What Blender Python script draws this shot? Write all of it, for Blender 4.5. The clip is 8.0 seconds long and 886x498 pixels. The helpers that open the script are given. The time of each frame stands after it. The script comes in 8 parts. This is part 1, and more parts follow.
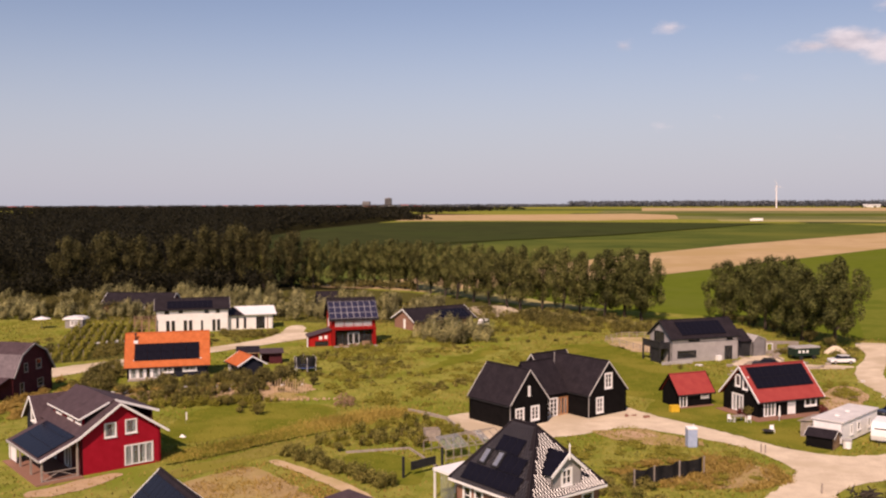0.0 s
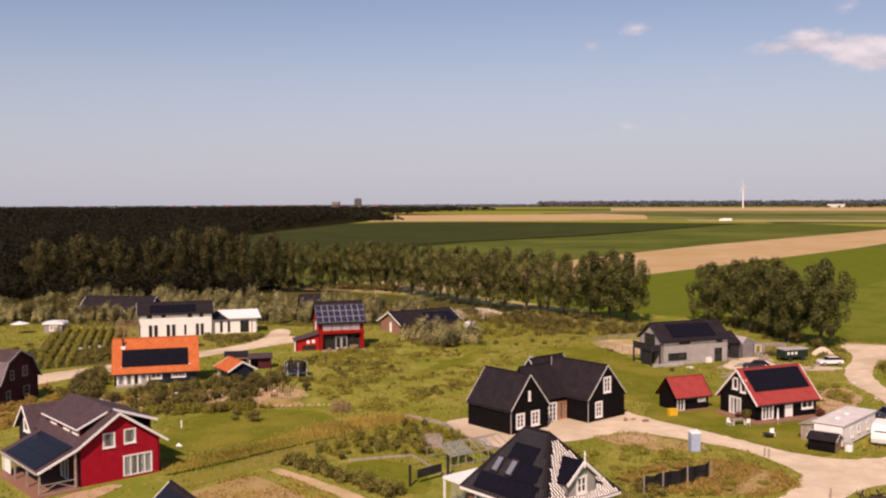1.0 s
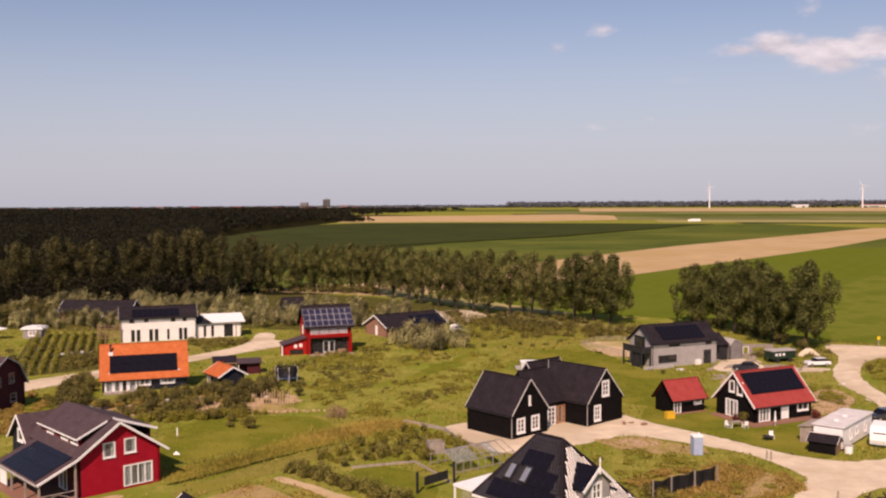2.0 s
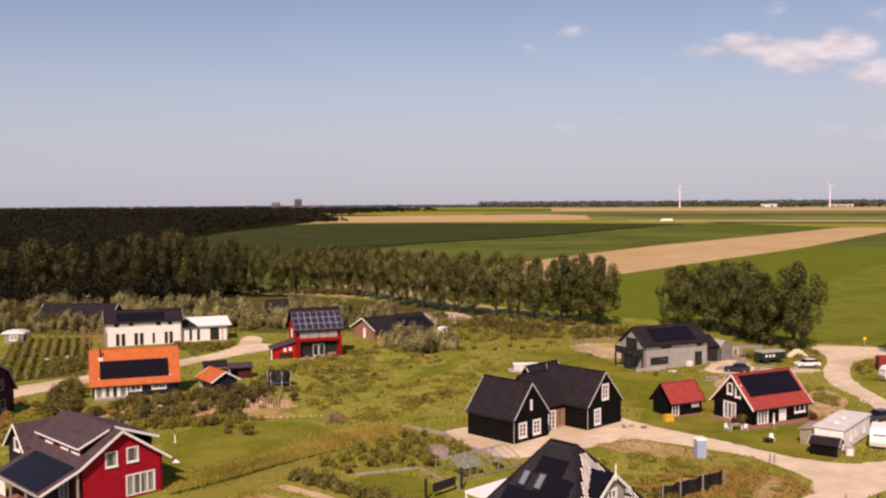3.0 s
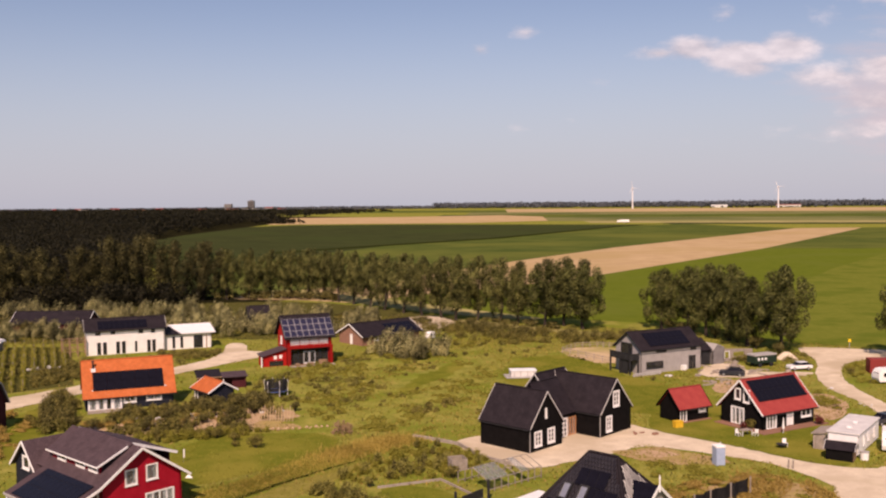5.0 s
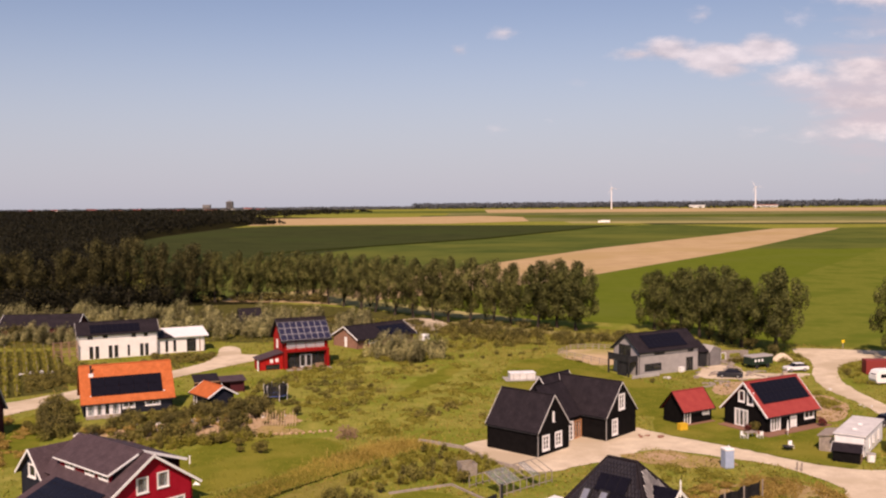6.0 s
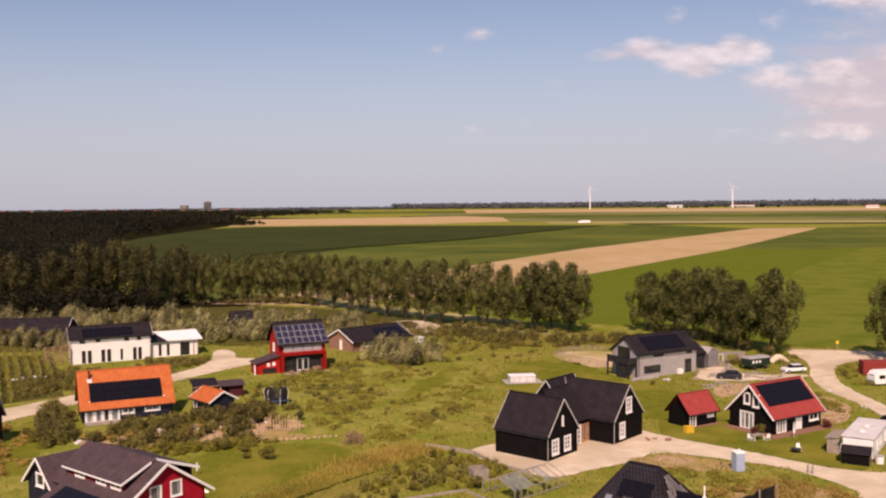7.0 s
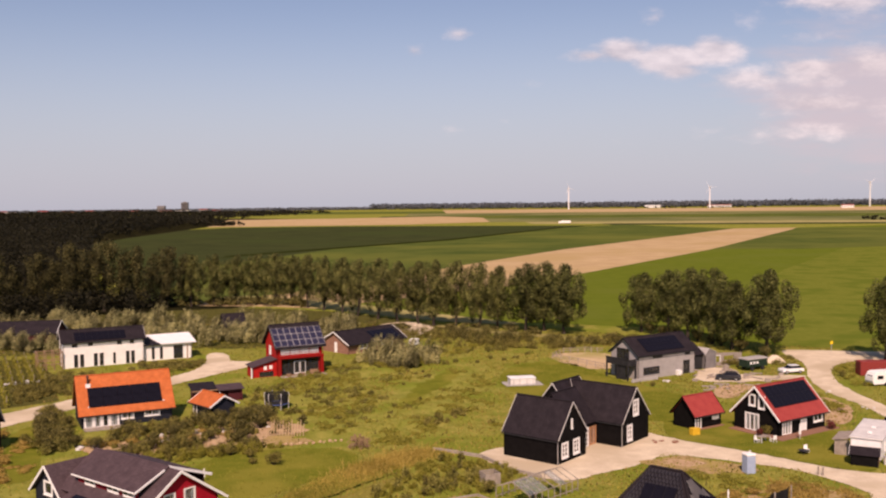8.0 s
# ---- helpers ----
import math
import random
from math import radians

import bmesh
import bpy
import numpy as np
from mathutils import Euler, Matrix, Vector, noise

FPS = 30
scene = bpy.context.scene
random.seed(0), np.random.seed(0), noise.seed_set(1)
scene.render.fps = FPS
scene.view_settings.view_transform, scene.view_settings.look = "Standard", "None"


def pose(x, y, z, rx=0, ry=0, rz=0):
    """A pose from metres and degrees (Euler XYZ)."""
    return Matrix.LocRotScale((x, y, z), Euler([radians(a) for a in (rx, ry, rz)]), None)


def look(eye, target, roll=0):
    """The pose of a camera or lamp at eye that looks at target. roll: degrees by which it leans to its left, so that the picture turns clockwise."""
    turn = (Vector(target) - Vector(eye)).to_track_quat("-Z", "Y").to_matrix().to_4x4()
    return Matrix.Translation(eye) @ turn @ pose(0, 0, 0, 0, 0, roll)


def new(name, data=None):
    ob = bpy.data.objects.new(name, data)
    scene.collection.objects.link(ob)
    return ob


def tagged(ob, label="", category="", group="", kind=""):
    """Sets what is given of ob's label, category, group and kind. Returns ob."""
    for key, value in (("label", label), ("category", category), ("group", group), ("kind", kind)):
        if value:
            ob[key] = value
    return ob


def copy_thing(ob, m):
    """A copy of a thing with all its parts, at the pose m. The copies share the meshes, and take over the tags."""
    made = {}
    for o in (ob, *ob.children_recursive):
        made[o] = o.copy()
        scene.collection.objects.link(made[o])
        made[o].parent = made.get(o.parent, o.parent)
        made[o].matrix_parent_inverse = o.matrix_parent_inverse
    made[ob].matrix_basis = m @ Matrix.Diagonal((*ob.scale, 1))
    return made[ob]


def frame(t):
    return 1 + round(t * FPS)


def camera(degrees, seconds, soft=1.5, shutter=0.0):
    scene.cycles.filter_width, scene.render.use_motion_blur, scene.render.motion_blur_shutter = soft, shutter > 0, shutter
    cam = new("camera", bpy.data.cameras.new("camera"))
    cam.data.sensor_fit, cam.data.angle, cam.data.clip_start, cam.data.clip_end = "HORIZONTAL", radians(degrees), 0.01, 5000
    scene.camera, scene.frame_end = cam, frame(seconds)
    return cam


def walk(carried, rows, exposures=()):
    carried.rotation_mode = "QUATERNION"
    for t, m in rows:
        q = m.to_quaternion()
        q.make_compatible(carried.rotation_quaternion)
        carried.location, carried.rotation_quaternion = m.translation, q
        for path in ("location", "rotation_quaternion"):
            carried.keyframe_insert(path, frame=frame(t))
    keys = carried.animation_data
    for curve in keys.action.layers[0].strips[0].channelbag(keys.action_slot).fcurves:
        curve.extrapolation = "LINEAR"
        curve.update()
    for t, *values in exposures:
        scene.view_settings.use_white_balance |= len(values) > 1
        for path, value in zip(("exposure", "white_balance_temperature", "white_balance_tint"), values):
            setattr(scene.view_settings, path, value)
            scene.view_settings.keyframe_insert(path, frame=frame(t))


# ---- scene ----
cam = camera(50.0, 8.0, soft=2.2)
PATH = [
    (0, (-6.175, 3.385, 27.993), (-6.580, 5.341, 27.892), -0.20),
    (0.5, (-8.299, 3.584, 28.202), (-8.670, 5.547, 28.102), -0.23),
    (1, (-10.089, 3.783, 28.470), (-10.430, 5.752, 28.369), -0.25),
    (1.5, (-12.075, 3.898, 28.662), (-12.383, 5.872, 28.562), -0.28),
    (3, (-17.706, 4.321, 29.380), (-17.921, 6.307, 29.279), -0.35),
    (3.5, (-19.551, 4.574, 29.599), (-19.741, 6.563, 29.499), -0.38),
    (4, (-21.439, 4.800, 29.786), (-21.604, 6.791, 29.686), -0.40),
    (4.5, (-23.388, 5.016, 29.955), (-23.528, 7.009, 29.855), -0.43),
    (6, (-28.580, 5.654, 30.509), (-28.652, 7.651, 30.410), -0.50),
    (6.5, (-30.489, 5.943, 30.684), (-30.538, 7.940, 30.584), -0.53),
    (7, (-32.259, 6.374, 30.898), (-32.285, 8.372, 30.799), -0.55),
    (7.5, (-34.088, 6.739, 30.979), (-34.090, 8.737, 30.880), -0.57),
    (8, (-35.884, 7.206, 31.182), (-35.864, 9.204, 31.083), -0.60),
]
walk(cam, [(t, look(eye, target, roll)) for t, eye, target, roll in PATH], exposures=[(0, 0.23, 7000, 29.5), (8, 0.23, 7000, 29.5)])

# ---- light ----
SUN_FROM = Vector((-0.12, -1.0, 0.98)).normalized()
world = bpy.data.worlds.new("sky")
scene.world = world
world.use_nodes = True


def node(tree, kind, **inputs):
    """A node of a tree with its inputs set by name (spaces as underscores); a socket is linked, anything else is a value."""
    n = tree.nodes.new(kind)
    for key, value in inputs.items():
        key = key.replace("_", " ") if not key.startswith("i") or not key[1:].isdigit() else int(key[1:])
        if isinstance(value, bpy.types.NodeSocket):
            tree.links.new(value, n.inputs[key])
        else:
            n.inputs[key].default_value = value
    return n


def build_sky():
    """A clear sky with a pale haze above the horizon, and fair-weather clouds low in one quarter."""
    tr = world.node_tree
    tr.nodes.clear()
    sky = tr.nodes.new("ShaderNodeTexSky")
    sky.sky_type = "NISHITA"
    sky.sun_disc = False
    sky.sun_elevation = math.asin(SUN_FROM.z)
    sky.sun_rotation = math.atan2(SUN_FROM.x, SUN_FROM.y)
    sky.air_density, sky.dust_density, sky.ozone_density = 1.0, 0.5, 1.7
    tc = tr.nodes.new("ShaderNodeTexCoord")
    d = tc.outputs["Generated"]
    sep = node(tr, "ShaderNodeSeparateXYZ", Vector=d)
    haze = node(tr, "ShaderNodeMapRange", Value=sep.outputs[2], From_Min=0.0, From_Max=0.22, To_Min=HAZE[0], To_Max=HAZE[1])
    haze.interpolation_type = "SMOOTHSTEP"
    col = node(tr, "ShaderNodeMixRGB", Fac=haze.outputs[0], Color1=sky.outputs[0], Color2=(*HAZE_COLOUR, 1)).outputs[0]

    def math_node(op, a, b):
        n = node(tr, "ShaderNodeMath", i0=a, i1=b)
        n.operation = op
        return n.outputs[0]
    ahead = math_node("MAXIMUM", sep.outputs[1], 0.05)
    u = math_node("DIVIDE", sep.outputs[0], ahead)
    w = math_node("DIVIDE", sep.outputs[2], ahead)
    flat = node(tr, "ShaderNodeCombineXYZ", X=u, Y=w, Z=0.0).outputs[0]
    wide = node(tr, "ShaderNodeMapping", Vector=flat, Scale=(1.0, 2.2, 1.0)).outputs[0]
    puff = node(tr, "ShaderNodeTexNoise", Vector=wide, Scale=17.0, Detail=7.0, Roughness=0.62).outputs[0]
    broad = node(tr, "ShaderNodeTexNoise", Vector=wide, Scale=6.0, Detail=4.0, Roughness=0.55).outputs[0]
    best = None
    for u0, w0, a, b, k in CLOUDS:
        off = node(tr, "ShaderNodeMapping", Vector=flat, Location=(-u0 / a, -w0 / b, 0), Scale=(1 / a, 1 / b, 1)).outputs[0]
        ln = tr.nodes.new("ShaderNodeVectorMath")
        ln.operation = "LENGTH"
        tr.links.new(off, ln.inputs[0])
        val = math_node("MULTIPLY", math_node("SUBTRACT", 1.0, ln.outputs["Value"]), k)
        best = val if best is None else math_node("MAXIMUM", best, val)
    cover = math_node("ADD", math_node("MULTIPLY", best, 0.8), math_node("ADD", math_node("MULTIPLY", math_node("SUBTRACT", puff, 0.5), 1.5), math_node("MULTIPLY", math_node("SUBTRACT", broad, 0.5), 0.9)))
    mask = node(tr, "ShaderNodeMapRange", Value=cover, From_Min=0.02, From_Max=0.7, To_Max=0.74)
    mask.interpolation_type = "SMOOTHSTEP"
    gate = math_node("GREATER_THAN", best, -0.6)
    mask = math_node("MULTIPLY", mask.outputs[0], gate)
    off = node(tr, "ShaderNodeMapping", Vector=flat, Location=(-VEIL[0] / VEIL[2], -VEIL[1] / VEIL[3], 0), Scale=(1 / VEIL[2], 1 / VEIL[3], 1)).outputs[0]
    ln = tr.nodes.new("ShaderNodeVectorMath")
    ln.operation = "LENGTH"
    tr.links.new(off, ln.inputs[0])
    streak = node(tr, "ShaderNodeTexNoise", Vector=node(tr, "ShaderNodeMapping", Vector=flat, Scale=(1.0, 4.5, 1.0)).outputs[0], Scale=9.0, Detail=5.0, Roughness=0.6).outputs[0]
    thin = node(tr, "ShaderNodeMapRange", Value=math_node("ADD", ln.outputs["Value"], math_node("MULTIPLY", math_node("SUBTRACT", 0.5, streak), 1.3)), From_Min=0.25, From_Max=1.0, To_Min=VEIL[4], To_Max=0.0)
    thin.interpolation_type = "SMOOTHSTEP"
    col = node(tr, "ShaderNodeMixRGB", Fac=thin.outputs[0], Color1=col, Color2=(*VEIL_COLOUR, 1)).outputs[0]
    shade = node(tr, "ShaderNodeMixRGB", Fac=node(tr, "ShaderNodeMapRange", Value=puff, From_Min=0.3, From_Max=0.68).outputs[0], Color1=(*CLOUD_SHADE, 1), Color2=(*CLOUD_LIT, 1)).outputs[0]
    col = node(tr, "ShaderNodeMixRGB", Fac=mask, Color1=col, Color2=shade).outputs[0]
    bg = node(tr, "ShaderNodeBackground", Color=col, Strength=SKY_STRENGTH)
    node(tr, "ShaderNodeOutputWorld", Surface=bg.outputs[0])


SKY_STRENGTH = 0.078
HAZE, HAZE_COLOUR = (0.8, 0.0), (4.68, 5.56, 6.62)
CLOUD_SHADE, CLOUD_LIT = (5.3, 5.2, 5.5), (10.2, 9.8, 9.5)
VEIL, VEIL_COLOUR = (0.50, 0.105, 0.21, 0.10, 0.8), (6.6, 6.2, 6.5)
CLOUDS = [  # sideways and upward slopes of the middle, half widths, strength
    (0.168, 0.151, 0.036, 0.009, 0.9), (0.200, 0.154, 0.042, 0.016, 1.3), (0.248, 0.146, 0.056, 0.020, 1.5), (0.258, 0.135, 0.036, 0.015, 1.2), (0.298, 0.155, 0.040, 0.020, 1.2),
    (0.030, 0.174, 0.020, 0.010, 0.65), (-0.018, 0.157, 0.018, 0.010, 0.7), (0.105, 0.125, 0.014, 0.007, 0.3), (0.236, 0.190, 0.014, 0.009, 0.35), (0.34, 0.186, 0.04, 0.010, 0.15), (0.385, 0.168, 0.03, 0.012, 0.3),
    (0.43, 0.205, 0.09, 0.022, 1.0), (0.335, 0.126, 0.055, 0.014, 0.75), (0.40, 0.133, 0.075, 0.020, 0.9), (0.47, 0.141, 0.08, 0.026, 1.0), (0.42, 0.098, 0.11, 0.018, 0.75), (0.42, 0.071, 0.14, 0.013, 0.6), (0.28, 0.063, 0.06, 0.007, 0.22),
    (0.022, 0.075, 0.018, 0.007, 0.1), (0.58, 0.15, 0.12, 0.07, 1.0)]
build_sky()
sun = new("sun", bpy.data.lights.new("sun", "SUN"))
sun.data.energy, sun.data.angle, sun.data.color = 4.65, radians(0.6), (1.0, 0.83, 0.655)
sun.matrix_world = look(SUN_FROM * 300, (0, 0, 0))


# ---- materials ----
def surface(name, a, b, size=1.0, rough=0.8, fine=0.3, bump=0.25, metal=0.0, spec=0.12, uv=False, extra=None, third=None, vary=0.0):
    """A procedural surface: two colours mixed by coarse and fine noise, with relief. size: metres of the coarse patches."""
    m = bpy.data.materials.new(name)
    m.use_nodes = True
    tr = m.node_tree
    bsdf = tr.nodes["Principled BSDF"]
    tc = tr.nodes.new("ShaderNodeTexCoord")
    vec = tc.outputs["UV" if uv else "Object"]
    coarse = node(tr, "ShaderNodeTexNoise", Vector=vec, Scale=1.0 / size, Detail=5.0, Roughness=0.6)
    grain = node(tr, "ShaderNodeTexNoise", Vector=vec, Scale=9.0 / size, Detail=4.0, Roughness=0.7)
    add = node(tr, "ShaderNodeMath", i0=grain.outputs[0], i1=fine)
    add.operation = "MULTIPLY"
    tot = node(tr, "ShaderNodeMath", i0=coarse.outputs[0], i1=add.outputs[0])
    ramp = node(tr, "ShaderNodeMapRange", Value=tot.outputs[0], From_Min=0.35 + 0.4 * fine, From_Max=0.65 + 0.6 * fine)
    mix = node(tr, "ShaderNodeMixRGB", Fac=ramp.outputs[0], Color1=(*a, 1), Color2=(*b, 1))
    col = mix.outputs[0]
    if third:
        big = node(tr, "ShaderNodeTexNoise", Vector=vec, Scale=0.21 / size, Detail=3.0)
        r2 = node(tr, "ShaderNodeMapRange", Value=big.outputs[0], From_Min=0.48, From_Max=0.62)
        col = node(tr, "ShaderNodeMixRGB", Fac=r2.outputs[0], Color1=col, Color2=(*third, 1)).outputs[0]
    height = grain.outputs[0]
    if extra:
        col, height = extra(tr, vec, col, height)
    if vary:
        info = tr.nodes.new("ShaderNodeObjectInfo")
        v = node(tr, "ShaderNodeMapRange", Value=info.outputs["Random"], To_Min=1 - vary, To_Max=1 + vary)
        h = node(tr, "ShaderNodeHueSaturation", Value=v.outputs[0], Color=col)
        col = h.outputs[0]
    tr.links.new(col, bsdf.inputs["Base Color"])
    bsdf.inputs["Roughness"].default_value = rough
    bsdf.inputs["Metallic"].default_value = metal
    bsdf.inputs["Specular IOR Level"].default_value = spec
    if bump:
        bm = node(tr, "ShaderNodeBump", Height=height, Strength=bump, Distance=0.03 * size)
        tr.links.new(bm.outputs[0], bsdf.inputs["Normal"])
    return m


def boards(pitch, dark=0.55, across=False):
    """Weatherboards or planks of a given height: dark joints and a sloped relief, in the UV's metres."""
    def make(tr, vec, col, height):
        sep = node(tr, "ShaderNodeSeparateXYZ", Vector=vec)
        z = node(tr, "ShaderNodeMath", i0=sep.outputs[0 if across else 1], i1=1.0 / pitch)
        z.operation = "MULTIPLY"
        fr = node(tr, "ShaderNodeMath", i0=z.outputs[0])
        fr.operation = "FRACT"
        joint = node(tr, "ShaderNodeMapRange", Value=fr.outputs[0], From_Min=0.0, From_Max=0.16, To_Min=dark, To_Max=1.0)
        hue = node(tr, "ShaderNodeHueSaturation", Value=joint.outputs[0], Color=col)
        inv = node(tr, "ShaderNodeMath", i0=1.0, i1=fr.outputs[0])
        inv.operation = "SUBTRACT"
        return hue.outputs[0], inv.outputs[0]
    return make


def tiles(w, h, dark=0.6):
    """Roof tiles or bricks by the UV's metres: staggered cells with joints."""
    def make(tr, vec, col, height):
        b = node(tr, "ShaderNodeTexBrick", Vector=vec, Color1=(1, 1, 1, 1), Color2=(0.72, 0.72, 0.72, 1), Mortar=(dark, dark, dark, 1),
                 Scale=1.0, Mortar_Size=0.02, Bias=0.0, Brick_Width=w, Row_Height=h)
        mul = node(tr, "ShaderNodeMixRGB", Fac=0.8, Color1=col, Color2=b.outputs[0])
        mul.blend_type = "MULTIPLY"
        return mul.outputs[0], b.outputs[0]
    return make


def glass_material(name, tint):
    m = bpy.data.materials.new(name)
    m.use_nodes = True
    tr = m.node_tree
    b = tr.nodes["Principled BSDF"]
    b.inputs["Base Color"].default_value = (*tint, 1)
    b.inputs["Roughness"].default_value = 0.02
    b.inputs["Transmission Weight"].default_value = 0.9
    b.inputs["IOR"].default_value = 1.45
    return m


M = {}
# The dark tint stands in for the dim rooms behind the panes.
M["glass"] = glass_material("window_glass", (0.22, 0.23, 0.24))
M["glass_clear"] = glass_material("clear_glass", (0.8, 0.84, 0.84))
M["black_board"] = surface("black_board", (0.0045, 0.004, 0.004), (0.009, 0.008, 0.008), 0.8, 0.8, uv=True, extra=boards(0.22, 0.4), bump=0.4, spec=0.06)
M["red_board"] = surface("red_board", (0.30, 0.008, 0.018), (0.36, 0.012, 0.026), 0.9, 0.7, uv=True, extra=boards(0.2, 0.7), bump=0.3, spec=0.1)
M["bright_red_board"] = surface("bright_red_board", (0.34, 0.012, 0.010), (0.40, 0.020, 0.014), 0.9, 0.7, uv=True, extra=boards(0.2, 0.65), bump=0.3, spec=0.1)
M["maroon_board"] = surface("maroon_board", (0.06, 0.014, 0.018), (0.085, 0.02, 0.024), 0.9, 0.65, uv=True, extra=boards(0.2, 0.55), bump=0.4)
M["navy_board"] = surface("navy_board", (0.012, 0.014, 0.022), (0.022, 0.024, 0.036), 0.8, 0.65, uv=True, extra=boards(0.2, 0.5), bump=0.4)
M["grey_board"] = surface("grey_board", (0.30, 0.28, 0.27), (0.375, 0.35, 0.335), 1.2, 0.75, uv=True, extra=boards(0.25, 0.75), bump=0.3)
M["white_render"] = surface("white_render", (0.70, 0.68, 0.64), (0.80, 0.78, 0.75), 1.6, 0.85, uv=True)
M["white_paint"] = surface("white_paint", (0.74, 0.73, 0.71), (0.82, 0.81, 0.79), 0.7, 0.5)
M["brick"] = surface("brick", (0.26, 0.13, 0.09), (0.36, 0.20, 0.14), 0.5, 0.85, uv=True, extra=tiles(0.22, 0.07, 0.75), bump=0.3)
M["roof_dark"] = surface("roof_dark", (0.018, 0.014, 0.017), (0.031, 0.024, 0.028), 1.4, 0.7, uv=True, extra=tiles(0.3, 0.32, 0.55), bump=0.5, spec=0.12)
M["roof_brown"] = surface("roof_brown", (0.070, 0.047, 0.052), (0.100, 0.068, 0.074), 1.4, 0.7, uv=True, extra=tiles(0.3, 0.32, 0.6), bump=0.5, spec=0.12)
M["roof_orange"] = surface("roof_orange", (0.46, 0.115, 0.03), (0.58, 0.16, 0.05), 1.2, 0.6, uv=True, extra=tiles(0.3, 0.32, 0.7), bump=0.6)
M["roof_red"] = surface("roof_red", (0.27, 0.040, 0.036), (0.34, 0.060, 0.050), 1.2, 0.6, uv=True, extra=boards(0.33, 0.8, True), bump=0.4)
M["roof_white"] = surface("roof_white", (0.72, 0.72, 0.72), (0.82, 0.82, 0.80), 1.5, 0.5)
M["roof_pale"] = surface("roof_pale", (0.52, 0.50, 0.48), (0.66, 0.64, 0.61), 1.2, 0.6)
M["roof_grey"] = surface("roof_grey", (0.32, 0.30, 0.29), (0.42, 0.40, 0.38), 1.2, 0.6)
M["panel"] = surface("solar_cell", (0.006, 0.005, 0.008), (0.009, 0.008, 0.013), 0.8, 0.2, bump=0.0, spec=0.22)
M["panel_rim"] = surface("panel_rim", (0.010, 0.009, 0.012), (0.014, 0.013, 0.016), 0.5, 0.4)
M["panel_blue"] = surface("solar_cell_blue", (0.022, 0.022, 0.046), (0.034, 0.034, 0.066), 0.5, 0.2, bump=0.0, spec=0.3)
M["alu"] = surface("aluminium", (0.5, 0.5, 0.52), (0.6, 0.6, 0.62), 0.4, 0.35, metal=0.8, bump=0.05)
M["wood"] = surface("wood", (0.20, 0.12, 0.07), (0.32, 0.21, 0.13), 0.5, 0.8)
M["wood_orange"] = surface("varnished_wood", (0.42, 0.19, 0.08), (0.52, 0.26, 0.12), 0.4, 0.5)
M["wood_grey"] = surface("weathered_wood", (0.24, 0.20, 0.17), (0.36, 0.31, 0.26), 0.5, 0.85)
M["dark_metal"] = surface("dark_metal", (0.02, 0.02, 0.022), (0.035, 0.035, 0.037), 0.6, 0.5)
M["gravel"] = surface("gravel", (0.51, 0.42, 0.305), (0.68, 0.58, 0.43), 2.2, 0.95, fine=0.6, bump=0.5, third=(0.48, 0.395, 0.275), spec=0.0)
M["sand"] = surface("sand", (0.44, 0.32, 0.18), (0.54, 0.41, 0.25), 2.0, 0.95, fine=0.4, bump=0.4, third=(0.34, 0.29, 0.11), spec=0.0)
M["dry_ground"] = surface("dry_ground", (0.25, 0.175, 0.075), (0.43, 0.31, 0.155), 1.1, 0.95, fine=0.9, bump=0.9, third=(0.34, 0.26, 0.10), spec=0.0)
# Ground colour darkened to hold the shade of the plants above it.
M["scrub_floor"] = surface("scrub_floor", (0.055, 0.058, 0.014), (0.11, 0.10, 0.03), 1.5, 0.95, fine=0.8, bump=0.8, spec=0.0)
M["roof_lilac"] = surface("weathered_slate", (0.13, 0.105, 0.115), (0.18, 0.145, 0.155), 1.2, 0.6, uv=True, extra=tiles(0.3, 0.32, 0.7), bump=0.4)
# Near black: the shade under the trees is painted into the floor.
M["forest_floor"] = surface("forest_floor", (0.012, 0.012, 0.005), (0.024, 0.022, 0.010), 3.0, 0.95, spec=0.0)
M["dark_render"] = surface("dark_render", (0.15, 0.14, 0.14), (0.21, 0.20, 0.195), 1.0, 0.8)
M["dirt"] = surface("bare_soil", (0.36, 0.24, 0.14), (0.50, 0.36, 0.22), 1.6, 0.95, fine=0.6, bump=0.6, spec=0.0)
M["lawn"] = surface("lawn", (0.100, 0.122, 0.013), (0.170, 0.172, 0.023), 2.2, 0.95, fine=0.8, bump=0.8, third=(0.200, 0.186, 0.030), spec=0.0)
M["reed_bed"] = surface("reed_bed", (0.20, 0.172, 0.028), (0.32, 0.255, 0.052), 0.9, 0.95, fine=0.9, bump=0.6, third=(0.17, 0.165, 0.028), spec=0.0)
M["mown"] = surface("mown_olive", (0.17, 0.155, 0.028), (0.26, 0.22, 0.06), 1.4, 0.95, fine=0.9, bump=0.8, third=(0.20, 0.185, 0.034), spec=0.0)
M["meadow"] = surface("meadow", (0.140, 0.166, 0.022), (0.31, 0.278, 0.067), 2.0, 0.95, fine=0.9, bump=1.0, third=(0.168, 0.196, 0.027), spec=0.0)
M["field_green"] = surface("field_green", (0.092, 0.125, 0.014), (0.120, 0.150, 0.018), 6.0, 0.95, fine=0.6, bump=0.3, third=(0.112, 0.14, 0.020), spec=0.0)
M["field_lime"] = surface("field_lime", (0.115, 0.142, 0.019), (0.165, 0.178, 0.030), 2.5, 0.95, fine=0.9, bump=0.8, third=(0.105, 0.136, 0.018), spec=0.0)
M["field_dark"] = surface("field_dark", (0.034, 0.044, 0.017), (0.050, 0.060, 0.021), 30.0, 0.95, fine=0.3, bump=0.3, third=(0.044, 0.058, 0.019), spec=0.0)
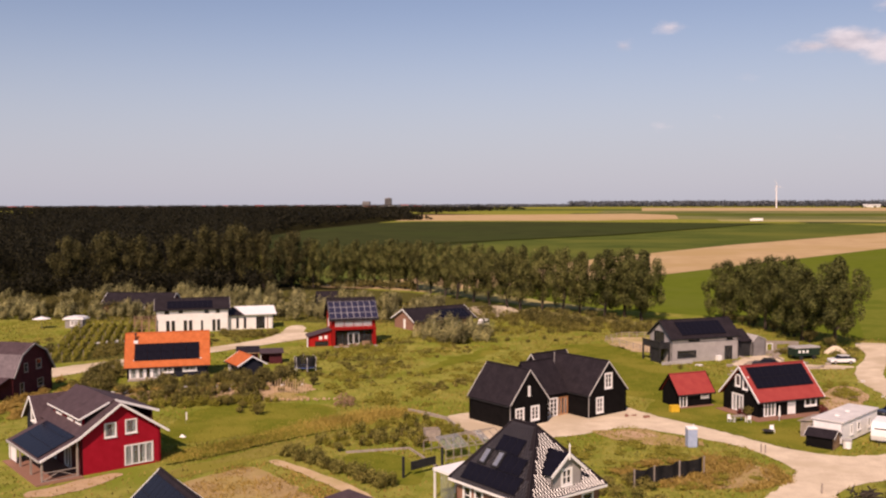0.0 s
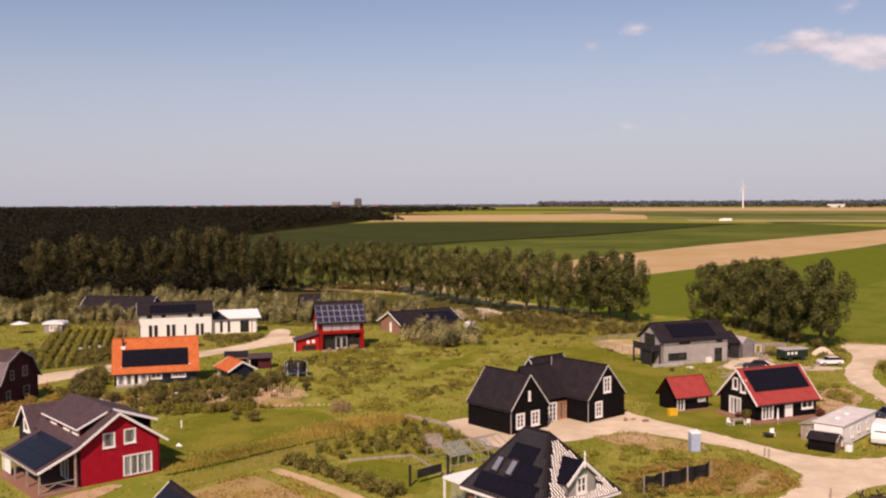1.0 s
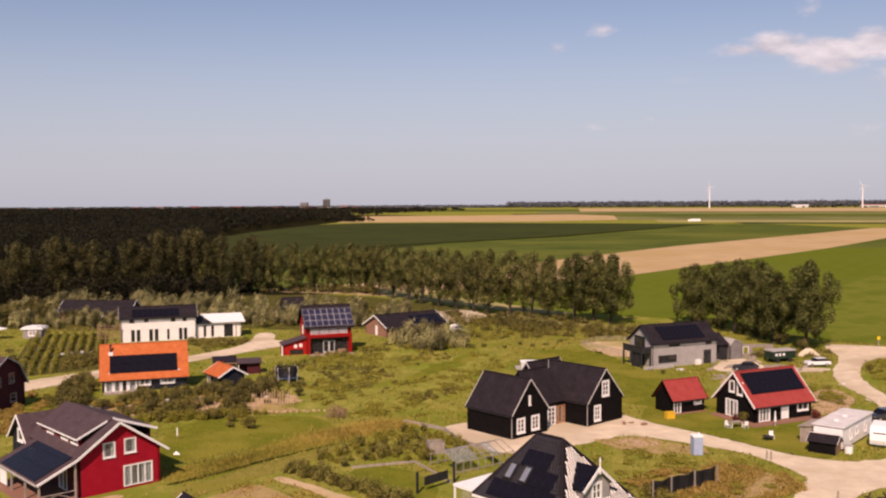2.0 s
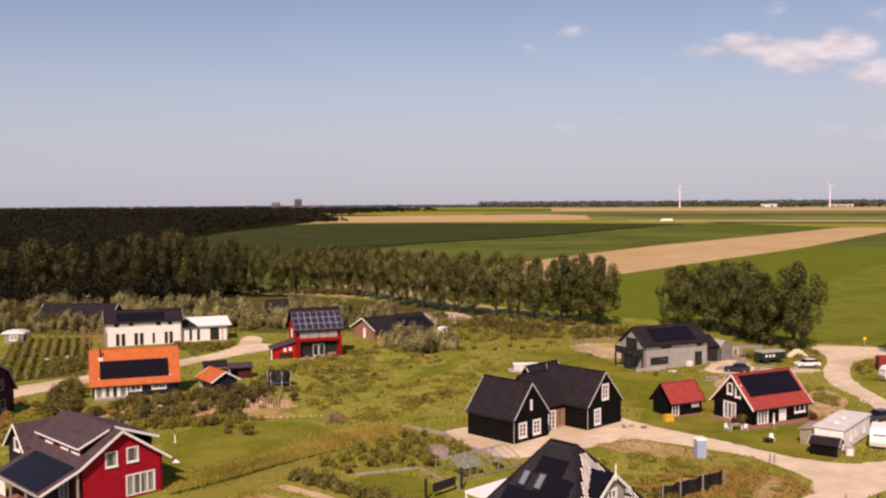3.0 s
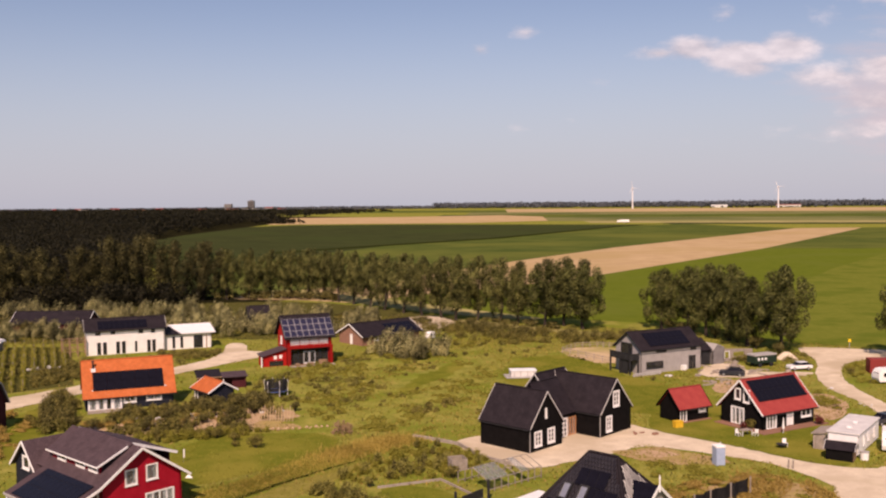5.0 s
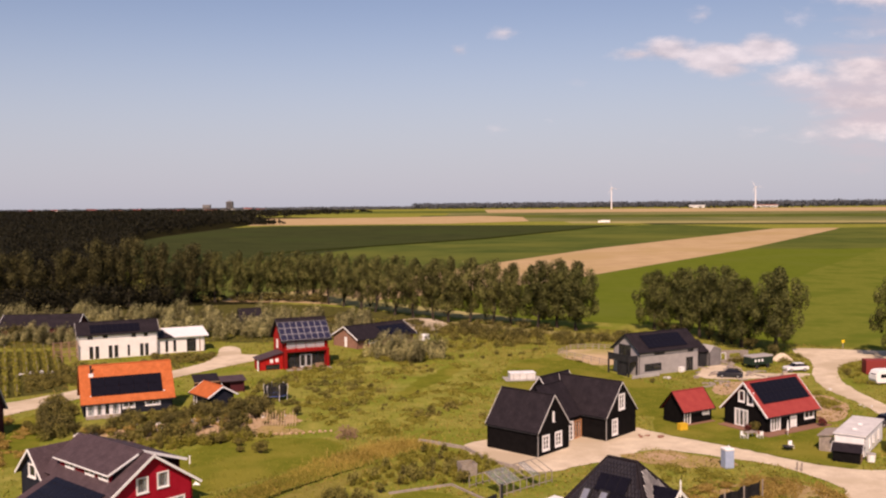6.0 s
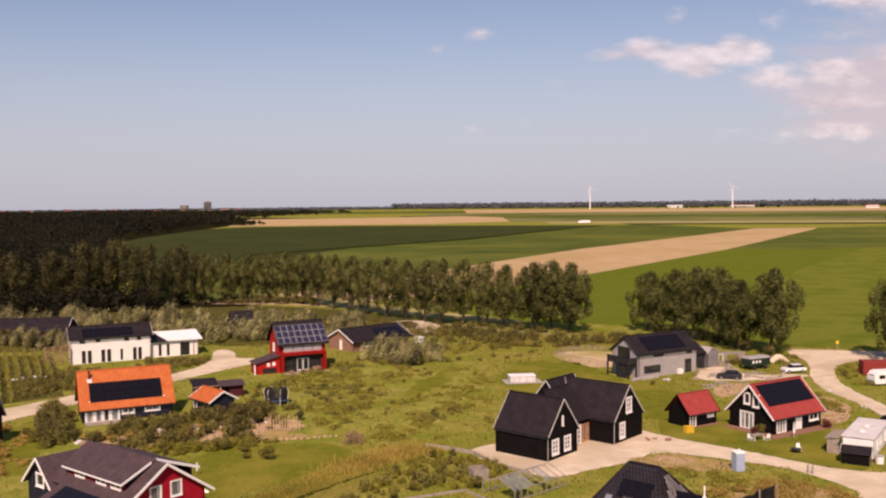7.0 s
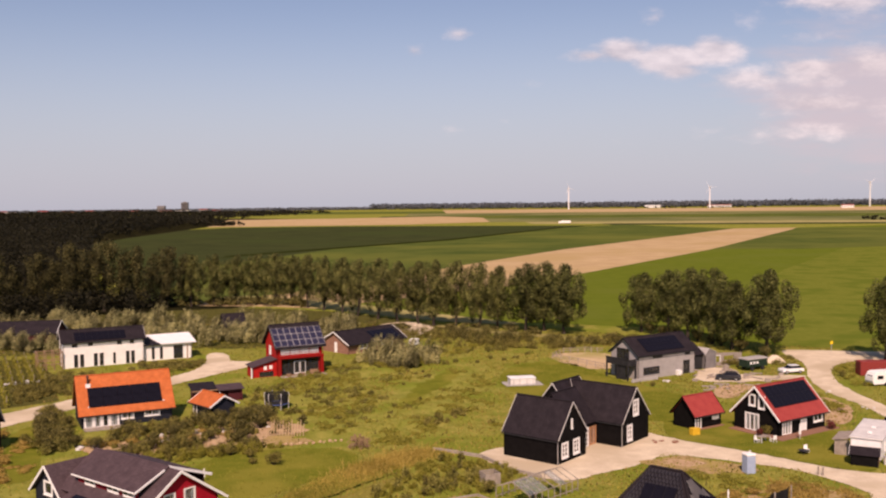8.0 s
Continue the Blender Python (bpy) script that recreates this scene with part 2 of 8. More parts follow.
M["field_mid"] = surface("field_mid", (0.058, 0.084, 0.020), (0.100, 0.122, 0.028), 30.0, 0.95, fine=0.3, bump=0.3, third=(0.12, 0.135, 0.030), spec=0.0)
M["field_tan"] = surface("field_tan", (0.39, 0.275, 0.145), (0.49, 0.36, 0.20), 14.0, 0.95, fine=0.4, bump=0.4, third=(0.40, 0.29, 0.14), spec=0.0)
M["field_pale"] = surface("field_pale", (0.26, 0.24, 0.09), (0.38, 0.32, 0.14), 40.0, 0.95, fine=0.3, bump=0.0, spec=0.0)
M["field_far"] = surface("field_far", (0.15, 0.155, 0.055), (0.21, 0.205, 0.085), 60.0, 0.95, fine=0.3, bump=0.0, third=(0.11, 0.125, 0.045), spec=0.0)
M["ditch"] = surface("ditch_growth", (0.016, 0.022, 0.004), (0.028, 0.034, 0.007), 2.0, 0.95, spec=0.0)
M["glaze"] = surface("glazed_tile", (0.014, 0.011, 0.013), (0.024, 0.020, 0.022), 0.9, 0.31, bump=0.0, spec=0.55)
M["bark"] = surface("bark", (0.035, 0.027, 0.020), (0.065, 0.052, 0.040), 0.6, 0.95, bump=0.8)


def leaf_material(name, a, b, vary=0.12, clump=0.0, scale=0.7):
    """Leaves: colour differs from leaf to leaf and from plant to plant, and a little light shines through."""
    m = bpy.data.materials.new(name)
    m.use_nodes = True
    tr = m.node_tree
    bsdf = tr.nodes["Principled BSDF"]
    geo = tr.nodes.new("ShaderNodeNewGeometry")
    mix = node(tr, "ShaderNodeMixRGB", Fac=geo.outputs["Random Per Island"], Color1=(*a, 1), Color2=(*b, 1))
    info = tr.nodes.new("ShaderNodeObjectInfo")
    v = node(tr, "ShaderNodeMapRange", Value=info.outputs["Random"], To_Min=1 - vary, To_Max=1 + vary)
    h = node(tr, "ShaderNodeHueSaturation", Value=v.outputs[0], Color=mix.outputs[0])
    # Random light and dark clumps imitate sunlit and shaded lobes in the colour.
    if clump:
        tc = tr.nodes.new("ShaderNodeTexCoord")
        nz = node(tr, "ShaderNodeTexNoise", Vector=tc.outputs["Object"], Scale=scale, Detail=2.0)
        k = node(tr, "ShaderNodeMapRange", Value=nz.outputs[0], From_Min=0.35, From_Max=0.65, To_Min=1 - clump, To_Max=1 + clump)
        h = node(tr, "ShaderNodeHueSaturation", Value=k.outputs[0], Color=h.outputs[0])
    tr.links.new(h.outputs[0], bsdf.inputs["Base Color"])
    bsdf.inputs["Roughness"].default_value = 0.65
    bsdf.inputs["Specular IOR Level"].default_value = 0.1
    trans = node(tr, "ShaderNodeBsdfTranslucent", Color=h.outputs[0])
    both = node(tr, "ShaderNodeMixShader", Fac=0.3, i1=bsdf.outputs[0], i2=trans.outputs[0])
    tr.links.new(both.outputs[0], tr.nodes["Material Output"].inputs[0])
    return m


M["leaf_poplar"] = leaf_material("leaf_poplar", (0.046, 0.054, 0.015), (0.205, 0.194, 0.060), clump=0.8, scale=0.45)
# Shaded copy of leaf_poplar: the clumps' darker look is in the colour.
M["leaf_poplar_shaded"] = leaf_material("leaf_poplar_shaded", (0.038, 0.046, 0.014), (0.152, 0.150, 0.046), clump=0.6, scale=0.5)
# Cloud shade over the forest is put into this very dark colour.
M["leaf_forest_shaded"] = leaf_material("leaf_forest_shaded", (0.010, 0.010, 0.006), (0.030, 0.027, 0.013), clump=0.5)
# Edge trees' leaves, darkened in colour as under a passing cloud.
M["leaf_edge_shaded"] = leaf_material("leaf_edge_shaded", (0.032, 0.032, 0.012), (0.108, 0.094, 0.034), clump=0.6, scale=0.4)
M["leaf_willow"] = leaf_material("leaf_willow", (0.085, 0.088, 0.030), (0.42, 0.375, 0.175), clump=0.8, scale=0.32)
M["leaf_mid"] = leaf_material("leaf_mid", (0.062, 0.060, 0.014), (0.30, 0.25, 0.066), clump=0.5)
M["leaf_shrub"] = leaf_material("leaf_shrub", (0.036, 0.036, 0.012), (0.225, 0.19, 0.058), clump=0.55, scale=1.2)
M["leaf_green"] = leaf_material("leaf_green", (0.075, 0.078, 0.016), (0.35, 0.305, 0.080), clump=0.4)
M["leaf_bright"] = leaf_material("leaf_bright", (0.17, 0.17, 0.015), (0.31, 0.28, 0.045))
M["leaf_dry"] = leaf_material("leaf_dry", (0.26, 0.17, 0.035), (0.44, 0.31, 0.09))
M["leaf_gold"] = leaf_material("leaf_gold", (0.30, 0.21, 0.04), (0.52, 0.39, 0.10))
# Distance haze is put into this bluish-grey leaf colour.
M["leaf_hazed"] = leaf_material("leaf_hazed", (0.105, 0.118, 0.130), (0.150, 0.162, 0.176))
M["leaf_grass"] = leaf_material("leaf_grass", (0.165, 0.166, 0.018), (0.34, 0.295, 0.055))


# ---- building blocks ----
def part(name, bm, material, parent, label="", m=None):
    """Links a bmesh as one mesh object under a thing or a part."""
    me = bpy.data.meshes.new(name)
    bm.to_mesh(me)
    bm.free()
    return mesh_part(name, me, material, parent, label, m)


def mesh_part(name, me, material, parent, label="", m=None):
    if material is not None and not me.materials:
        me.materials.append(M[material] if isinstance(material, str) else material)
    ob = new(name, me)
    ob.parent = parent
    if m is not None:
        ob.matrix_basis = m
    if label:
        ob["label"] = label
    return ob


def thing(name, m, label, category, group="", kind=""):
    return tagged_at(new(name), m, label, category, group, kind)


def tagged_at(ob, m, label, category, group="", kind=""):
    ob.matrix_basis = m
    if ob.data is None:
        ob.empty_display_size = 0.5
    return tagged(ob, label, category, group, kind)


def add_box(bm, x0, x1, y0, y1, z0, z1, m=None):
    pts = [(x, y, z) for z in (z0, z1) for x, y in ((x0, y0), (x1, y0), (x1, y1), (x0, y1))]
    vs = [bm.verts.new(m @ Vector(p) if m is not None else p) for p in pts]
    for f in ((3, 2, 1, 0), (4, 5, 6, 7), (0, 1, 5, 4), (1, 2, 6, 5), (2, 3, 7, 6), (3, 0, 4, 7)):
        bm.faces.new([vs[i] for i in f])
    return bm


def box(*a, m=None, bevel=0.0):
    bm = add_box(bmesh.new(), *a, m=m)
    if bevel:
        bmesh.ops.bevel(bm, geom=bm.edges[:], offset=bevel, segments=2, affect="EDGES", profile=0.5)
    return bm


def add_bar(bm, a, b, w, h):
    """A square bar from a to b."""
    a, b = Vector(a), Vector(b)
    d = b - a
    q = d.to_track_quat("X", "Z").to_matrix().to_4x4()
    add_box(bm, 0, d.length, -w / 2, w / 2, -h / 2, h / 2, m=Matrix.Translation(a) @ q)
    return bm


def add_tube(bm, a, b, r0, r1, n=8):
    a, b = Vector(a), Vector(b)
    d = (b - a)
    q = d.to_track_quat("Z", "Y").to_matrix()
    rings = []
    for p, r in ((a, r0), (b, r1)):
        rings.append([bm.verts.new(p + q @ Vector((r * math.cos(i * math.tau / n), r * math.sin(i * math.tau / n), 0))) for i in range(n)])
    for i in range(n):
        bm.faces.new((rings[0][i], rings[0][(i + 1) % n], rings[1][(i + 1) % n], rings[1][i]))
    bm.faces.new(rings[0][::-1])
    bm.faces.new(rings[1])
    return bm


def slab(a, b, c, d, thick):
    """A slab whose upper face is the quad a, b (below), c, d (above), with UVs in metres along and up the slope."""
    a, b, c, d = (Vector(p) for p in (a, b, c, d))
    n = (b - a).cross(d - a).normalized()
    u = (b - a).normalized()
    v = n.cross(u)
    bm = bmesh.new()
    uv = bm.loops.layers.uv.new("UVMap")
    up = [bm.verts.new(p) for p in (a, b, c, d)]
    lo = [bm.verts.new(p - n * thick) for p in (a, b, c, d)]
    faces = [bm.faces.new(up), bm.faces.new(lo[::-1])]
    for i in range(4):
        j = (i + 1) % 4
        faces.append(bm.faces.new((up[j], up[i], lo[i], lo[j])))
    for f in faces:
        for lp in f.loops:
            p = lp.vert.co - a
            lp[uv].uv = (p.dot(u), p.dot(v))
    return bm


def wall_mesh(p0, p1, top, holes=(), thick=0.22, z0=0.0):
    """A wall from p0 to p1 (house to the left), under the roof line top [(s, z), ...], with openings (s0, s1, z0, z1) cut right through."""
    p0, p1 = Vector((*p0, 0)), Vector((*p1, 0))
    length = (p1 - p0).length
    d = (p1 - p0) / length
    n = Vector((d.y, -d.x, 0))

    def line(s):
        for (sa, za), (sb, zb) in zip(top, top[1:]):
            if s <= sb + 1e-6:
                return za + (zb - za) * (s - sa) / (sb - sa)
        return top[-1][1]
    cuts = sorted({0.0, length, *(s for s, z in top), *(h[0] for h in holes), *(h[1] for h in holes)})
    bm = bmesh.new()
    uv = bm.loops.layers.uv.new("UVMap")

    def quad(*q):
        f = bm.faces.new([bm.verts.new(p0 + d * s + n * o + Vector((0, 0, z))) for s, z, o in q])
        for lp, (s, z, o) in zip(f.loops, q):
            lp[uv].uv = (s + o, z)
    for sa, sb in zip(cuts, cuts[1:]):
        mid = (sa + sb) / 2
        hs = sorted((h for h in holes if h[0] < mid < h[1]), key=lambda h: h[2])
        z = z0
        spans = []
        for h in hs:
            spans.append((z, h[2]))
            z = h[3]
        for lo, hi in spans:
            if hi > lo + 1e-4:
                quad((sa, lo, 0), (sb, lo, 0), (sb, hi, 0), (sa, hi, 0))
                quad((sb, lo, -thick), (sa, lo, -thick), (sa, hi, -thick), (sb, hi, -thick))
        quad((sa, z, 0), (sb, z, 0), (sb, line(sb), 0), (sa, line(sa), 0))
        quad((sb, z, -thick), (sa, z, -thick), (sa, line(sa), -thick), (sb, line(sb), -thick))
        quad((sa, line(sa), 0), (sb, line(sb), 0), (sb, line(sb), -thick), (sa, line(sa), -thick))
    for s in (0.0, length):
        quad((s, z0, 0), (s, line(s), 0), (s, line(s), -thick), (s, z0, -thick))
    for a, b, lo, hi in holes:
        quad((a, lo, 0), (b, lo, 0), (b, lo, -thick), (a, lo, -thick))
        quad((a, hi, 0), (b, hi, 0), (b, hi, -thick), (a, hi, -thick))
        quad((a, lo, 0), (a, hi, 0), (a, hi, -thick), (a, lo, -thick))
        quad((b, lo, 0), (b, hi, 0), (b, hi, -thick), (b, lo, -thick))
    return bm


def wall_frame(p0, p1):
    """The frame of a wall: x along it, y into the house, z up."""
    d = Vector((p1[0] - p0[0], p1[1] - p0[1]))
    return pose(p0[0], p0[1], 0, 0, 0, math.degrees(math.atan2(d.y, d.x)))


def window(parent, m, h, cols=2, rows=2, frame_mat="white_paint", surround=0.1, curtain=0.0, sill=True, name="window", leaf=""):
    """A window or glazed door in an opening h = (s0, s1, z0, z1) of the wall with the frame m."""
    s0, s1, z0, z1 = h
    win = new(name)
    win.parent = parent
    win.matrix_basis = m
    bm = bmesh.new()
    w = 0.09
    e = surround
    add_box(bm, s0 - e, s0 + w, -0.05, 0.10, z0 - e * (0 if z0 < 0.3 else 1), z1 + e)
    add_box(bm, s1 - w, s1 + e, -0.05, 0.10, z0 - e * (0 if z0 < 0.3 else 1), z1 + e)
    add_box(bm, s0 + w, s1 - w, -0.047, 0.10, z1 - w, z1 + e)
    add_box(bm, s0 + w, s1 - w, -0.047, 0.10, z0 - e * (0 if z0 < 0.3 else 1), z0 + w)
    for i in range(1, cols):
        x = s0 + (s1 - s0) * i / cols
        add_box(bm, x - w * 0.6, x + w * 0.6, -0.03, 0.09, z0 + w, z1 - w)
    for i in range(1, rows):
        z = z0 + (z1 - z0) * i / rows
        add_box(bm, s0 + w, s1 - w, -0.02, 0.085, z - 0.03, z + 0.03)
    part("frame", bm, frame_mat, win)
    part("pane", box(s0 + w * 0.5, s1 - w * 0.5, 0.05, 0.062, z0 + w * 0.5, z1 - w * 0.5), leaf or ("glass_clear" if curtain else "glass"), win)
    if curtain:
        bm = bmesh.new()
        cw = (s1 - s0) * curtain
        for a, b in ((s0 + 0.05, s0 + cw), (s1 - cw, s1 - 0.05)):
            n = 6
            for i in range(n):
                xa, xb = a + (b - a) * i / n, a + (b - a) * (i + 1) / n
                o = 0.03 if i % 2 else 0.0
                add_box(bm, xa, xb, 0.16 + o, 0.17 + o, z0 + 0.05, z1 - 0.05)
        part("curtain", bm, "white_paint", win, "pale curtain")
    if sill and z0 > 0.3:
        part("sill", box(s0 - e - 0.05, s1 + e + 0.05, -0.12, -0.052, z0 - e - 0.06, z0 - e - 0.002), frame_mat, win)
    return win


def door(parent, m, h, leaf_mat="white_paint", frame_mat="white_paint", name="door"):
    s0, s1, z0, z1 = h
    d = new(name)
    d.parent = parent
    d.matrix_basis = m
    bm = bmesh.new()
    add_box(bm, s0 - 0.08, s0 + 0.06, -0.05, 0.1, z0, z1 + 0.08)
    add_box(bm, s1 - 0.06, s1 + 0.08, -0.05, 0.1, z0, z1 + 0.08)
    add_box(bm, s0 + 0.06, s1 - 0.06, -0.047, 0.1, z1 - 0.06, z1 + 0.08)
    part("frame", bm, frame_mat, d)
    part("leaf", box(s0 + 0.062, s1 - 0.062, 0.02, 0.07, z0 + 0.02, z1 - 0.062, bevel=0.01), leaf_mat, d)
    part("handle", box(s1 - 0.2, s1 - 0.12, -0.04, 0.02, z0 + 1.0, z0 + 1.05), "alu", d, "metal handle")
    return d


def panels(parent, quad, u0, v0, nu, nv, pw, ph, gap=0.03, lift=0.08, mat="panel", rim="panel_rim", edging=0.024):
    """Solar panels laid on a roof slope: quad as slab() takes it, u0 and v0 the metres from its lower left corner."""
    a, b, c, d = (Vector(p) for p in quad)
    u = (b - a).normalized()
    n = (b - a).cross(d - a).normalized()
    v = n.cross(u)
    turn = Matrix((u, v, n)).transposed().to_4x4()
    bm = add_box(bmesh.new(), 0.025, pw - 0.025, 0.025, ph - 0.025, 0.0, 0.035)
    cell = bpy.data.meshes.new("solar_panel")
    bm.to_mesh(cell)
    bm.free()
    bm = bmesh.new()
    for x0, x1, y0, y1 in ((0, pw, 0, edging), (0, pw, ph - edging, ph), (0, edging, edging, ph - edging), (pw - edging, pw, edging, ph - edging)):
        add_box(bm, x0, x1, y0, y1, -0.02, 0.038)
    edge = bpy.data.meshes.new("rim")
    bm.to_mesh(edge)
    bm.free()
    for i in range(nu):
        for j in range(nv):
            p = a + u * (u0 + i * (pw + gap)) + v * (v0 + j * (ph + gap)) + n * lift
            ob = mesh_part("solar_panel", cell, mat, parent, "", Matrix.Translation(p) @ turn)
            mesh_part("rim", edge, rim, ob)


def verge(parent, a, b, mat="white_paint", depth=0.22, thick=0.07, label="white verge board"):
    """A board along a roof's sloping edge, from a to b."""
    bm = add_bar(bmesh.new(), Vector(a) - Vector((0, 0, depth * 0.42)), Vector(b) - Vector((0, 0, depth * 0.42)), thick, depth)
    return part("verge_board", bm, mat, parent, label)


def gutter(parent, a, b, mat="dark_metal", r=0.07):
    return part("gutter", add_tube(bmesh.new(), a, b, r, r, 6), mat, parent)


def gable_body(parent, L, W, eave, ridge, wall, roof, holes=None, over=0.45, side=0.35, verges="white_paint", z0=0.0, thick=0.14, m=None, ridge_at=0.5, back_eave=None, edge=True, skip=()):
    """Walls and roof of a house with its ridge along x: the front wall lies on y = 0, gables on x = 0 and x = L. Returns the two roof quads (front, back)."""
    m = m if m is not None else Matrix()
    holes = holes or {}
    k = W * ridge_at
    be = eave if back_eave is None else back_eave
    sides = {
        "front": ((0, 0), (L, 0), [(0, eave), (L, eave)]),
        "right": ((L, 0), (L, W), [(0, eave), (k, ridge), (W, be)]),
        "back": ((L, W), (0, W), [(0, be), (L, be)]),
        "left": ((0, W), (0, 0), [(0, be), (W - k, ridge), (W, eave)]),
    }
    for key, (p0, p1, top) in sides.items():
        if key in skip:
            continue
        part("wall", wall_mesh(p0, p1, [(s, z - 0.05) for s, z in top], [h[:4] for h in holes.get(key, ())], z0=z0), wall, parent, m=m)
        f = m @ wall_frame(p0, p1)
        for h in holes.get(key, ()):
            opt = dict(h[4]) if len(h) > 4 else {}
            if opt.pop("door", False):
                door(parent, f, h[:4], **opt)
            else:
                window(parent, f, h[:4], **opt)
    g0, g1 = (ridge - eave) / k, (ridge - be) / (W - k)
    t = 0.06
    front = [(-side, -over, eave - g0 * over + t), (L + side, -over, eave - g0 * over + t), (L + side, k, ridge + t), (-side, k, ridge + t)]
    back = [(L + side, W + over, be - g1 * over + t), (-side, W + over, be - g1 * over + t), (-side, k, ridge + t), (L + side, k, ridge + t)]
    front, back = ([m @ Vector(p) for p in q] for q in (front, back))
    part("roof", slab(*front, thick), roof, parent)
    part("roof", slab(*back, thick), roof, parent)
    part("ridge_cap", add_tube(bmesh.new(), front[3], front[2], 0.11, 0.11, 6), roof, parent)
    if verges:
        for q in (front, back):
            for a, b in ((q[0], q[3]), (q[1], q[2])):
                out = (q[1] - q[0]).normalized() * (0.04 if a is q[1] else -0.04)
                verge(parent, a + out, b + out, verges)
    if edge:
        for q in (front, back):
            dn = (q[0] - q[3]).normalized() * 0.07
            gutter(parent, q[0] + dn - Vector((0, 0, 0.1)), q[1] + dn - Vector((0, 0, 0.1)))
    return front, back


def sheet(name, pts, z, material, label="", category="", jitter=0.0, kind="structure", smooth=2):
    """A flat piece of the ground with a smooth, slightly uneven outline."""
    pts = [Vector((*p, z)) for p in pts]
    for _ in range(smooth):
        pts = [q for a, b in zip(pts, pts[1:] + pts[:1]) for q in (a * 0.75 + b * 0.25, a * 0.25 + b * 0.75)]
    if jitter:
        out = []
        for a, b in zip(pts, pts[1:] + pts[:1]):
            n = max(1, int((b - a).length / 0.8))
            for i in range(n):
                p = a.lerp(b, i / n)
                out.append(p + Vector((noise.noise(p * 0.7), noise.noise(p * 0.7 + Vector((50, 9, 3))), 0)) * jitter)
        pts = out
    bm = bmesh.new()
    f = bm.faces.new([bm.verts.new(p) for p in pts])
    if f.normal.z < 0 or f.calc_area() == 0:
        f.normal_flip()
    bm.normal_update()
    if f.normal.z < 0:
        f.normal_flip()
    bmesh.ops.triangulate(bm, faces=[f])
    ob = part(name, bm, material, None)
    return tagged(ob, label, category, kind=kind)


# ---- plants ----
def cards(name, pos, size, material, flat=0.3, seed=1, aspect=0.55, out=None, along=None):
    """One mesh of many small leaf-shaped quads at the places pos (n x 3), of the sizes size (n)."""
    rng = np.random.default_rng(seed)
    n = len(pos)
    d = rng.normal(size=(n, 3))
    d[:, 2] = np.abs(d[:, 2]) * (1 - flat) + flat
    d /= np.linalg.norm(d, axis=1)[:, None]
    if out is not None:
        d = d * 0.75 + out
        d /= np.linalg.norm(d, axis=1)[:, None] + 1e-9
    if along is None:
        e = np.cross(d, rng.normal(size=(n, 3)))
    else:
        e = np.asarray(along) + rng.normal(0, 0.45, size=(n, 3))
        e -= d * (e * d).sum(1)[:, None]
    e /= np.linalg.norm(e, axis=1)[:, None]
    f = np.cross(d, e)
    s = np.asarray(size)[:, None]
    v = np.stack([pos - e * s * 0.5, pos + f * s * 0.5 * aspect - e * s * 0.05, pos + e * s * 0.5, pos - f * s * 0.5 * aspect + e * s * 0.05], 1).reshape(-1, 3)
    return quads_mesh(name, v, material)


def quads_mesh(name, v, material):
    """A mesh of separate quads from four corners each."""
    n = len(v) // 4
    me = bpy.data.meshes.new(name)
    me.vertices.add(4 * n)
    me.vertices.foreach_set("co", np.ascontiguousarray(v, dtype=np.float32).ravel())
    me.loops.add(4 * n)
    me.loops.foreach_set("vertex_index", np.arange(4 * n, dtype=np.int32))
    me.polygons.add(n)
    me.polygons.foreach_set("loop_start", np.arange(0, 4 * n, 4, dtype=np.int32))
    me.polygons.foreach_set("loop_total", np.full(n, 4, dtype=np.int32))
    me.update(calc_edges=True)
    me.validate()
    me.materials.append(M[material])
    return me


def blades(name, base, height, width, material, seed=1, lean=0.35):
    """Upright grass blades or reed leaves as slim quads, one mesh."""
    rng = np.random.default_rng(seed)
    n = len(base)
    a = rng.uniform(0, math.tau, n)
    e = np.stack([np.cos(a), np.sin(a), np.zeros(n)], 1) * (np.asarray(width) * 0.5)[:, None]
    tip = np.stack([rng.normal(0, lean, n), rng.normal(0, lean, n), np.ones(n)], 1) * np.asarray(height)[:, None]
    v = np.stack([base - e, base + e, base + tip + e * 0.25, base + tip - e * 0.25], 1).reshape(-1, 3)
    return quads_mesh(name, v, material)


def crown_points(rng, n, blobs):
    """Points through the outer shells of some ellipsoids (centre, radii)."""
    vol = np.array([r[0] * r[1] * r[2] for c, r in blobs]) ** (2 / 3)
    pick = rng.choice(len(blobs), n, p=vol / vol.sum())
    d = rng.normal(size=(n, 3))
    d /= np.linalg.norm(d, axis=1)[:, None]
    rad = rng.uniform(0.35, 1.0, n) ** 0.45
    c = np.array([b[0] for b in blobs])[pick]
    r = np.array([b[1] for b in blobs])[pick]
    return c + d * r * rad[:, None], d


def stem(points, radii, n=7):
    """One bent, tapered tube through the points."""
    bm = bmesh.new()
    points = [Vector(p) for p in points]
    rings = []
    for i, (p, r) in enumerate(zip(points, radii)):
        d = points[min(i + 1, len(points) - 1)] - points[max(i - 1, 0)]
        q = d.to_track_quat("Z", "Y").to_matrix()
        rings.append([bm.verts.new(p + q @ Vector((r * math.cos(k * math.tau / n), r * math.sin(k * math.tau / n), 0))) for k in range(n)])
    for a, b in zip(rings, rings[1:]):
        for k in range(n):
            bm.faces.new((a[k], a[(k + 1) % n], b[(k + 1) % n], b[k]))
    bm.faces.new(rings[0][::-1])
    bm.faces.new(rings[-1])
    return bm


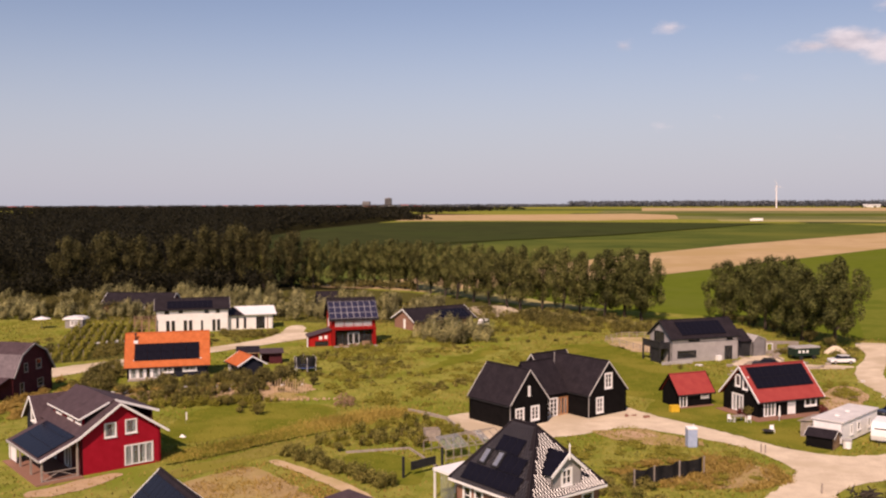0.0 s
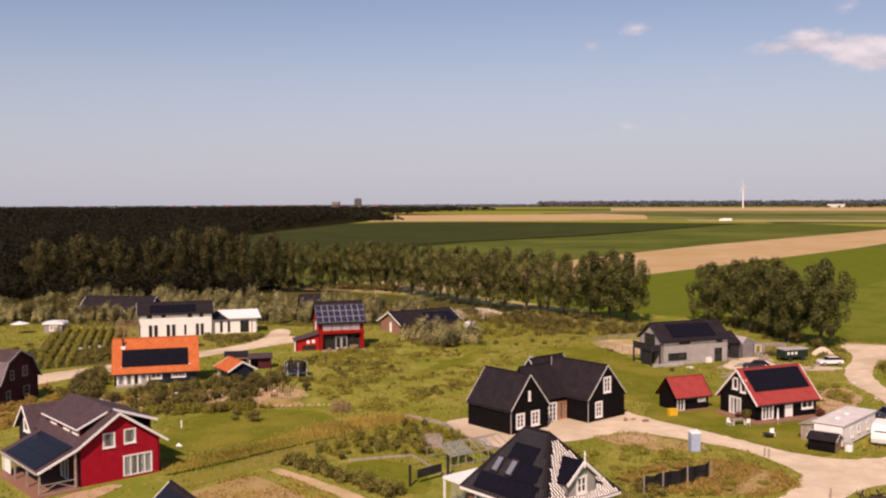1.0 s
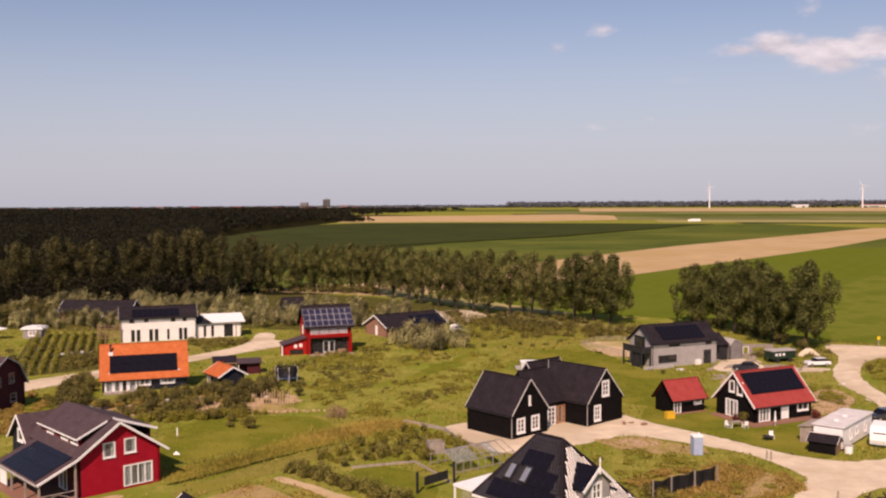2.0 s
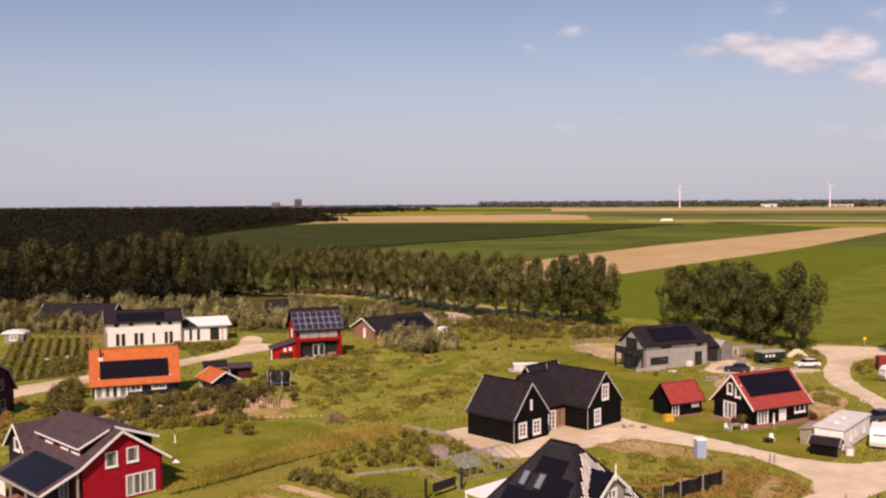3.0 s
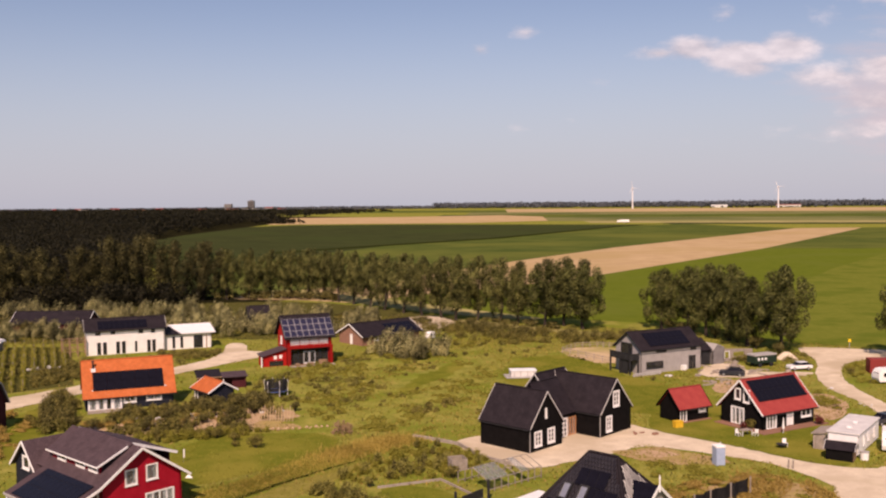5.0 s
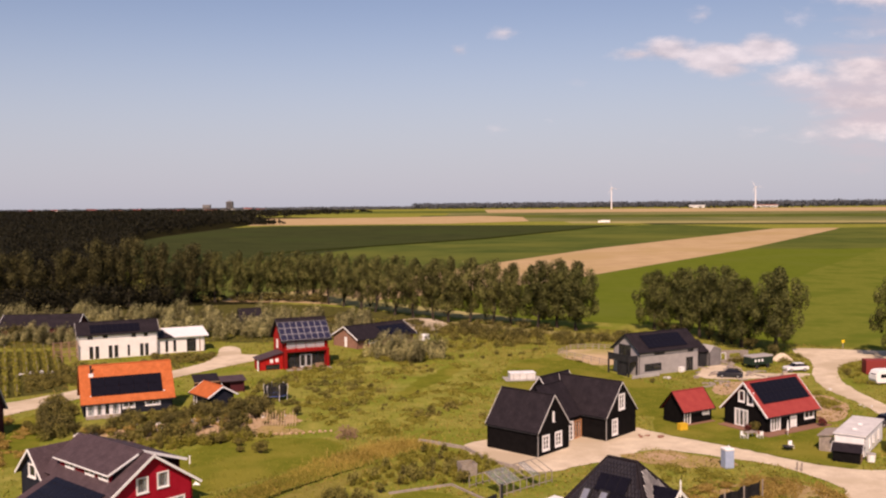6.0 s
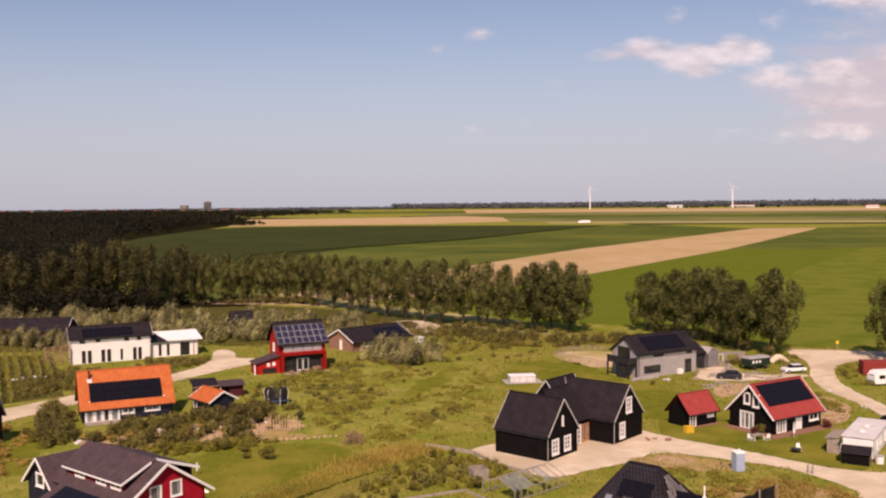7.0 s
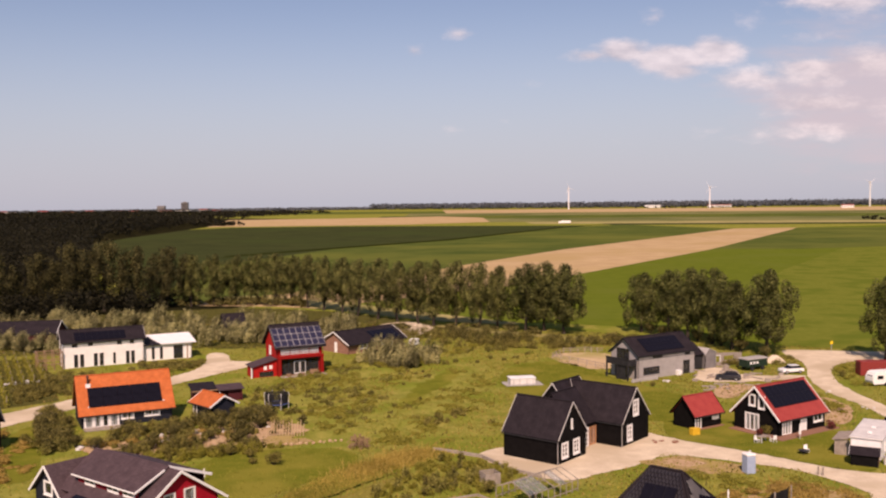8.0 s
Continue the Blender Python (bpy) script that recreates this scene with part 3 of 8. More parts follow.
def make_tree(name, seed, height, spread, leaves=2600, trunk=3.2, leaf=0.55, material="leaf_poplar", label="", group="", wind=0.6, full=0.0):
    """A tree: a tapered trunk with limbs, and a crown of leaf clumps along the limbs, widest above its middle. full: how low the crown stays broad. The thing stands at the origin."""
    rng = np.random.default_rng(seed)
    tree = thing(name, Matrix(), label, "tree", group)
    lean = Vector((rng.normal(0, 0.25), rng.normal(0, 0.25), 0))
    fork = Vector((0, 0, trunk)) + lean
    top = Vector((wind * 0.6, 0, height * 0.86)) + lean
    part("trunk", stem([(0, 0, 0), fork * 0.5 + lean * 0.2, fork, fork.lerp(top, 0.3), fork.lerp(top, 0.6), top], [0.42, 0.34, 0.30, 0.22, 0.14, 0.04]), "bark", tree)
    blobs = []
    k = 46
    for i in range(k):
        f = (i + 0.5) / k
        z = trunk * 0.9 + (height - trunk) * (0.06 + 0.84 * f)
        prof = float(np.interp(f, [0, 0.22, 0.55, 0.82, 1], [0.46 + 0.4 * full, 0.84 + 0.14 * full, 1.0, 0.84, 0.36]))
        a = i * 2.4 + rng.uniform(-0.6, 0.6)
        off = spread * 0.5 * prof * (rng.uniform(0.62, 0.94) if i % 3 else rng.uniform(0.1, 0.45))
        c = Vector((math.cos(a) * off + wind * f, math.sin(a) * off, z))
        s = spread * rng.uniform(0.075, 0.135) * (0.7 + 0.35 * prof)
        blobs.append(((c.x, c.y, c.z), (s, s, s * rng.uniform(1.3, 2.1))))
        start = fork.lerp(top, min(0.9, max(0.0, f - 0.25)))
        if i % 4 == 0:
            part("limb", stem([start, start.lerp(c, 0.5) + Vector((0, 0, 0.3)), c], [0.13 * (1.15 - f), 0.09 * (1.15 - f), 0.03], 5), "bark", tree)
    blobs.append(((wind, 0, height * 0.92), (spread * 0.12, spread * 0.12, height * 0.07)))
    blobs.append(((0.2, 0, trunk + (height - trunk) * 0.48), (spread * 0.24, spread * 0.24, (height - trunk) * 0.36)))
    pts, out = crown_points(rng, leaves, blobs)
    mesh_part("crown", cards("crown", pts, rng.uniform(0.6, 1.3, leaves) * leaf, material, seed=seed, out=out, along=(0.55, 0.0, 0.75)), None, tree)
    return tree


def make_bush(name, seed, w, h, leaves, material, leaf=0.3, label="", category="bush", group=""):
    rng = np.random.default_rng(seed)
    bush = thing(name, Matrix(), label, category, group)
    blobs = []
    bm = bmesh.new()
    for i in range(7):
        a = i * 2.4 + rng.uniform(-0.4, 0.4)
        r = w * 0.5 * rng.uniform(0.1, 0.6)
        z = h * rng.uniform(0.35, 0.72)
        blobs.append(((r * math.cos(a), r * math.sin(a), z), (w * 0.24, w * 0.24, h * 0.27)))
        add_tube(bm, (0.1 * math.cos(a), 0.1 * math.sin(a), 0), (r * math.cos(a), r * math.sin(a), z), 0.05, 0.02, 5)
    part("stem", bm, "bark", bush)
    pts, out = crown_points(rng, leaves, blobs)
    pts[:, 2] = np.maximum(pts[:, 2], 0.05)
    mesh_part("foliage", cards("foliage", pts, rng.uniform(0.6, 1.3, leaves) * leaf, material, seed=seed, out=out), None, bush)
    return bush


def scatter_in(rng, n, poly):
    """n random points in a polygon of the ground."""
    p = np.array(poly, dtype=float)
    lo, hi = p.min(0), p.max(0)
    out = np.zeros((0, 2))
    while len(out) < n:
        q = rng.uniform(lo, hi, size=(2 * n, 2))
        inside = np.zeros(len(q), bool)
        for (x0, y0), (x1, y1) in zip(p, np.roll(p, -1, 0)):
            hit = ((y0 > q[:, 1]) != (y1 > q[:, 1])) & (q[:, 0] < (x1 - x0) * (q[:, 1] - y0) / (y1 - y0 + 1e-9) + x0)
            inside ^= hit
        out = np.concatenate([out, q[inside]])
    return out[:n]


def thicket(name, poly, n, w, h, leaves, leaf, material, label, seed, category="thicket"):
    """A mass of shrubs or trees that nobody could count, joined into one object of leaf clumps."""
    rng = np.random.default_rng(seed)
    xy = scatter_in(rng, n, poly)
    k = rng.uniform(0.65, 1.25, n)
    pts, size, outs = [], [], []
    lobes = 4
    for i in range(lobes):
        a = rng.uniform(0, math.tau, n)
        r = w * 0.28 * rng.uniform(0.1, 1.0, n)
        c = np.stack([xy[:, 0] + r * np.cos(a), xy[:, 1] + r * np.sin(a), h * k * rng.uniform(0.3, 0.75, n)], 1)
        m = leaves // lobes
        d = rng.normal(size=(n, m, 3))
        d /= np.linalg.norm(d, axis=2)[:, :, None]
        outs.append(d.reshape(-1, 3).copy())
        d *= (rng.uniform(0.3, 1, (n, m)) ** 0.45)[:, :, None]
        rr = np.stack([w * 0.33 * k, w * 0.33 * k, h * 0.28 * k], 1)
        q = c[:, None, :] + d * rr[:, None, :]
        pts.append(q.reshape(-1, 3))
        size.append(rng.uniform(0.6, 1.3, n * m) * leaf)
    pts = np.concatenate(pts)
    pts[:, 2] = np.maximum(pts[:, 2], 0.08) + rise(pts)
    ob = new(name, cards(name, pts, np.concatenate(size), material, seed=seed, aspect=0.55, out=np.concatenate(outs)))
    return tagged(ob, label, category, kind="stuff")


# ---- ground, fields and roads ----
KNOLL = (-56.0, -27.0, 131.0, 196.0)


def rise(q):
    """The height of the low knolls in the meadow at the points q (n x 2 or more)."""
    x, y = q[:, 0], q[:, 1]
    edge = np.minimum(np.minimum(x - KNOLL[0], KNOLL[1] - x), np.minimum(y - KNOLL[2], KNOLL[3] - y))
    fade = np.clip(edge / 7.0, 0, 1)
    fade = fade * fade * (3 - 2 * fade)
    wave = 0.5 + 0.22 * np.sin(0.62 * x + 0.23 * y) + 0.20 * np.sin(0.71 * y - 0.35 * x + 1.3) + 0.13 * np.sin(1.25 * x + 0.9 * y + 0.5) + 0.10 * np.sin(1.9 * y - 1.1 * x)
    return fade * np.maximum(wave, 0) * 0.42


def build_knolls():
    """Low uneven knolls of the meadow, with a mown strip running through them."""
    nx, ny = 58, 130
    xs, ys = np.linspace(KNOLL[0], KNOLL[1], nx + 1), np.linspace(KNOLL[2], KNOLL[3], ny + 1)
    gx, gy = np.meshgrid(xs, ys)
    q = np.column_stack([gx.ravel(), gy.ravel()])
    z = rise(q) + 0.012
    me = bpy.data.meshes.new("meadow_knolls")
    faces = [(j * (nx + 1) + i, j * (nx + 1) + i + 1, (j + 1) * (nx + 1) + i + 1, (j + 1) * (nx + 1) + i) for j in range(ny) for i in range(nx)]
    me.from_pydata([(a, b, c) for (a, b), c in zip(q.tolist(), z.tolist())], [], faces)
    me.materials.append(M["meadow"])
    me.materials.append(M["lawn"])
    for p in me.polygons:
        p.use_smooth = True
        c = p.center
        t = (c.y - 152) / 28
        if -0.02 < t < 1 and abs(c.x - (-40.8 + 8.6 * t)) < 2.6 - 1.3 * abs(2 * t - 1.1) + 0.7 * noise.noise(c * 0.6):
            p.material_index = 1
    tagged(new("meadow_knolls", me), "uneven rough meadow with a mown strip", "meadow", kind="structure")


def build_ground():
    bm = bmesh.new()
    n = 64
    rings = [30, 120, 250, 500, 1000, 2000, 3400, 4900]
    c = Vector((-30, 120, 0))
    prev = [bm.verts.new(c)]
    for r in rings:
        ring = [bm.verts.new(c + Vector((r * math.cos(i * math.tau / n), r * math.sin(i * math.tau / n), 0))) for i in range(n)]
        for i in range(n):
            j = (i + 1) % n
            if len(prev) == 1:
                bm.faces.new((prev[0], ring[i], ring[j]))
            else:
                bm.faces.new((prev[i], ring[i], ring[j], prev[j]))
        prev = ring
    ob = part("ground", bm, "meadow", None)
    tagged(ob, "rough grassland with dry and green patches", "ground", kind="structure")


build_ground()
build_knolls()
sheet("field", [(-72, 297), (-46, 272), (-26, 256), (20, 236), (37, 206), (70, 197), (600, 60), (900, 700), (480, 1075), (350, 1012), (321, 950), (132, 587), (0, 365), (-60, 300)], 0.02, "field_green", "bright green crop field", "field", smooth=0)
sheet("field", [(38, 204.5), (62, 198), (600, 60), (900, 640), (420, 935), (312, 750), (188, 541), (118, 422), (62, 310), (44, 240)], 0.04, "field_lime", "yellow-green mown grass field", "field", smooth=0)
sheet("field", [(-116, 300), (-84, 294), (-60, 282), (-46, 274), (-60, 300), (0, 365), (132, 587), (321, 950), (350, 1012), (280, 1003), (176, 828), (49, 617), (-9, 499), (-80, 345)], 0.06, "field_tan", "bare tan ploughed field strip", "field", smooth=0)
sheet("field", [(-125, 300), (-80, 345), (-9, 499), (49, 617), (176, 828), (280, 1003), (205, 1217), (118, 1117), (-20, 788), (-101, 662), (-150, 480)], 0.03, "field_mid", "green crop field beside a ditch", "field", smooth=0)
# Cloud shadow over this field is carried by its dark colour.
sheet("field", [(-125, 300), (-150, 480), (-101, 662), (-20, 788), (118, 1117), (160, 1190), (-156, 1275), (-300, 1265), (-362, 1140), (-380, 1000), (-300, 700)], 0.035, "field_dark", "green crop field, its colour darkened as by cloud shadow", "field", smooth=0)
for k, (y0, y1, x0, x1, mat, lab) in enumerate([
        (1205, 1310, 190, 2200, "field_dark", "dark hedged field edge"), (1300, 1480, 100, 2400, "field_pale", "pale stubble field"),
        (1480, 1800, -180, 2600, "field_far", "pale green field"), (1800, 2150, -150, 2800, "field_mid", "green field"),
        (2150, 2600, -100, 3000, "field_far", "pale green field"), (2600, 3600, 0, 3300, "field_tan", "tan harvested field"),
        (2700, 3300, -600, 0, "field_mid", "green field")]):
    sheet("field", [(x0, y0), (x1, y0 - 0.22 * (x1 - x0)), (x1, y1 - 0.22 * (x1 - x0)), (x0, y1)], 0.05 + 0.006 * k, mat, lab, "field", smooth=0)
# A cloud shadow's patch on the fields, laid as a darker sheet.
sheet("field", [(140, 600), (190, 590), (262, 612), (445, 1000), (352, 1014), (321, 952)], 0.045, "field_mid", "green crop field, its colour darkened as by cloud shadow", "field", smooth=0)
sheet("field", [(-345, 1305), (-70, 1335), (50, 1450), (60, 1840), (-20, 2050), (-219, 1910), (-435, 1870)], 0.12, "field_tan", "tan harvested field", "field", smooth=0)
sheet("field_margin", [(-112, 318), (-96, 312), (-73, 291), (-58, 276), (-44, 262), (-30, 252), (-18, 246), (-12, 247), (-24, 260), (-40, 276), (-62, 302), (-100, 335)], 0.067, "field_pale", "pale dry grass margin behind the poplars", "field", jitter=1.0)
sheet("ditch", [(-160, 560), (-101, 655), (-20, 780), (118, 1108), (197, 1245), (200, 1255), (112, 1120), (-26, 796), (-108, 668), (-160, 580)], 0.08, "ditch", "overgrown dark ditch between fields", "ditch", smooth=0)

sheet("yard", [(-31.6, 123.6), (-26.8, 114.8), (-21.2, 110.8), (-17.8, 113.6), (-11.5, 117.6), (-7.6, 122.6), (-0.3, 118.3), (5.6, 114.8), (8.6, 109.3), (10.2, 105), (7.0, 98), (3, 92), (12, 86), (11.6, 96.9), (14.5, 101.4), (19, 104.5), (40, 112), (42, 122), (26, 116.5), (19.8, 113.8), (14.9, 112), (9.6, 115.2), (4.5, 120.8), (-1.8, 126.8), (-7.2, 132.2), (-12, 138), (-26, 127)], 0.03, "gravel", "pale gravel yard and driveway", "road", jitter=0.5)
sheet("road", [(25, 128), (28.2, 141), (28.2, 149.2), (26.8, 158.5), (28.9, 170.5), (32.2, 178.8), (34.6, 188.6), (34.0, 196), (35.8, 201.6), (42, 200), (56, 196.5), (120, 182), (118, 170), (50.3, 186.6), (41.6, 185.9), (36.2, 178.3), (32.8, 169), (31.2, 157.7), (31.7, 147.7), (31, 128), (28, 112)], 0.025, "gravel", "pale gravel road with soft verges", "road", jitter=0.4)
sheet("track", [(-125, 106), (-104.4, 144.5), (-96, 156.5), (-87.2, 171.5), (-83.6, 178.5), (-80.8, 186), (-81.0, 195), (-83.6, 204), (-81.4, 207), (-78.2, 202.6), (-76.4, 194.4), (-73.1, 195.4), (-69.4, 192), (-71.3, 188.6), (-77.4, 178.4), (-83, 167.5), (-92.6, 150), (-98, 138.5), (-113, 104)], 0.03, "gravel", "pale gravel lane", "road", jitter=0.4)
sheet("paddock", [(-14.0, 192.6), (-4.6, 177.6), (1.5, 194), (-2.5, 202), (-10.2, 201)], 0.03, "sand", "sandy horse paddock", "paddock", jitter=0.4, smooth=1)
sheet("lawn", [(-66, 124), (-50, 128.4), (-43.6, 121.5), (-49, 113.5), (-57, 103), (-62, 104)], 0.03, "lawn", "mown lawn behind the red house", "lawn", jitter=0.6)
sheet("lawn", [(-26, 163), (-14, 150), (-8, 140), (3, 138), (8, 150), (0, 164), (-5, 172.8), (-8, 186), (-14.8, 192), (-23, 184)], 0.03, "lawn", "mown grass around the barn house", "lawn", jitter=0.8)
sheet("lawn", [(-38.3, 101.3), (-37, 104.2), (-33.2, 104.5), (-30, 102), (-27.5, 98), (-27.2, 93.2), (-30.5, 92.8), (-33.5, 95.3)], 0.03, "lawn", "small mown garden lawn", "lawn", jitter=0.5)
sheet("lawn", [(-6, 130.5), (-2, 126.8), (4.5, 121), (9.6, 115.4), (14.6, 112.4), (16, 120), (19, 132), (10, 146), (-2, 146)], 0.034, "lawn", "mown front garden grass", "lawn", jitter=0.3)
sheet("sand_patch", [(-51.5, 87.5), (-50.3, 90.4), (-48.6, 93.6), (-46.5, 96.5), (-44.6, 95.6), (-41.8, 93), (-38, 89.4), (-35.4, 87.4), (-37.5, 83.5), (-44, 82), (-49.6, 83.4)], 0.03, "dry_ground", "dry sandy patch with thin grass", "soil", jitter=0.9, smooth=1)
sheet("garden_path", [(-44.9, 99.9), (-42, 97.9), (-38.2, 95.3), (-34.1, 92.3), (-30, 88.4), (-31, 87.0), (-34.8, 90.5), (-38.4, 93.5), (-41.4, 96.0), (-45.4, 98.2)], 0.037, "sand", "narrow worn sandy path", "path", jitter=0.3)
sheet("soil_patch", [(-11.8, 118.6), (-6, 121.4), (0.6, 117.0), (1.6, 113.6), (-5, 113.6), (-9.5, 115.4)], 0.036, "dry_ground", "bare soil with dry golden grass", "soil", jitter=1.6)
sheet("soil_patch", [(-10.4, 118.2), (-6.2, 119.8), (-3.2, 117.4), (-6.5, 116.4)], 0.04, "dirt", "bare reddish soil", "soil", jitter=1.2)
sheet("soil_patch", [(17, 134.5), (23, 138), (27, 150), (24, 156), (19, 146)], 0.036, "dirt", "bare brown soil with rubble", "soil", jitter=0.9)


sheet("worn_path", [(-42, 246), (-20, 229), (4, 212), (8, 215), (-16, 233), (-38, 250)], 0.03, "field_pale", "worn grassy path below the poplars", "path", jitter=0.6)
sheet("building_plot", [(8.5, 168.4), (11.9, 178.4), (16.4, 182.6), (19.4, 179.6), (18, 175), (20, 172.6), (29.6, 173), (28.4, 169.6), (18, 167.2), (12.7, 167.2)], 0.032, "gravel", "pale bare ground of a building plot", "soil", jitter=0.9)
sheet("yard", [(-51, 250), (-42, 255), (-35, 242), (-38, 232), (-42, 225), (-47, 228), (-47, 238)], 0.05, "gravel", "pale gravel yard beside the bungalow", "road", jitter=0.6)
sheet("soil_patch", [(8, 155.6), (10.6, 163.4), (15.5, 165.6), (20, 164), (15.4, 161), (10.4, 152.7)], 0.036, "dirt", "bare brown soil behind the red-roofed house", "soil", jitter=0.9)
sheet("dry_patch", [(-5, 104), (1, 110), (7, 107), (8, 102), (4, 98), (-3, 98)], 0.036, "dry_ground", "dry golden grass on the vacant plot", "soil", jitter=1.8)
# Stands in for the shadow between the willows and behind them.
sheet("scrub_floor", [(-180, 240), (-168, 216), (-140, 204), (-114, 205), (-96, 214), (-78, 211), (-62, 213), (-45, 227), (-30, 236), (-46, 262), (-70, 284), (-96, 294), (-120, 286), (-150, 266)], 0.04, "scrub_floor", "ground under the willow scrub, coloured dark as in shade", "ground", jitter=1.5)
sheet("house_path", [(-64.5, 83.2), (-61.4, 87.6), (-59.4, 91.6), (-57.6, 91.2), (-58.8, 85.8), (-62.2, 81.8)], 0.036, "dirt", "reddish paved strip along the house", "path", jitter=0.5)
# Floor sheet that darkens the gaps between trunks like tree shade.
sheet("forest_floor", [(-330, 180), (-186, 246), (-150, 268), (-112, 288), (-88, 292), (-92, 312), (-140, 302), (-214, 500), (-300, 740), (-420, 640), (-420, 330)], 0.05, "forest_floor", "leaf-strewn forest floor with the trees' shade in its colour", "forest floor", jitter=1.5)


# Same shade-dark sheet below the far woods.
sheet("forest_floor", [(-300, 700), (-325, 900), (-345, 1300), (-330, 1420), (-300, 1900), (-430, 2050), (-1300, 2050), (-1300, 1300), (-900, 300), (-420, 330)], 0.055, "forest_floor", "leaf-strewn floor of the far woods, shade in its colour", "forest floor", smooth=0)
sheet("garden_soil", [(-84, 128), (-76, 132), (-69, 137), (-63, 142), (-57, 143), (-51, 133), (-57, 129), (-66, 127), (-75, 124)], 0.031, "dirt", "bare garden soil between the shrubs", "soil", jitter=1.2)
sheet("lawn", [(-94.5, 139), (-92, 142), (-89.5, 134), (-85.5, 126), (-81, 114), (-86, 113), (-92, 131)], 0.033, "lawn", "mown strip of grass beside the lane", "lawn", jitter=0.5)


# ---- houses ----
def house(name, x, y, ang, label, category="house"):
    return thing(name, pose(x, y, 0, 0, 0, ang), label, category)


W22 = dict(cols=2, rows=2)
GD = dict(cols=2, rows=1, curtain=0.3)


def barn_house():
    h = house("barn_house", -27.5, 122.7, -40, "black timber barn house with three wings and dark tiled roofs")
    small = dict(cols=2, rows=3, surround=0.14)
    gable_body(h, 7.8, 6.4, 3.05, 7.0, "black_board", "roof_dark", {"right": [(1.0, 2.2, 0.7, 2.3, small), (3.6, 4.8, 0.7, 2.3, small), (3.05, 3.3, 3.85, 4.95, dict(cols=1, rows=1, surround=0.07))]}, over=0.15, side=0.2, verges=None)
    gable_body(h, 9.8, 7.2, 3.1, 7.05, "black_board", "roof_dark", {"right": [(1.5, 2.6, 0.6, 2.4, small), (3.1, 4.3, 3.6, 5.4, small)]}, over=0.15, side=0.2, verges=None, m=pose(0, 11.8, 0), skip=("left",))
    q = pose(6.1, 6.2, 0, 0, 0, 90)
    gable_body(h, 5.8, 6.4, 3.05, 6.9, "black_board", "roof_dark", {"front": [(1.7, 3.6, 0.05, 2.35, dict(cols=3, rows=4)), (3.75, 5.5, 0.05, 2.35, dict(cols=3, rows=1, frame_mat="wood_orange", surround=0.03, curtain=0.3))]}, over=0.15, side=0.0, verges=None, m=q, edge=False, skip=("left", "right"))
    gable_body(h, 6.4, 6.0, 3.4, 7.15, "black_board", "roof_dark", {}, over=0.15, side=0.15, verges=None, m=pose(3.0, 11.1, 0, 0, 0, 90), edge=False)
    for a, b in (((8.02, -0.15, 3.0), (8.02, 3.2, 7.08)), ((8.02, 6.55, 3.0), (8.02, 3.2, 7.08)), ((10.02, 11.65, 3.0), (10.02, 15.4, 7.13)), ((10.02, 19.15, 3.0), (10.02, 15.4, 7.13)), ((-0.22, -0.15, 3.0), (-0.22, 3.2, 7.08)), ((3.15, 10.93, 3.3), (0.0, 10.93, 7.25)), ((-3.15, 10.93, 3.3), (0.0, 10.93, 7.25)), ((3.15, 17.67, 3.3), (0.0, 17.67, 7.25))):
        verge(h, a, b, "roof_pale", depth=0.12, thick=0.04, label="thin pale verge strip")
    part("valley_flashing", add_bar(bmesh.new(), (0.15, 15.25, 7.12), (2.6, 12.6, 4.15), 0.06, 0.04), "roof_grey", h, "pale valley flashing")
    for x, y, z in ((7.86, -0.05, 3.0), (9.88, 11.72, 3.0)):
        part("downpipe", add_tube(bmesh.new(), (x, y, 0.05), (x, y, z), 0.05, 0.05, 6), "roof_grey", h, "grey downpipe")


def red_roof_house():
    h = house("timber_house", 9.0, 129.6, 33, "black timber house with red roof, white trim and solar panels")
    f, b = gable_body(h, 9.8, 7.2, 2.55, 6.15, "black_board", "roof_red", {
        "front": [(0.8, 2.5, 0.15, 2.3, dict(cols=3, rows=1, curtain=0.12)), (4.6, 5.7, 0.15, 2.3, dict(door=True)), (7.4, 9.2, 1.05, 2.1, dict(cols=2, rows=1))],
        "left": [(1.9, 4.0, 0.15, 2.35, dict(cols=3, rows=1, curtain=0.3)), (2.5, 3.4, 3.5, 4.9, dict(cols=1, rows=1)), (4.0, 4.9, 3.3, 4.9, dict(cols=1, rows=1))]}, over=0.45, side=0.4)
    panels(h, f, 0.8, 2.0, 9, 2, 1.02, 1.68, gap=0.003)
    part("terrace", box(-1.6, 10.8, -1.7, -0.02, 0.0, 0.12), "brick", h, "red brick terrace")
    part("terrace", box(-1.5, -0.02, 0.0, 7.0, 0.0, 0.11), "brick", h, "red brick terrace")


def red_roof_shed():
    h = house("garden_shed", -0.9, 134.0, 33, "black timber shed with orange-red roof on the lawn", "shed")
    gable_body(h, 5.4, 3.7, 2.2, 4.25, "black_board", "roof_red", {"front": [(0.25, 1.35, 0.05, 2.0, dict(cols=2, rows=1, surround=0.05)), (3.7, 4.8, 1.15, 1.8, dict(cols=3, rows=1))]}, over=0.4, side=0.3, verges="black_board")
    part("plinth", box(-0.1, 5.5, -0.6, -0.02, 0.0, 0.1), "brick", h, "low brick plinth")


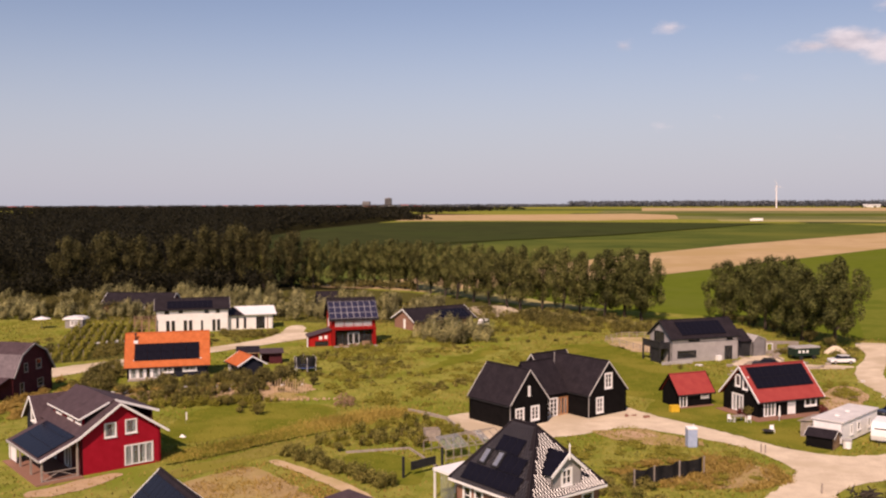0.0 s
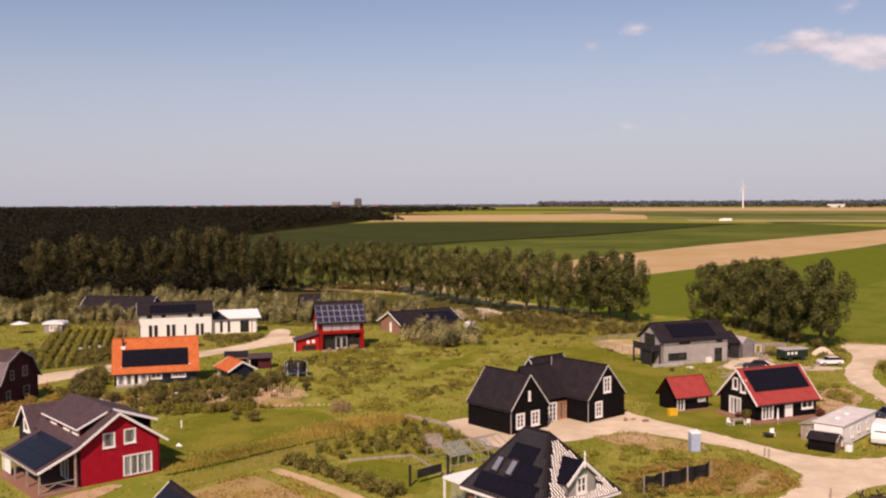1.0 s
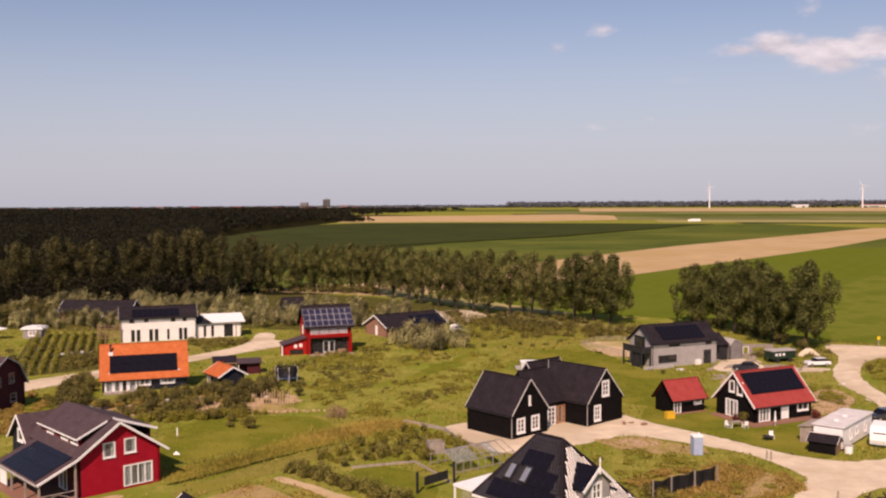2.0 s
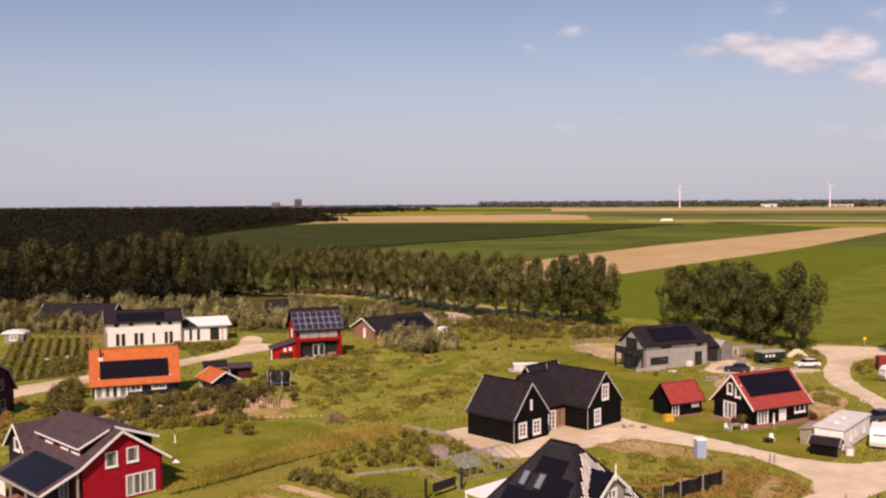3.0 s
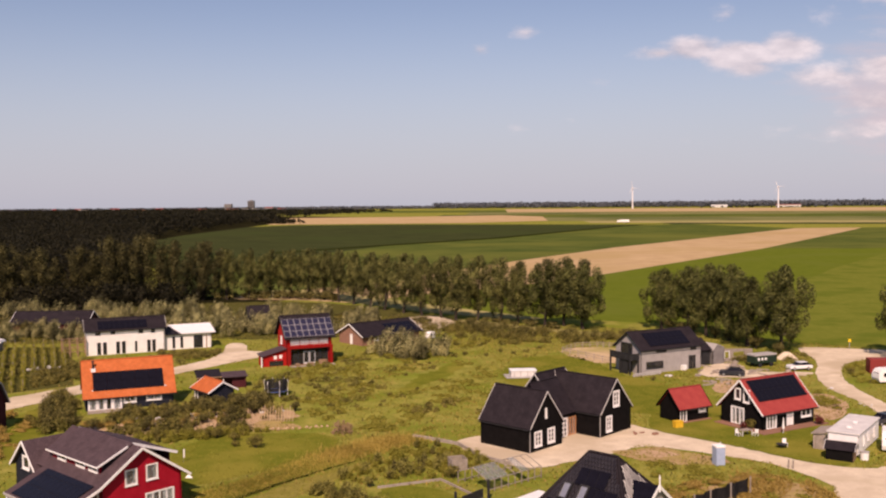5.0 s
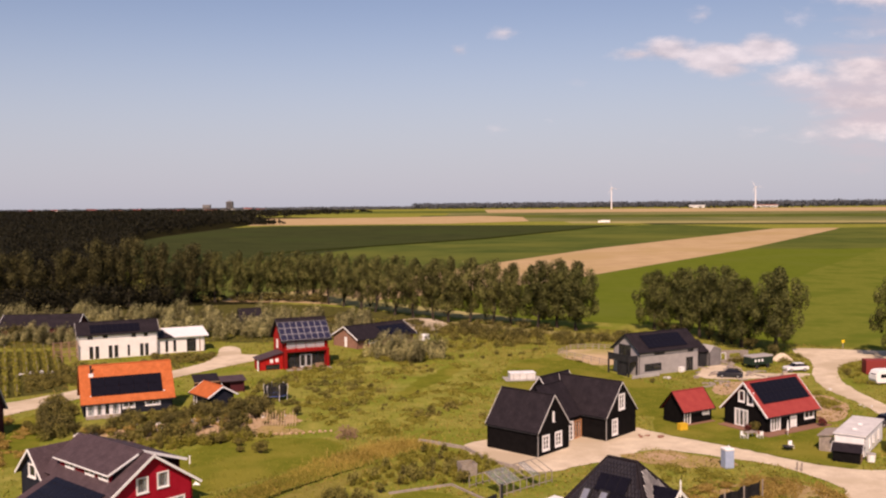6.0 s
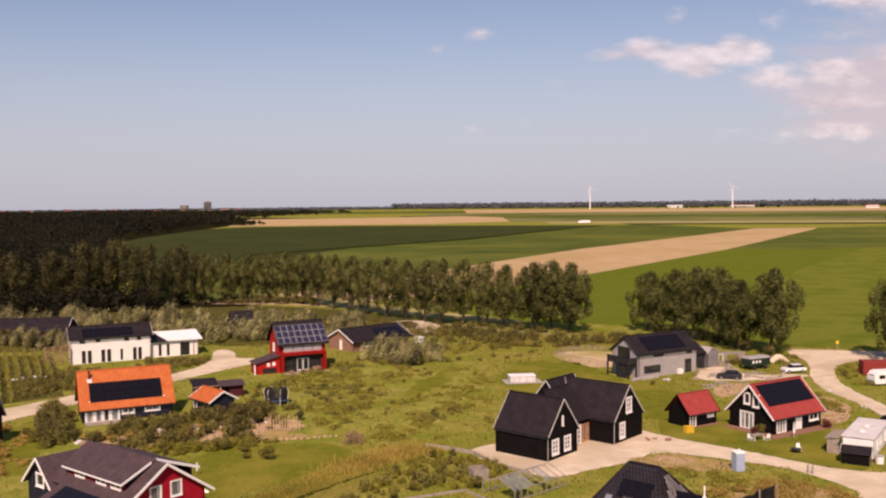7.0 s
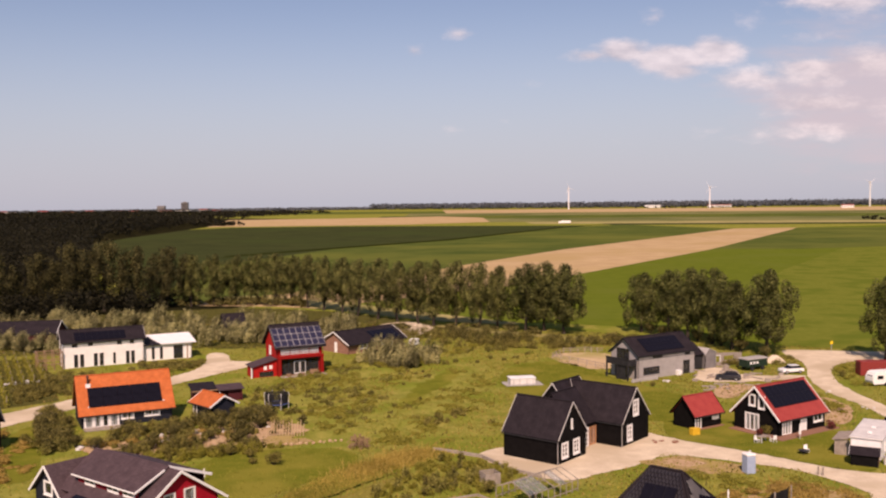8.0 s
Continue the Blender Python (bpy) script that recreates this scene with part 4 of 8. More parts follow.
def grey_house():
    h = house("grey_house", -0.65, 170.0, 31, "grey clad house with dark roof and solar panels")
    f, b = gable_body(h, 13.6, 7.0, 4.4, 6.95, "grey_board", "roof_dark", {
        "front": [(1.2, 4.9, 0.9, 2.0, dict(cols=2, rows=1, frame_mat="dark_metal", surround=0.04)), (3.4, 5.6, 3.6, 4.15, dict(cols=2, rows=1, frame_mat="dark_metal", surround=0.04)), (10.8, 12.3, 0.05, 2.4, dict(cols=2, rows=1, frame_mat="dark_metal", surround=0.05)), (11.2, 12.4, 3.55, 4.1, dict(cols=2, rows=1, frame_mat="dark_metal", surround=0.04))],
        "left": [(1.2, 4.4, 0.1, 2.4, dict(cols=3, rows=1, frame_mat="dark_metal")), (1.6, 4.6, 3.0, 5.0, dict(cols=3, rows=1, frame_mat="dark_metal"))]}, over=0.4, side=0.35, verges="dark_metal")
    panels(h, f, 2.6, 0.75, 9, 2, 1.0, 1.66, gap=0.004)
    bal = new("balcony")
    bal.parent = h
    part("deck", box(-2.1, -0.02, 0.4, 6.0, 2.5, 2.8), "dark_metal", bal)
    for x, y in ((-2.0, 0.5), (-2.0, 3.2), (-2.0, 5.9), (-0.2, 0.5)):
        part("post", box(x - 0.12, x + 0.12, y - 0.12, y + 0.12, 0.0, 2.5), "dark_metal", bal)
    for x0, x1, y0, y1 in ((-2.1, -2.02, 0.4, 6.0), (-2.0, -0.02, 0.4, 0.48)):
        part("parapet", box(x0, x1, y0, y1, 2.82, 3.62), "dark_metal", bal, "dark boarded balustrade")
    part("handrail", box(-2.16, -1.96, 0.34, 6.06, 3.63, 3.72), "dark_metal", bal)
    part("screen", box(-1.9, -1.82, 1.2, 3.1, 0.05, 2.45), "dark_metal", bal, "dark timber screen")
    part("base_wall", box(-2.6, 3.4, -1.3, -1.05, 0.0, 0.55), "roof_grey", h, "low grey block wall")
    lk = new("link")
    lk.parent = h
    part("wall", add_box(bmesh.new(), 13.62, 17.3, 1.6, 6.6, 0, 2.9), "dark_metal", lk, "dark clad wall")
    part("roof", slab((13.75, 1.2, 2.8), (17.5, 1.2, 2.8), (17.5, 4.1, 4.7), (13.75, 4.1, 4.7), 0.14), "roof_dark", lk)
    part("roof", slab((17.5, 7.0, 2.8), (13.75, 7.0, 2.8), (13.75, 4.1, 4.7), (17.5, 4.1, 4.7), 0.14), "roof_dark", lk)
    for p0, p1, top in (((0, 0), (2.8, 0), [(0, 2.6), (1.0, 3.7), (2.8, 3.0)]), ((2.8, 0), (2.8, 4), [(0, 3.0), (4, 3.0)]), ((2.8, 4), (0, 4), [(0, 3.0), (1.8, 3.7), (2.8, 2.6)]), ((0, 4), (0, 0), [(0, 2.6), (4, 2.6)])):
        part("wall", wall_mesh(p0, p1, top), "dark_render", lk, m=pose(17.6, 1.2, 0))
    part("roof", slab((18.6, 1.1, 3.75), (20.5, 1.1, 3.0), (20.5, 5.3, 3.0), (18.6, 5.3, 3.75), 0.1), "roof_grey", lk)
    part("roof", slab((17.5, 1.1, 2.55), (18.6, 1.1, 3.75), (18.6, 5.3, 3.75), (17.5, 5.3, 2.55), 0.1), "roof_grey", lk)
    part("crate", box(8.9, 9.7, -0.75, -0.05, 0, 0.9), "white_paint", h, "white box by the wall")


def orange_house():
    h = house("orange_roof_house", -85.3, 139.0, 26, "dark timber house with bright orange tiled roof and solar panels")
    f, b = gable_body(h, 12.4, 8.0, 2.35, 6.75, "navy_board", "roof_orange", {
        "front": [(0.5, 1.5, 0.05, 2.15, dict(cols=1, rows=1, curtain=0.45, surround=0.16)), (1.75, 2.6, 0.05, 2.2, dict(cols=1, rows=1, curtain=0.3, surround=0.16)), (2.85, 3.6, 0.05, 2.2, dict(cols=1, rows=1, surround=0.16)), (3.9, 4.9, 0.05, 2.15, dict(cols=1, rows=1, curtain=0.45, surround=0.16)), (5.4, 7.0, 0.9, 2.0, dict(cols=2, rows=1, curtain=0.2)), (8.6, 10.6, 1.0, 2.1, dict(cols=2, rows=2, curtain=0.3))],
        "right": [(1.0, 2.0, 0.05, 2.1, dict(door=True)), (3.2, 4.6, 3.6, 4.8, W22)]}, over=0.5, side=0.35, verges="roof_orange")
    panels(h, f, 1.45, 1.25, 5, 2, 2.0, 1.6, gap=0.006, rim="panel", edging=0.012)
    part("flashing", slab(*[Vector(f[0]).lerp(Vector(f[1]), u).lerp(Vector(f[3]).lerp(Vector(f[2]), u), v) + Vector((0, -0.02, 0.05)) for u, v in ((0.1, 0.185), (0.9, 0.185), (0.9, 0.215), (0.1, 0.215))], 0.03), "roof_pale", h, "pale flashing strip below the panels")
    a = Vector(f[0])
    flue = new("flue")
    flue.parent = h
    part("flashing", box(0.95, 1.6, 2.6, 3.2, 5.2, 5.75), "white_paint", flue)
    bm = add_tube(bmesh.new(), (1.25, 2.9, 5.3), (1.25, 2.9, 6.7), 0.12, 0.12, 8)
    add_tube(bm, (1.25, 2.9, 6.7), (1.25, 2.9, 6.95), 0.2, 0.14, 8)
    part("pipe", bm, "dark_metal", flue, "black stove pipe")
    part("terrace", box(0.2, 5.6, -2.2, -0.02, 0.0, 0.1), "wood_grey", h, "grey plank terrace")


def orange_shed():
    h = house("orange_roof_shed", -71.9, 147.3, -46, "open timber shed with orange roof beside the garden", "shed")
    f, b = gable_body(h, 5.2, 4.0, 2.2, 3.35, "navy_board", "roof_orange", {"front": [(0.3, 1.2, 0.0, 1.8, dict(cols=1, rows=1))], "right": []}, over=0.5, side=0.4, verges="white_paint")
    s = house("red_shed", -73.8, 155.6, 24, "small red-brown shed with a dark low-pitched roof", "shed")
    for p0, p1 in (((0, 0), (3.4, 0)), ((3.4, 0), (3.4, 3)), ((3.4, 3), (0, 3)), ((0, 3), (0, 0))):
        part("wall", wall_mesh(p0, p1, [(0, 1.95), (math.dist(p0, p1), 1.95)], []), "maroon_board", s)
    part("roof", slab((-0.4, -0.4, 1.98), (3.7, -0.4, 1.98), (3.7, 3.4, 2.6), (-0.4, 3.4, 2.6), 0.12), "roof_dark", s)
    part("fascia", box(-0.4, 3.7, -0.46, -0.4, 1.78, 1.95), "wood", s)
    t = house("open_shed", -70.0, 155.9, 24, "open dark red timber lean-to shed", "shed")
    for p0, p1 in (((3.8, 0), (3.8, 2.6)), ((3.8, 2.6), (0, 2.6)), ((1.6, 0.3), (3.79, 0.3))):
        part("wall", wall_mesh(p0, p1, [(0, 1.9), (math.dist(p0, p1), 1.9)], []), "maroon_board", t)
    part("roof", slab((0.0, -0.3, 1.95), (4.1, -0.3, 1.95), (4.1, 2.9, 2.35), (0.0, 2.9, 2.35), 0.1), "roof_brown", t)
    part("post", box(0.1, 0.22, -0.1, 0.02, 0, 1.72), "white_paint", t)


def solar_house():
    h = house("red_solar_house", -64.4, 178.0, 26, "bright red two-storey house with a roof of blue solar panels")
    L = 8.6
    f, b = gable_body(h, L, 7.0, 5.75, 8.9, "bright_red_board", "roof_dark", {
        "front": [(0.75, L - 0.75, 0.1, 2.95, dict(cols=5, rows=1, frame_mat="dark_metal", surround=0.02, sill=False))],
        "left": [(2.4, 3.4, 3.6, 5.0, W22)], "right": [(2.6, 4.2, 3.6, 5.2, W22)]}, over=0.8, side=0.5, verges="dark_metal")
    panels(h, f, 0.1, 0.3, 8, 3, 1.16, 1.45, gap=0.02, mat="panel_blue", rim="roof_grey", edging=0.035)
    for i in range(4):
        x = 0.72 + i * 1.82
        part("facade_panel", box(x, x + 1.68, -0.1, -0.02, 3.75, 5.35, bevel=0.01), "white_paint", h, "white facade panel")
        for j in range(3):
            part("batten", box(x + 0.3 + j * 0.5, x + 0.36 + j * 0.5, -0.13, -0.104, 3.78, 5.3), "roof_grey", h)
    for x0, x1 in ((3.15, 4.2), (4.3, 5.35)):
        dr = new("terrace_door")
        dr.parent = h
        bm = bmesh.new()
        for a, b, c, d in ((x0, x0 + 0.1, 0.12, 2.5), (x1 - 0.1, x1, 0.12, 2.5), (x0 + 0.1, x1 - 0.1, 2.38, 2.5), (x0 + 0.1, x1 - 0.1, 0.12, 0.4)):
            add_box(bm, a, b, -0.16, -0.06, c, d)
        part("frame", bm, "roof_pale", dr, "pale door frame")
        part("pane", box(x0 + 0.1, x1 - 0.1, -0.12, -0.1, 0.4, 2.38), "glass", dr)
    bench = new("bench")
    bench.parent = h
    part("seat", box(5.7, 7.3, -1.9, -1.45, 0.5, 0.56), "wood", bench)
    part("backrest", box(5.7, 7.3, -1.45, -1.4, 0.58, 1.0), "wood", bench)
    for x in (5.8, 7.1):
        part("leg", box(x, x + 0.1, -1.88, -1.5, 0.12, 0.5), "wood", bench)
    bal = new("balcony")
    bal.parent = h
    part("deck", box(-0.02, L + 0.02, -0.9, -0.02, 3.15, 3.5), "bright_red_board", bal, "red balcony edge")
    for x in (0.3, L - 0.3):
        part("pier", box(x - 0.28, x + 0.28, -0.88, -0.02, 0, 3.15), "bright_red_board", bal, "red corner pier")
    part("rail", box(0.05, L - 0.05, -0.86, -0.8, 4.0, 4.06), "bright_red_board", bal)
    for i in range(5):
        part("baluster", box(0.06 + i * (L - 0.2) / 4, 0.12 + i * (L - 0.2) / 4, -0.86, -0.8, 3.5, 4.0), "bright_red_board", bal)
    part("terrace", box(0.2, L, -2.6, -0.9, 0, 0.12), "wood_grey", h, "worn plank terrace")
    for x, w in ((1.2, 0.7), (3.4, 1.1), (5.6, 0.6)):
        part("planter", box(x, x + w, -2.2, -1.6, 0.12, 0.6, bevel=0.04), "wood", h)
    lean = new("lean_to")
    lean.parent = h
    for p0, p1, top, hs in (((-4.4, 0.2), (-0.02, 0.2), [(0, 2.0), (4.38, 3.1)], [(2.0, 2.6, 1.3, 2.0), (3.0, 3.6, 1.4, 2.1), (1.2, 3.8, 0.05, 1.0)]), ((-0.02, 4), (-4.4, 4), [(0, 3.1), (4.38, 2.0)], []), ((-4.4, 4), (-4.4, 0.2), [(0, 2.0), (3.8, 2.0)], [])):
        part("wall", wall_mesh(p0, p1, top, hs), "bright_red_board", lean)
        for q in hs:
            part("pane", box(q[0], q[1], 0.05, 0.06, q[2], q[3], m=wall_frame(p0, p1)), "white_paint" if q[2] > 1 else "glass", lean)
    part("roof", slab((-4.7, -0.2, 2.0), (-0.02, -0.2, 3.22), (-0.02, 4.3, 3.22), (-4.7, 4.3, 2.0), 0.12), "roof_brown", lean)
    part("corner_post", box(-4.75, -4.55, 0.0, 0.2, 0, 1.9), "white_paint", lean)


def white_house():
    h = house("white_house", -107.0, 188.5, 27, "long white rendered house with dark roof and low extension")
    fr = dict(cols=2, rows=1, frame_mat="dark_metal", surround=0.03)
    up = dict(cols=1, rows=1, frame_mat="dark_metal", surround=0.03)
    f, b = gable_body(h, 15.0, 6.2, 5.15, 7.0, "white_render", "roof_dark", {
        "front": [(2.0, 2.65, 0.1, 2.5, up), (3.1, 3.75, 0.1, 2.5, up), (5.6, 6.25, 0.1, 2.5, up), (6.7, 7.35, 0.1, 2.5, up), (9.2, 9.6, 0.3, 2.4, up), (11.6, 12.2, 0.1, 2.5, up), (12.6, 13.2, 0.1, 2.5, up), (1.7, 2.6, 4.1, 4.7, up), (4.6, 5.4, 4.2, 4.7, up), (10.0, 10.8, 4.1, 4.7, up), (12.4, 13.1, 4.1, 4.7, up)],
        "left": [(2.4, 3.6, 3.3, 4.6, fr)]}, over=0.5, side=0.4, verges="roof_grey")
    panels(h, f, 2.6, 0.4, 9, 2, 1.05, 1.3, gap=0.002)
    x = pose(15.02, 1.0, 0)
    for p0, p1, top, hs in (((0, 0), (9.6, 0), [(0, 3.2), (9.6, 3.2)], [(1.7, 2.2, 0.3, 2.6), (3.3, 3.8, 0.3, 2.6), (6.0, 7.8, 0.1, 2.7)]), ((9.6, 0), (9.6, 5.5), [(0, 3.2), (5.5, 4.2)], []), ((9.6, 5.5), (0, 5.5), [(0, 4.2), (9.6, 4.2)], []), ((0, 5.5), (0, 0), [(0, 4.2), (5.5, 3.2)], [])):
        part("wall", wall_mesh(p0, p1, top, hs), "white_render", h, m=x)
        for q in hs:
            window(h, x @ wall_frame(p0, p1), q, cols=1, rows=1, frame_mat="dark_metal", surround=0.03)
    part("roof", slab((15.1, 0.4, 3.25), (18.4, 0.4, 3.25), (18.4, 6.8, 4.3), (15.1, 6.8, 4.3), 0.14), "roof_dark", h)
    part("roof", slab((18.42, 0.4, 3.35), (25.4, 0.2, 3.35), (25.4, 6.9, 4.5), (16.5, 6.9, 4.5), 0.16), "roof_white", h, "white metal roof")
    part("pergola_post", box(23.2, 23.4, -1.2, -1.0, 0, 3.1), "wood", h)
    pg = new("pergola")
    pg.parent = h
    for i in range(4):
        for y in (-0.6, 3.6):
            part("post", box(-4.6 + i * 1.45, -4.44 + i * 1.45, y, y + 0.16, 0, 3.1), "wood", pg)
        part("rafter", box(-4.58 + i * 1.45, -4.46 + i * 1.45, -0.9, 4.0, 3.24, 3.4), "wood", pg)
    for y in (-0.6, 3.6):
        for z in (1.1, 2.1, 3.1):
            part("rail", box(-4.7, -0.05, y + 0.02, y + 0.14, z, z + 0.13), "wood", pg)


def brick_house():
    h = house("brick_bungalow", -53.6, 201.6, 44, "low brick bungalow with dark roof and white verge")
    f, b = gable_body(h, 15.2, 8.6, 2.3, 4.35, "brick", "roof_dark", {"left": [(4.1, 4.8, 0.05, 2.1, dict(door=True))], "front": [(3.0, 5.0, 0.9, 2.0, W22), (9, 12, 0.1, 2.0, GD)]}, over=0.7, side=0.5)
    panels(h, f, 7.6, 0.6, 7, 2, 1.04, 1.72)


def left_red_house():
    h = house("red_house", -59.4, 93.0, -39, "red timber house with brown tiled roof, dormers and solar porch roof")
    # x runs out of the red gable, y across it; the ridge is y = 0
    e, r, d = 3.95, 6.95, 13.0
    gl = dict(cols=4, rows=1, curtain=0.36, surround=0.06)
    sash = dict(cols=1, rows=1, surround=0.04, curtain=0.3)
    part("wall", wall_mesh((0, -4.1), (0, 4.4), [(0, e + 0.1), (4.1, r), (8.5, e - 0.1)], [(4.6, 7.6, 0.25, 2.35), (2.5, 3.7, 3.55, 5.0), (4.7, 5.9, 3.65, 5.1)]), "red_board", h)
    f = wall_frame((0, -4.1), (0, 4.4))
    window(h, f, (4.6, 7.6, 0.25, 2.35), **gl)
    window(h, f, (2.5, 3.7, 3.55, 5.0), **sash)
    window(h, f, (4.7, 5.9, 3.65, 5.1), **sash)
    part("wall", wall_mesh((0, 4.4), (-d, 4.4), [(0, e - 0.1), (d, e - 0.1)], []), "red_board", h)
    part("wall", wall_mesh((-d, 4.4), (-d, -4.1), [(0, e - 0.1), (4.4, r), (8.5, e)], []), "red_board", h)
    part("wall", wall_mesh((-d, -4.1), (0, -4.1), [(0, e), (d, e)], [(3, 5, 0.1, 2.2), (8, 10, 0.1, 2.2)]), "maroon_board", h)
    for q in ((3, 5, 0.1, 2.2), (8, 10, 0.1, 2.2)):
        window(h, wall_frame((-d, -4.1), (0, -4.1)), q, **GD)
    s, z = 0.45, 0.1
    roofs = [[(s, 5.2, 3.45), (-d - s, 5.2, 3.45), (-d - s, 0, r + z), (s, 0, r + z)],
             [(-d - s, -4.4, e + z), (s, -4.4, e + z), (s, 0, r + z), (-d - s, 0, r + z)],
             [(-d + 2.0, -8.3, 2.35), (s, -8.3, 2.35), (s, -4.4, e + z), (-d + 2.0, -4.4, e + z)]]
    for q in roofs:
        part("roof", slab(*q, 0.16), "roof_brown", h)
    panels(h, roofs[2], 1.4, 0.15, 9, 2, 1.0, 1.66, gap=0.015)
    panels(h, roofs[2], 1.4, 3.4, 9, 1, 1.0, 0.8, gap=0.015)
    for a, b in (((s + 0.05, 5.2, 3.45), (s + 0.05, 0, r + z)), ((s + 0.05, -4.4, e + z), (s + 0.05, 0, r + z)), ((s + 0.05, -8.3, 2.35), (s + 0.05, -4.4, e + z))):
        verge(h, a, b, depth=0.24)
    part("fascia", add_bar(bmesh.new(), (-d + 2.0, -8.36, 2.25), (s, -8.36, 2.25), 0.06, 0.24), "roof_grey", h, "grey fascia board")
    dm = new("dormer")
    dm.parent = h
    part("roof", slab((-11.6, -3.75, 5.62), (-1.2, -3.75, 5.62), (-1.2, -0.05, r + 0.22), (-11.6, -0.05, r + 0.22), 0.14), "roof_brown", dm)
    part("front", add_box(bmesh.new(), -11.2, -1.6, -3.3, -3.1, 4.5, 5.5), "red_board", dm, "red boarded dormer front")
    for x0 in (-9.9, -6.1, -3.6):
        wn = new("window")
        wn.parent = dm
        part("frame", box(x0, x0 + 1.7, -3.42, -3.302, 4.75, 5.46), "white_paint", wn)
        for k in (0.1, 0.92):
            part("pane", box(x0 + k, x0 + k + 0.68, -3.44, -3.422, 5.0, 5.38), "glass", wn)
    for x0, x1 in ((-1.24, -1.12),):
        bm = add_bar(bmesh.new(), (x0 + 0.05, -3.8, 5.52), (x0 + 0.05, -0.6, r - 0.02), 0.08, 0.18)
        part("verge_board", bm, "white_paint", dm)
    part("fascia", add_bar(bmesh.new(), (-11.6, -3.8, 5.53), (-1.2, -3.8, 5.53), 0.07, 0.13), "white_paint", dm)
    dr = new("dormer")
    dr.parent = h
    part("roof", slab((-1.6, 4.9, 5.35), (-11.6, 4.9, 5.35), (-11.6, 0.05, r + 0.2), (-1.6, 0.05, r + 0.2), 0.16), "roof_brown", dr)
    part("front", add_box(bmesh.new(), -11.2, -2.0, 4.2, 4.38, 4.1, 5.3), "maroon_board", dr)
    part("verge_board", add_bar(bmesh.new(), (-1.55, 4.95, 5.25), (-1.55, 0.1, r + 0.08), 0.09, 0.26), "white_paint", dr)
    # rear cross gable
    cg = new("rear_gable")
    cg.parent = h
    gx = -14.6
    part("wall", wall_mesh((gx - 2.4, -4.5), (gx + 2.4, -4.5), [(0, 3.7), (2.4, 6.0), (4.8, 3.7)], [(1.7, 3.1, 3.2, 4.4)]), "navy_board", cg)
    window(cg, wall_frame((gx - 2.4, -4.5), (gx + 2.4, -4.5)), (1.7, 3.1, 3.2, 4.4), cols=1, rows=1)
    part("wall", wall_mesh((gx - 2.4, 0), (gx - 2.4, -4.5), [(0, 3.7), (4.5, 3.7)]), "navy_board", cg)
    part("roof", slab((gx - 2.9, 1.0, 3.3), (gx - 2.9, -4.9, 3.3), (gx, -4.9, 6.1), (gx, 1.0, 6.1), 0.15), "roof_brown", cg)
    part("roof", slab((gx + 2.9, -4.9, 3.3), (gx + 2.9, 1.0, 3.3), (gx, 1.0, 6.1), (gx, -4.9, 6.1), 0.15), "roof_brown", cg)
    verge(cg, (gx - 2.9, -4.95, 3.3), (gx, -4.95, 6.1))
    verge(cg, (gx + 2.9, -4.95, 3.3), (gx, -4.95, 6.1))
    # porch
    for x in (0.2, -3.4, -7.2, -10.6):
        part("porch_post", box(x - 0.09, x + 0.09, -8.1, -7.92, 0, 2.35), "wood_grey", h)
    part("porch_post", box(0.1, 0.28, -4.6, -4.42, 0, 3.8), "wood_grey", h)
    bm = bmesh.new()
    add_bar(bm, (0.2, -8.0, 1.0), (0.2, -4.5, 1.0), 0.08, 0.08)
    add_bar(bm, (0.2, -8.0, 0.2), (0.2, -6.3, 0.95), 0.07, 0.07)
    add_bar(bm, (0.2, -6.3, 0.95), (0.2, -4.5, 0.2), 0.07, 0.07)
    add_bar(bm, (0.2, -8.0, 0.15), (0.2, -4.5, 0.15), 0.08, 0.08)
    part("porch_rail", bm, "wood_grey", h)
    part("wind_panel", box(-11.2, -8.6, -8.06, -7.98, 0.3, 2.1), "white_paint", h, "white windbreak panel")
    part("porch_deck", box(-11, 1.0, -8.8, -4.12, 0, 0.12), "brick", h, "reddish paved porch floor")


def pantiles(parent, quad, w=0.33, rise=0.38):
    """Curved glazed pantiles over a roof slope that narrows upward, as one part of many small tiles."""
    a, b, c, d = (Vector(p) for p in quad)
    u = (b - a).normalized()
    n = (b - a).cross(d - a).normalized()
    v = n.cross(u)
    top = (d - a).dot(v)
    left, right = (d - a).dot(u) / top, (c - b).dot(u) / top
    L = (b - a).length
    out = []
    k = 6
    rng = random.Random(int(L * 100))
    for j in range(int(top / rise)):
        v0, v1 = j * rise, (j + 1) * rise + 0.03
        for i in range(int(L / w)):
            u0 = (i + 0.5 * (j % 2)) * w
            if u0 < left * v1 + 0.05 or u0 + w > L + right * v1 - 0.05:
                continue
            tilt = rng.uniform(-0.012, 0.012)
            lift = rng.uniform(0.045, 0.055)
            for s in range(k):
                sa, sb = s / k, (s + 1) / k
                za, zb = ((0.06 if x > 0.5 else 0.022) * math.sin(math.tau * (x - 0.5)) + tilt * (x - 0.5) for x in (sa, sb))
                out += [a + u * (u0 + sa * w) + v * v0 + n * (0.06 + lift + za), a + u * (u0 + sb * w) + v * v0 + n * (0.06 + lift + zb), a + u * (u0 + sb * w) + v * v1 + n * (0.06 + zb), a + u * (u0 + sa * w) + v * v1 + n * (0.06 + za)]
    ob = mesh_part("tile_cover", quads_mesh("tile_cover", np.array([tuple(p) for p in out]), "glaze"), None, parent, "glossy dark pantiles")
    ob["kind"] = "stuff"


